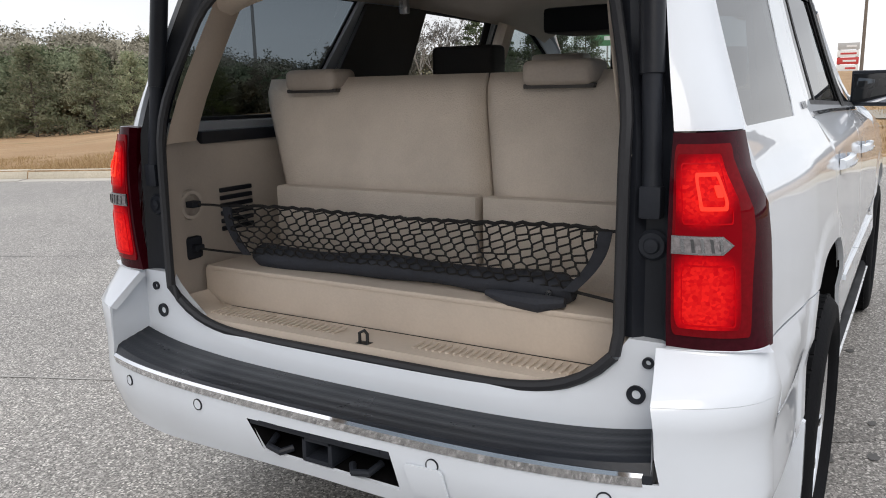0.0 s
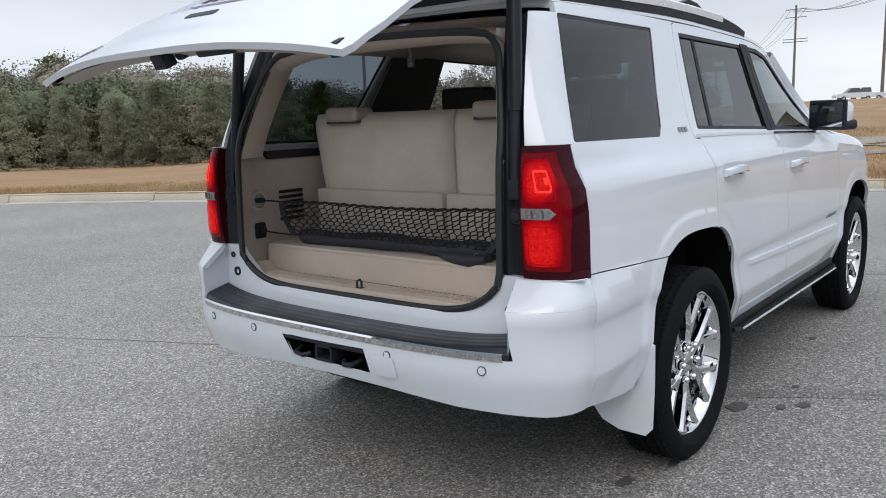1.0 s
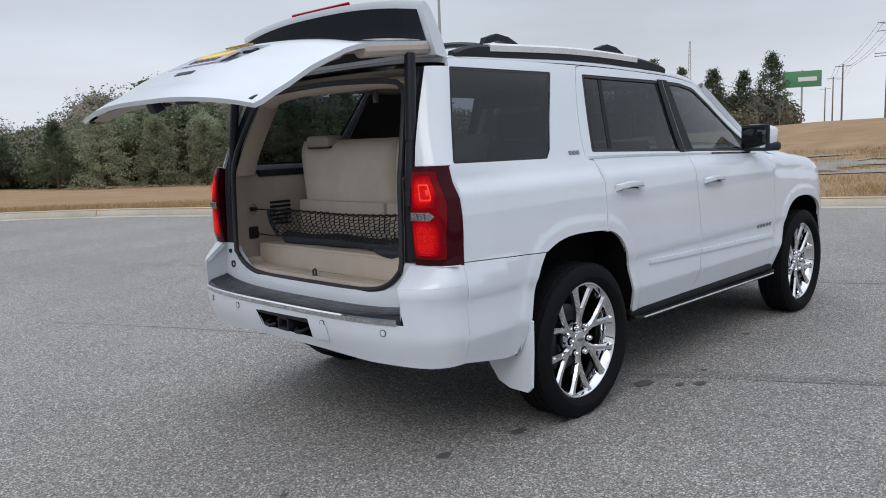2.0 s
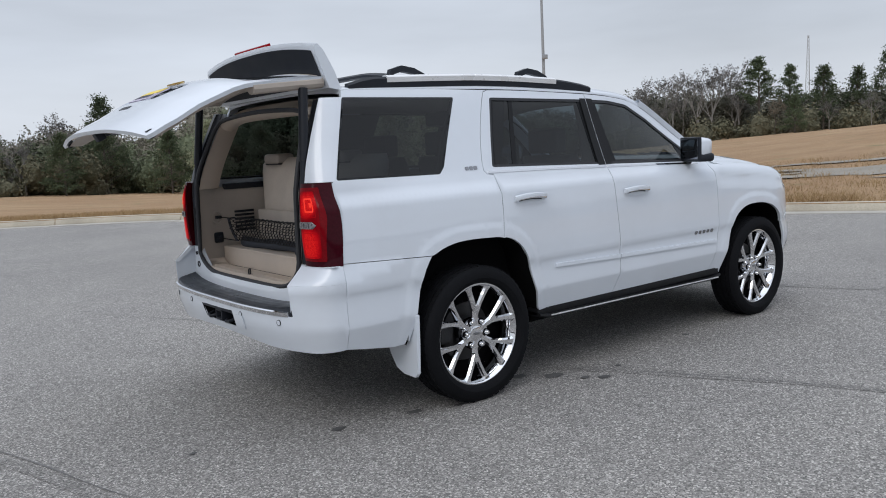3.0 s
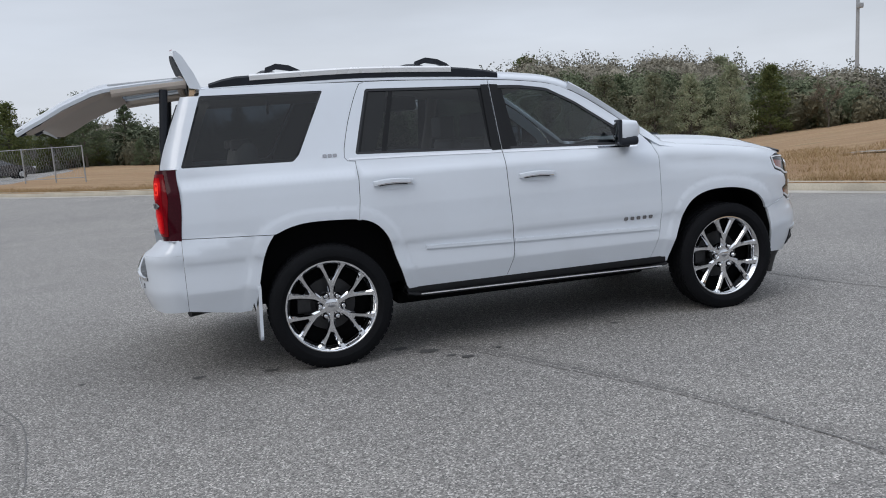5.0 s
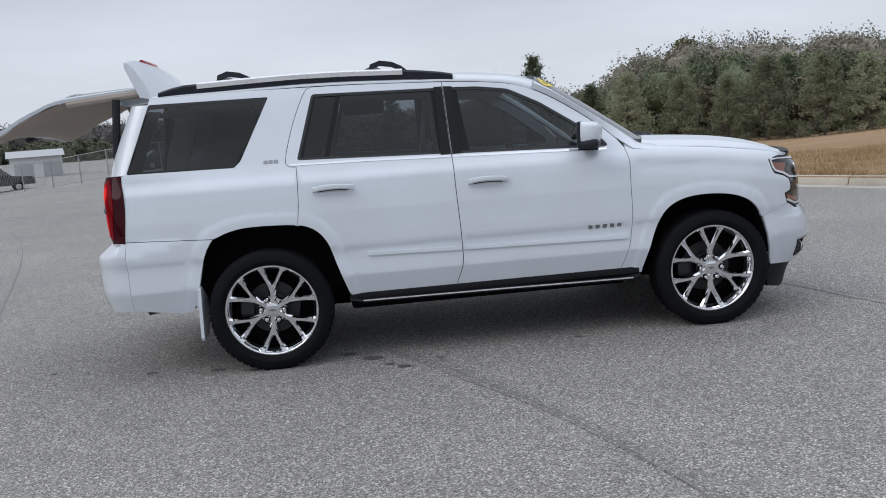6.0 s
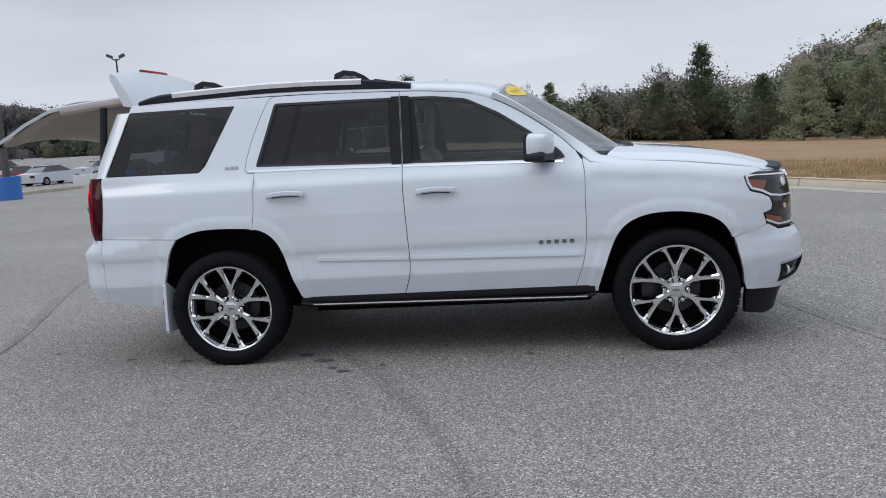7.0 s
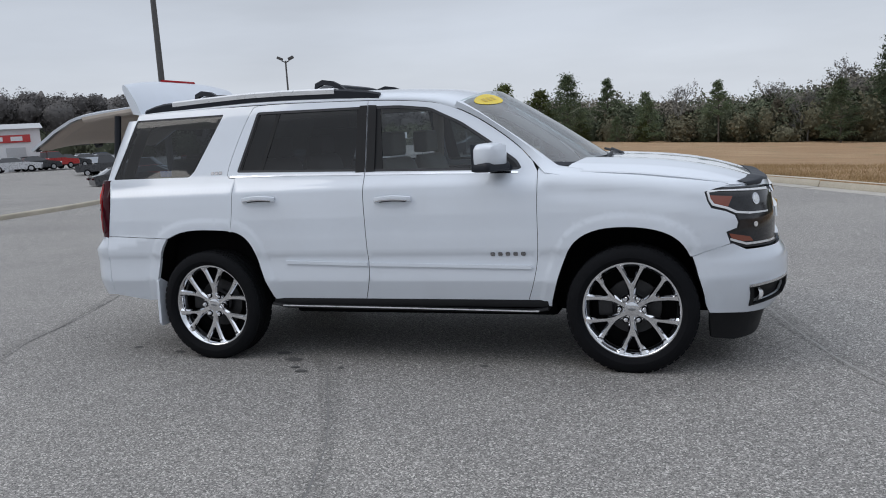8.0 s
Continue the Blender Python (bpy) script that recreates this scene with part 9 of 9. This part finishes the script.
def parked_car(az, d, turn, paint, label, truck=False, spot=(1.2, -6.1), far=False):
    """A parked car in outline: body with glass house, wheels, bumpers."""
    x, y = from_camera(az, d, spot)
    t = root("parked_car", (x, y, (gz(x, y) if far else lot_z(x, y)) - 0.02), label, "car", "cars in the far lot", turn=turn)
    L, W = (5.4, 1.9) if truck else (4.7, 1.82)
    if truck:
        prof = [(-2.7, 0.55), (-2.72, 1.05), (-0.75, 1.08), (-0.70, 1.15), (1.20, 1.15), (1.35, 1.08), (2.55, 0.98), (2.70, 0.75), (2.68, 0.45), (-2.6, 0.42)]
        house = [(-0.70, 1.15), (-0.58, 1.78), (0.55, 1.80), (1.25, 1.15)]
    else:
        prof = [(-2.3, 0.50), (-2.35, 0.90), (-1.9, 0.98), (1.0, 0.98), (2.1, 0.83), (2.33, 0.62), (2.30, 0.30), (-2.25, 0.28)]
        house = [(-1.75, 0.98), (-1.05, 1.40), (0.10, 1.43), (1.05, 0.98)]
    for nm, pr, w0, mt, lb in (("body", prof, W / 2, paint, ""), ("cabin_glass", house, W / 2 - 0.09, DARK_LENS, "dark glass")):
        bm = bmesh.new()
        taper = 0.0 if nm == "body" else 0.13
        zmin, zmax = min(p[1] for p in pr), max(p[1] for p in pr)
        rings = []
        for sg in (-1, 1):
            for inset, sc in ((0.0, 0.97), (0.06, 1.0)) if sg < 0 else ((0.06, 1.0), (0.0, 0.97)):
                rings.append([bm.verts.new((px * sc, sg * (w0 - taper * (pz - zmin) / (zmax - zmin) - inset), pz)) for px, pz in pr])
        for r0, r1 in zip(rings, rings[1:]):
            for q in range(len(pr)):
                bm.faces.new((r0[q], r0[(q + 1) % len(pr)], r1[(q + 1) % len(pr)], r1[q]))
        bm.faces.new(rings[0])
        bm.faces.new(rings[-1])
        bmesh.ops.recalc_face_normals(bm, faces=bm.faces)
        part(nm, bm, mt, t, lb)
    bm = bmesh.new()
    top = max(p[1] for p in house)
    add_box(bm, (house[1][0] - 0.02, -W / 2 + 0.23, top - 0.02), (house[2][0] + 0.02, W / 2 - 0.23, top + 0.03), 0.02)
    part("roof", bm, paint, t)
    for wx in (-L * 0.30, L * 0.30):
        for sg in (-1, 1):
            bm = bmesh.new()
            add_lathe(bm, [(0.0, -0.1), (0.20, -0.1), (0.33, -0.09), (0.33, 0.09), (0.0, 0.1)], 18, pose(wx, sg * (W / 2 - 0.09), 0.33))
            bmesh.ops.recalc_face_normals(bm, faces=bm.faces)
            wh = part("wheel", bm, RUBBER, t)
            bm = bmesh.new()
            add_lathe(bm, [(0.0, -0.012), (0.19, -0.01), (0.20, 0.0)], 14, pose(wx, sg * (W / 2 + 0.005), 0.33, 0, 0, 0 if sg < 0 else 180))
            part("rim", bm, SATIN, wh, "grey rim")
    for sx in (-1, 1):
        xe = max(p[0] for p in prof) if sx > 0 else min(p[0] for p in prof)
        for sg in (-1, 1):
            bm = bmesh.new()
            add_box(bm, (xe - 0.10, sg * 0.66 - 0.18, 0.66), (xe + 0.02, sg * 0.66 + 0.18, 0.80), 0.03)
            part("headlight" if sx > 0 else "tail_light", bm, CLEAR_LENS if sx > 0 else LENS_SMOKE, t)
    return t


SILVER = simple("silver_paint", (0.55, 0.56, 0.58), 0.3, 0.4, coat=0.6, var=0.02)
CHARCOAL = simple("charcoal_paint", (0.035, 0.037, 0.042), 0.3, coat=0.7)
RED_PAINT = simple("red_paint", (0.40, 0.03, 0.03), 0.3, coat=0.7)
BLUE_PAINT = simple("navy_paint", (0.03, 0.05, 0.12), 0.3, coat=0.7)
# camera positions from which the parked cars' bearings are taken
CAM_AT_6_5, CAM_AT_7, CAM_AT_7_5, CAM_AT_8 = (1.36, -6.07), (2.06, -6.02), (2.75, -5.92), (3.4, -5.74)
for az, d, turn, col, lab, tr, spot in ((101.6, 62, 25, CHARCOAL, "dark sedan parked in the far lot", False, (-0.77, -5.87)), (116.1, 62, 20, CHARCOAL, "dark sedan parked in the far lot", False, CAM_AT_6_5), (114.2, 63, 25, CHARCOAL, "dark pickup parked in the far lot", True, CAM_AT_6_5),
                                       (118.6, 72, 60, PAINT, "white sedan parked in the far lot", False, CAM_AT_6_5), (122.3, 65, 75, PAINT, "white sedan parked in the far lot", False, CAM_AT_7), (123.9, 69, 60, RED_PAINT, "red sedan parked in the far lot", False, CAM_AT_7), (125.0, 73, 40, RED_PAINT, "red pickup parked in the far lot", True, CAM_AT_7),
                                       (129.5, 60, 55, CHARCOAL, "dark grey hatchback parked in the far lot", False, CAM_AT_7_5), (127.6, 63, 30, RED_PAINT, "maroon sedan parked in the far lot", False, CAM_AT_7_5), (128.3, 72, 25, PAINT, "white pickup parked in the far lot", True, CAM_AT_7_5), (130.6, 78, 20, CHARCOAL, "dark pickup parked in the far lot", True, CAM_AT_7_5),
                                       (136.5, 88, 40, SILVER, "silver sedan parked in the far lot", False, CAM_AT_8), (135.4, 90, 70, CHARCOAL, "dark sedan parked in the far lot", False, CAM_AT_8), (134.5, 92, 75, RED_PAINT, "maroon pickup parked in the far lot", True, CAM_AT_8), (133.5, 96, 75, CHARCOAL, "dark sedan parked in the far lot", False, CAM_AT_8),
                                       (132.3, 100, 60, PAINT, "white sedan parked in the far lot", False, CAM_AT_8), (131.3, 104, 70, BLUE_PAINT, "navy sedan parked in the far lot", False, CAM_AT_8)):
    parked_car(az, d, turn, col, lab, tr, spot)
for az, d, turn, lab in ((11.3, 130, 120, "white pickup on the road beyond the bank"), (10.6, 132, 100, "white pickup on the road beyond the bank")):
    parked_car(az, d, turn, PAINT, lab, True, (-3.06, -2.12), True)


def metal_building(az, d, w, depth, h, label, sign, spot=(1.2, -6.1)):
    x, y = from_camera(az, d, spot)
    z0 = lot_z(x, y)
    t = root("metal_building", (x, y, z0), label, "building", turn=az)
    bm = bmesh.new()
    add_box(bm, (0, -w / 2, -0.2), (depth, w / 2, h))
    part("wall", bm, WHITE_STEEL, t)
    n = int(w / 1.2)
    for k in range(n):
        bm = bmesh.new()
        yy = -w / 2 + (k + 0.5) * w / n
        add_box(bm, (-0.05, yy - 0.05, 0), (-0.004, yy + 0.05, h), 0.0)
        part("rib", bm, WHITE_STEEL, t)
    bm = bmesh.new()
    vs = [bm.verts.new(p) for p in ((-0.5, -w / 2 - 0.3, h), (-0.5, w / 2 + 0.3, h), (depth / 2, w / 2 + 0.3, h + 0.7), (depth / 2, -w / 2 - 0.3, h + 0.7), (depth + 0.5, -w / 2 - 0.3, h), (depth + 0.5, w / 2 + 0.3, h))]
    bm.faces.new((vs[0], vs[3], vs[2], vs[1]))
    bm.faces.new((vs[3], vs[4], vs[5], vs[2]))
    bm.faces.new((vs[0], vs[4], vs[3]))
    bm.faces.new((vs[1], vs[2], vs[5]))
    part("roof", bm, ROOF_GREY, t)
    for q in (-0.3, 0.25):
        bm = bmesh.new()
        add_box(bm, (-0.06, q * w - 0.9, 0), (-0.01, q * w + 0.9, min(2.4, h * 0.7)), 0.01)
        part("door", bm, ROOF_GREY, t, "grey roller door")
    if sign:
        bm = bmesh.new()
        add_box(bm, (-0.14, -w * 0.42, h * 0.68), (-0.055, w * 0.42, h * 0.86), 0.02)
        sg_ = part("sign_strip", bm, SIGN_RED, t, "red sign strip")
        for k in range(5):
            bm = bmesh.new()
            add_box(bm, (-0.16, -w * 0.36 + k * w * 0.15, h * 0.72), (-0.142, -w * 0.36 + k * w * 0.15 + w * 0.09, h * 0.82))
            part("sign_bar", bm, SIGN_WHITE, sg_, "plain bar")
    return t


metal_building(137.5, 92, 12, 9, 4.3, "white metal building with a red sign strip", True)
metal_building(111.2, 95, 5, 5, 2.2, "small white metal building beyond the fence", False)
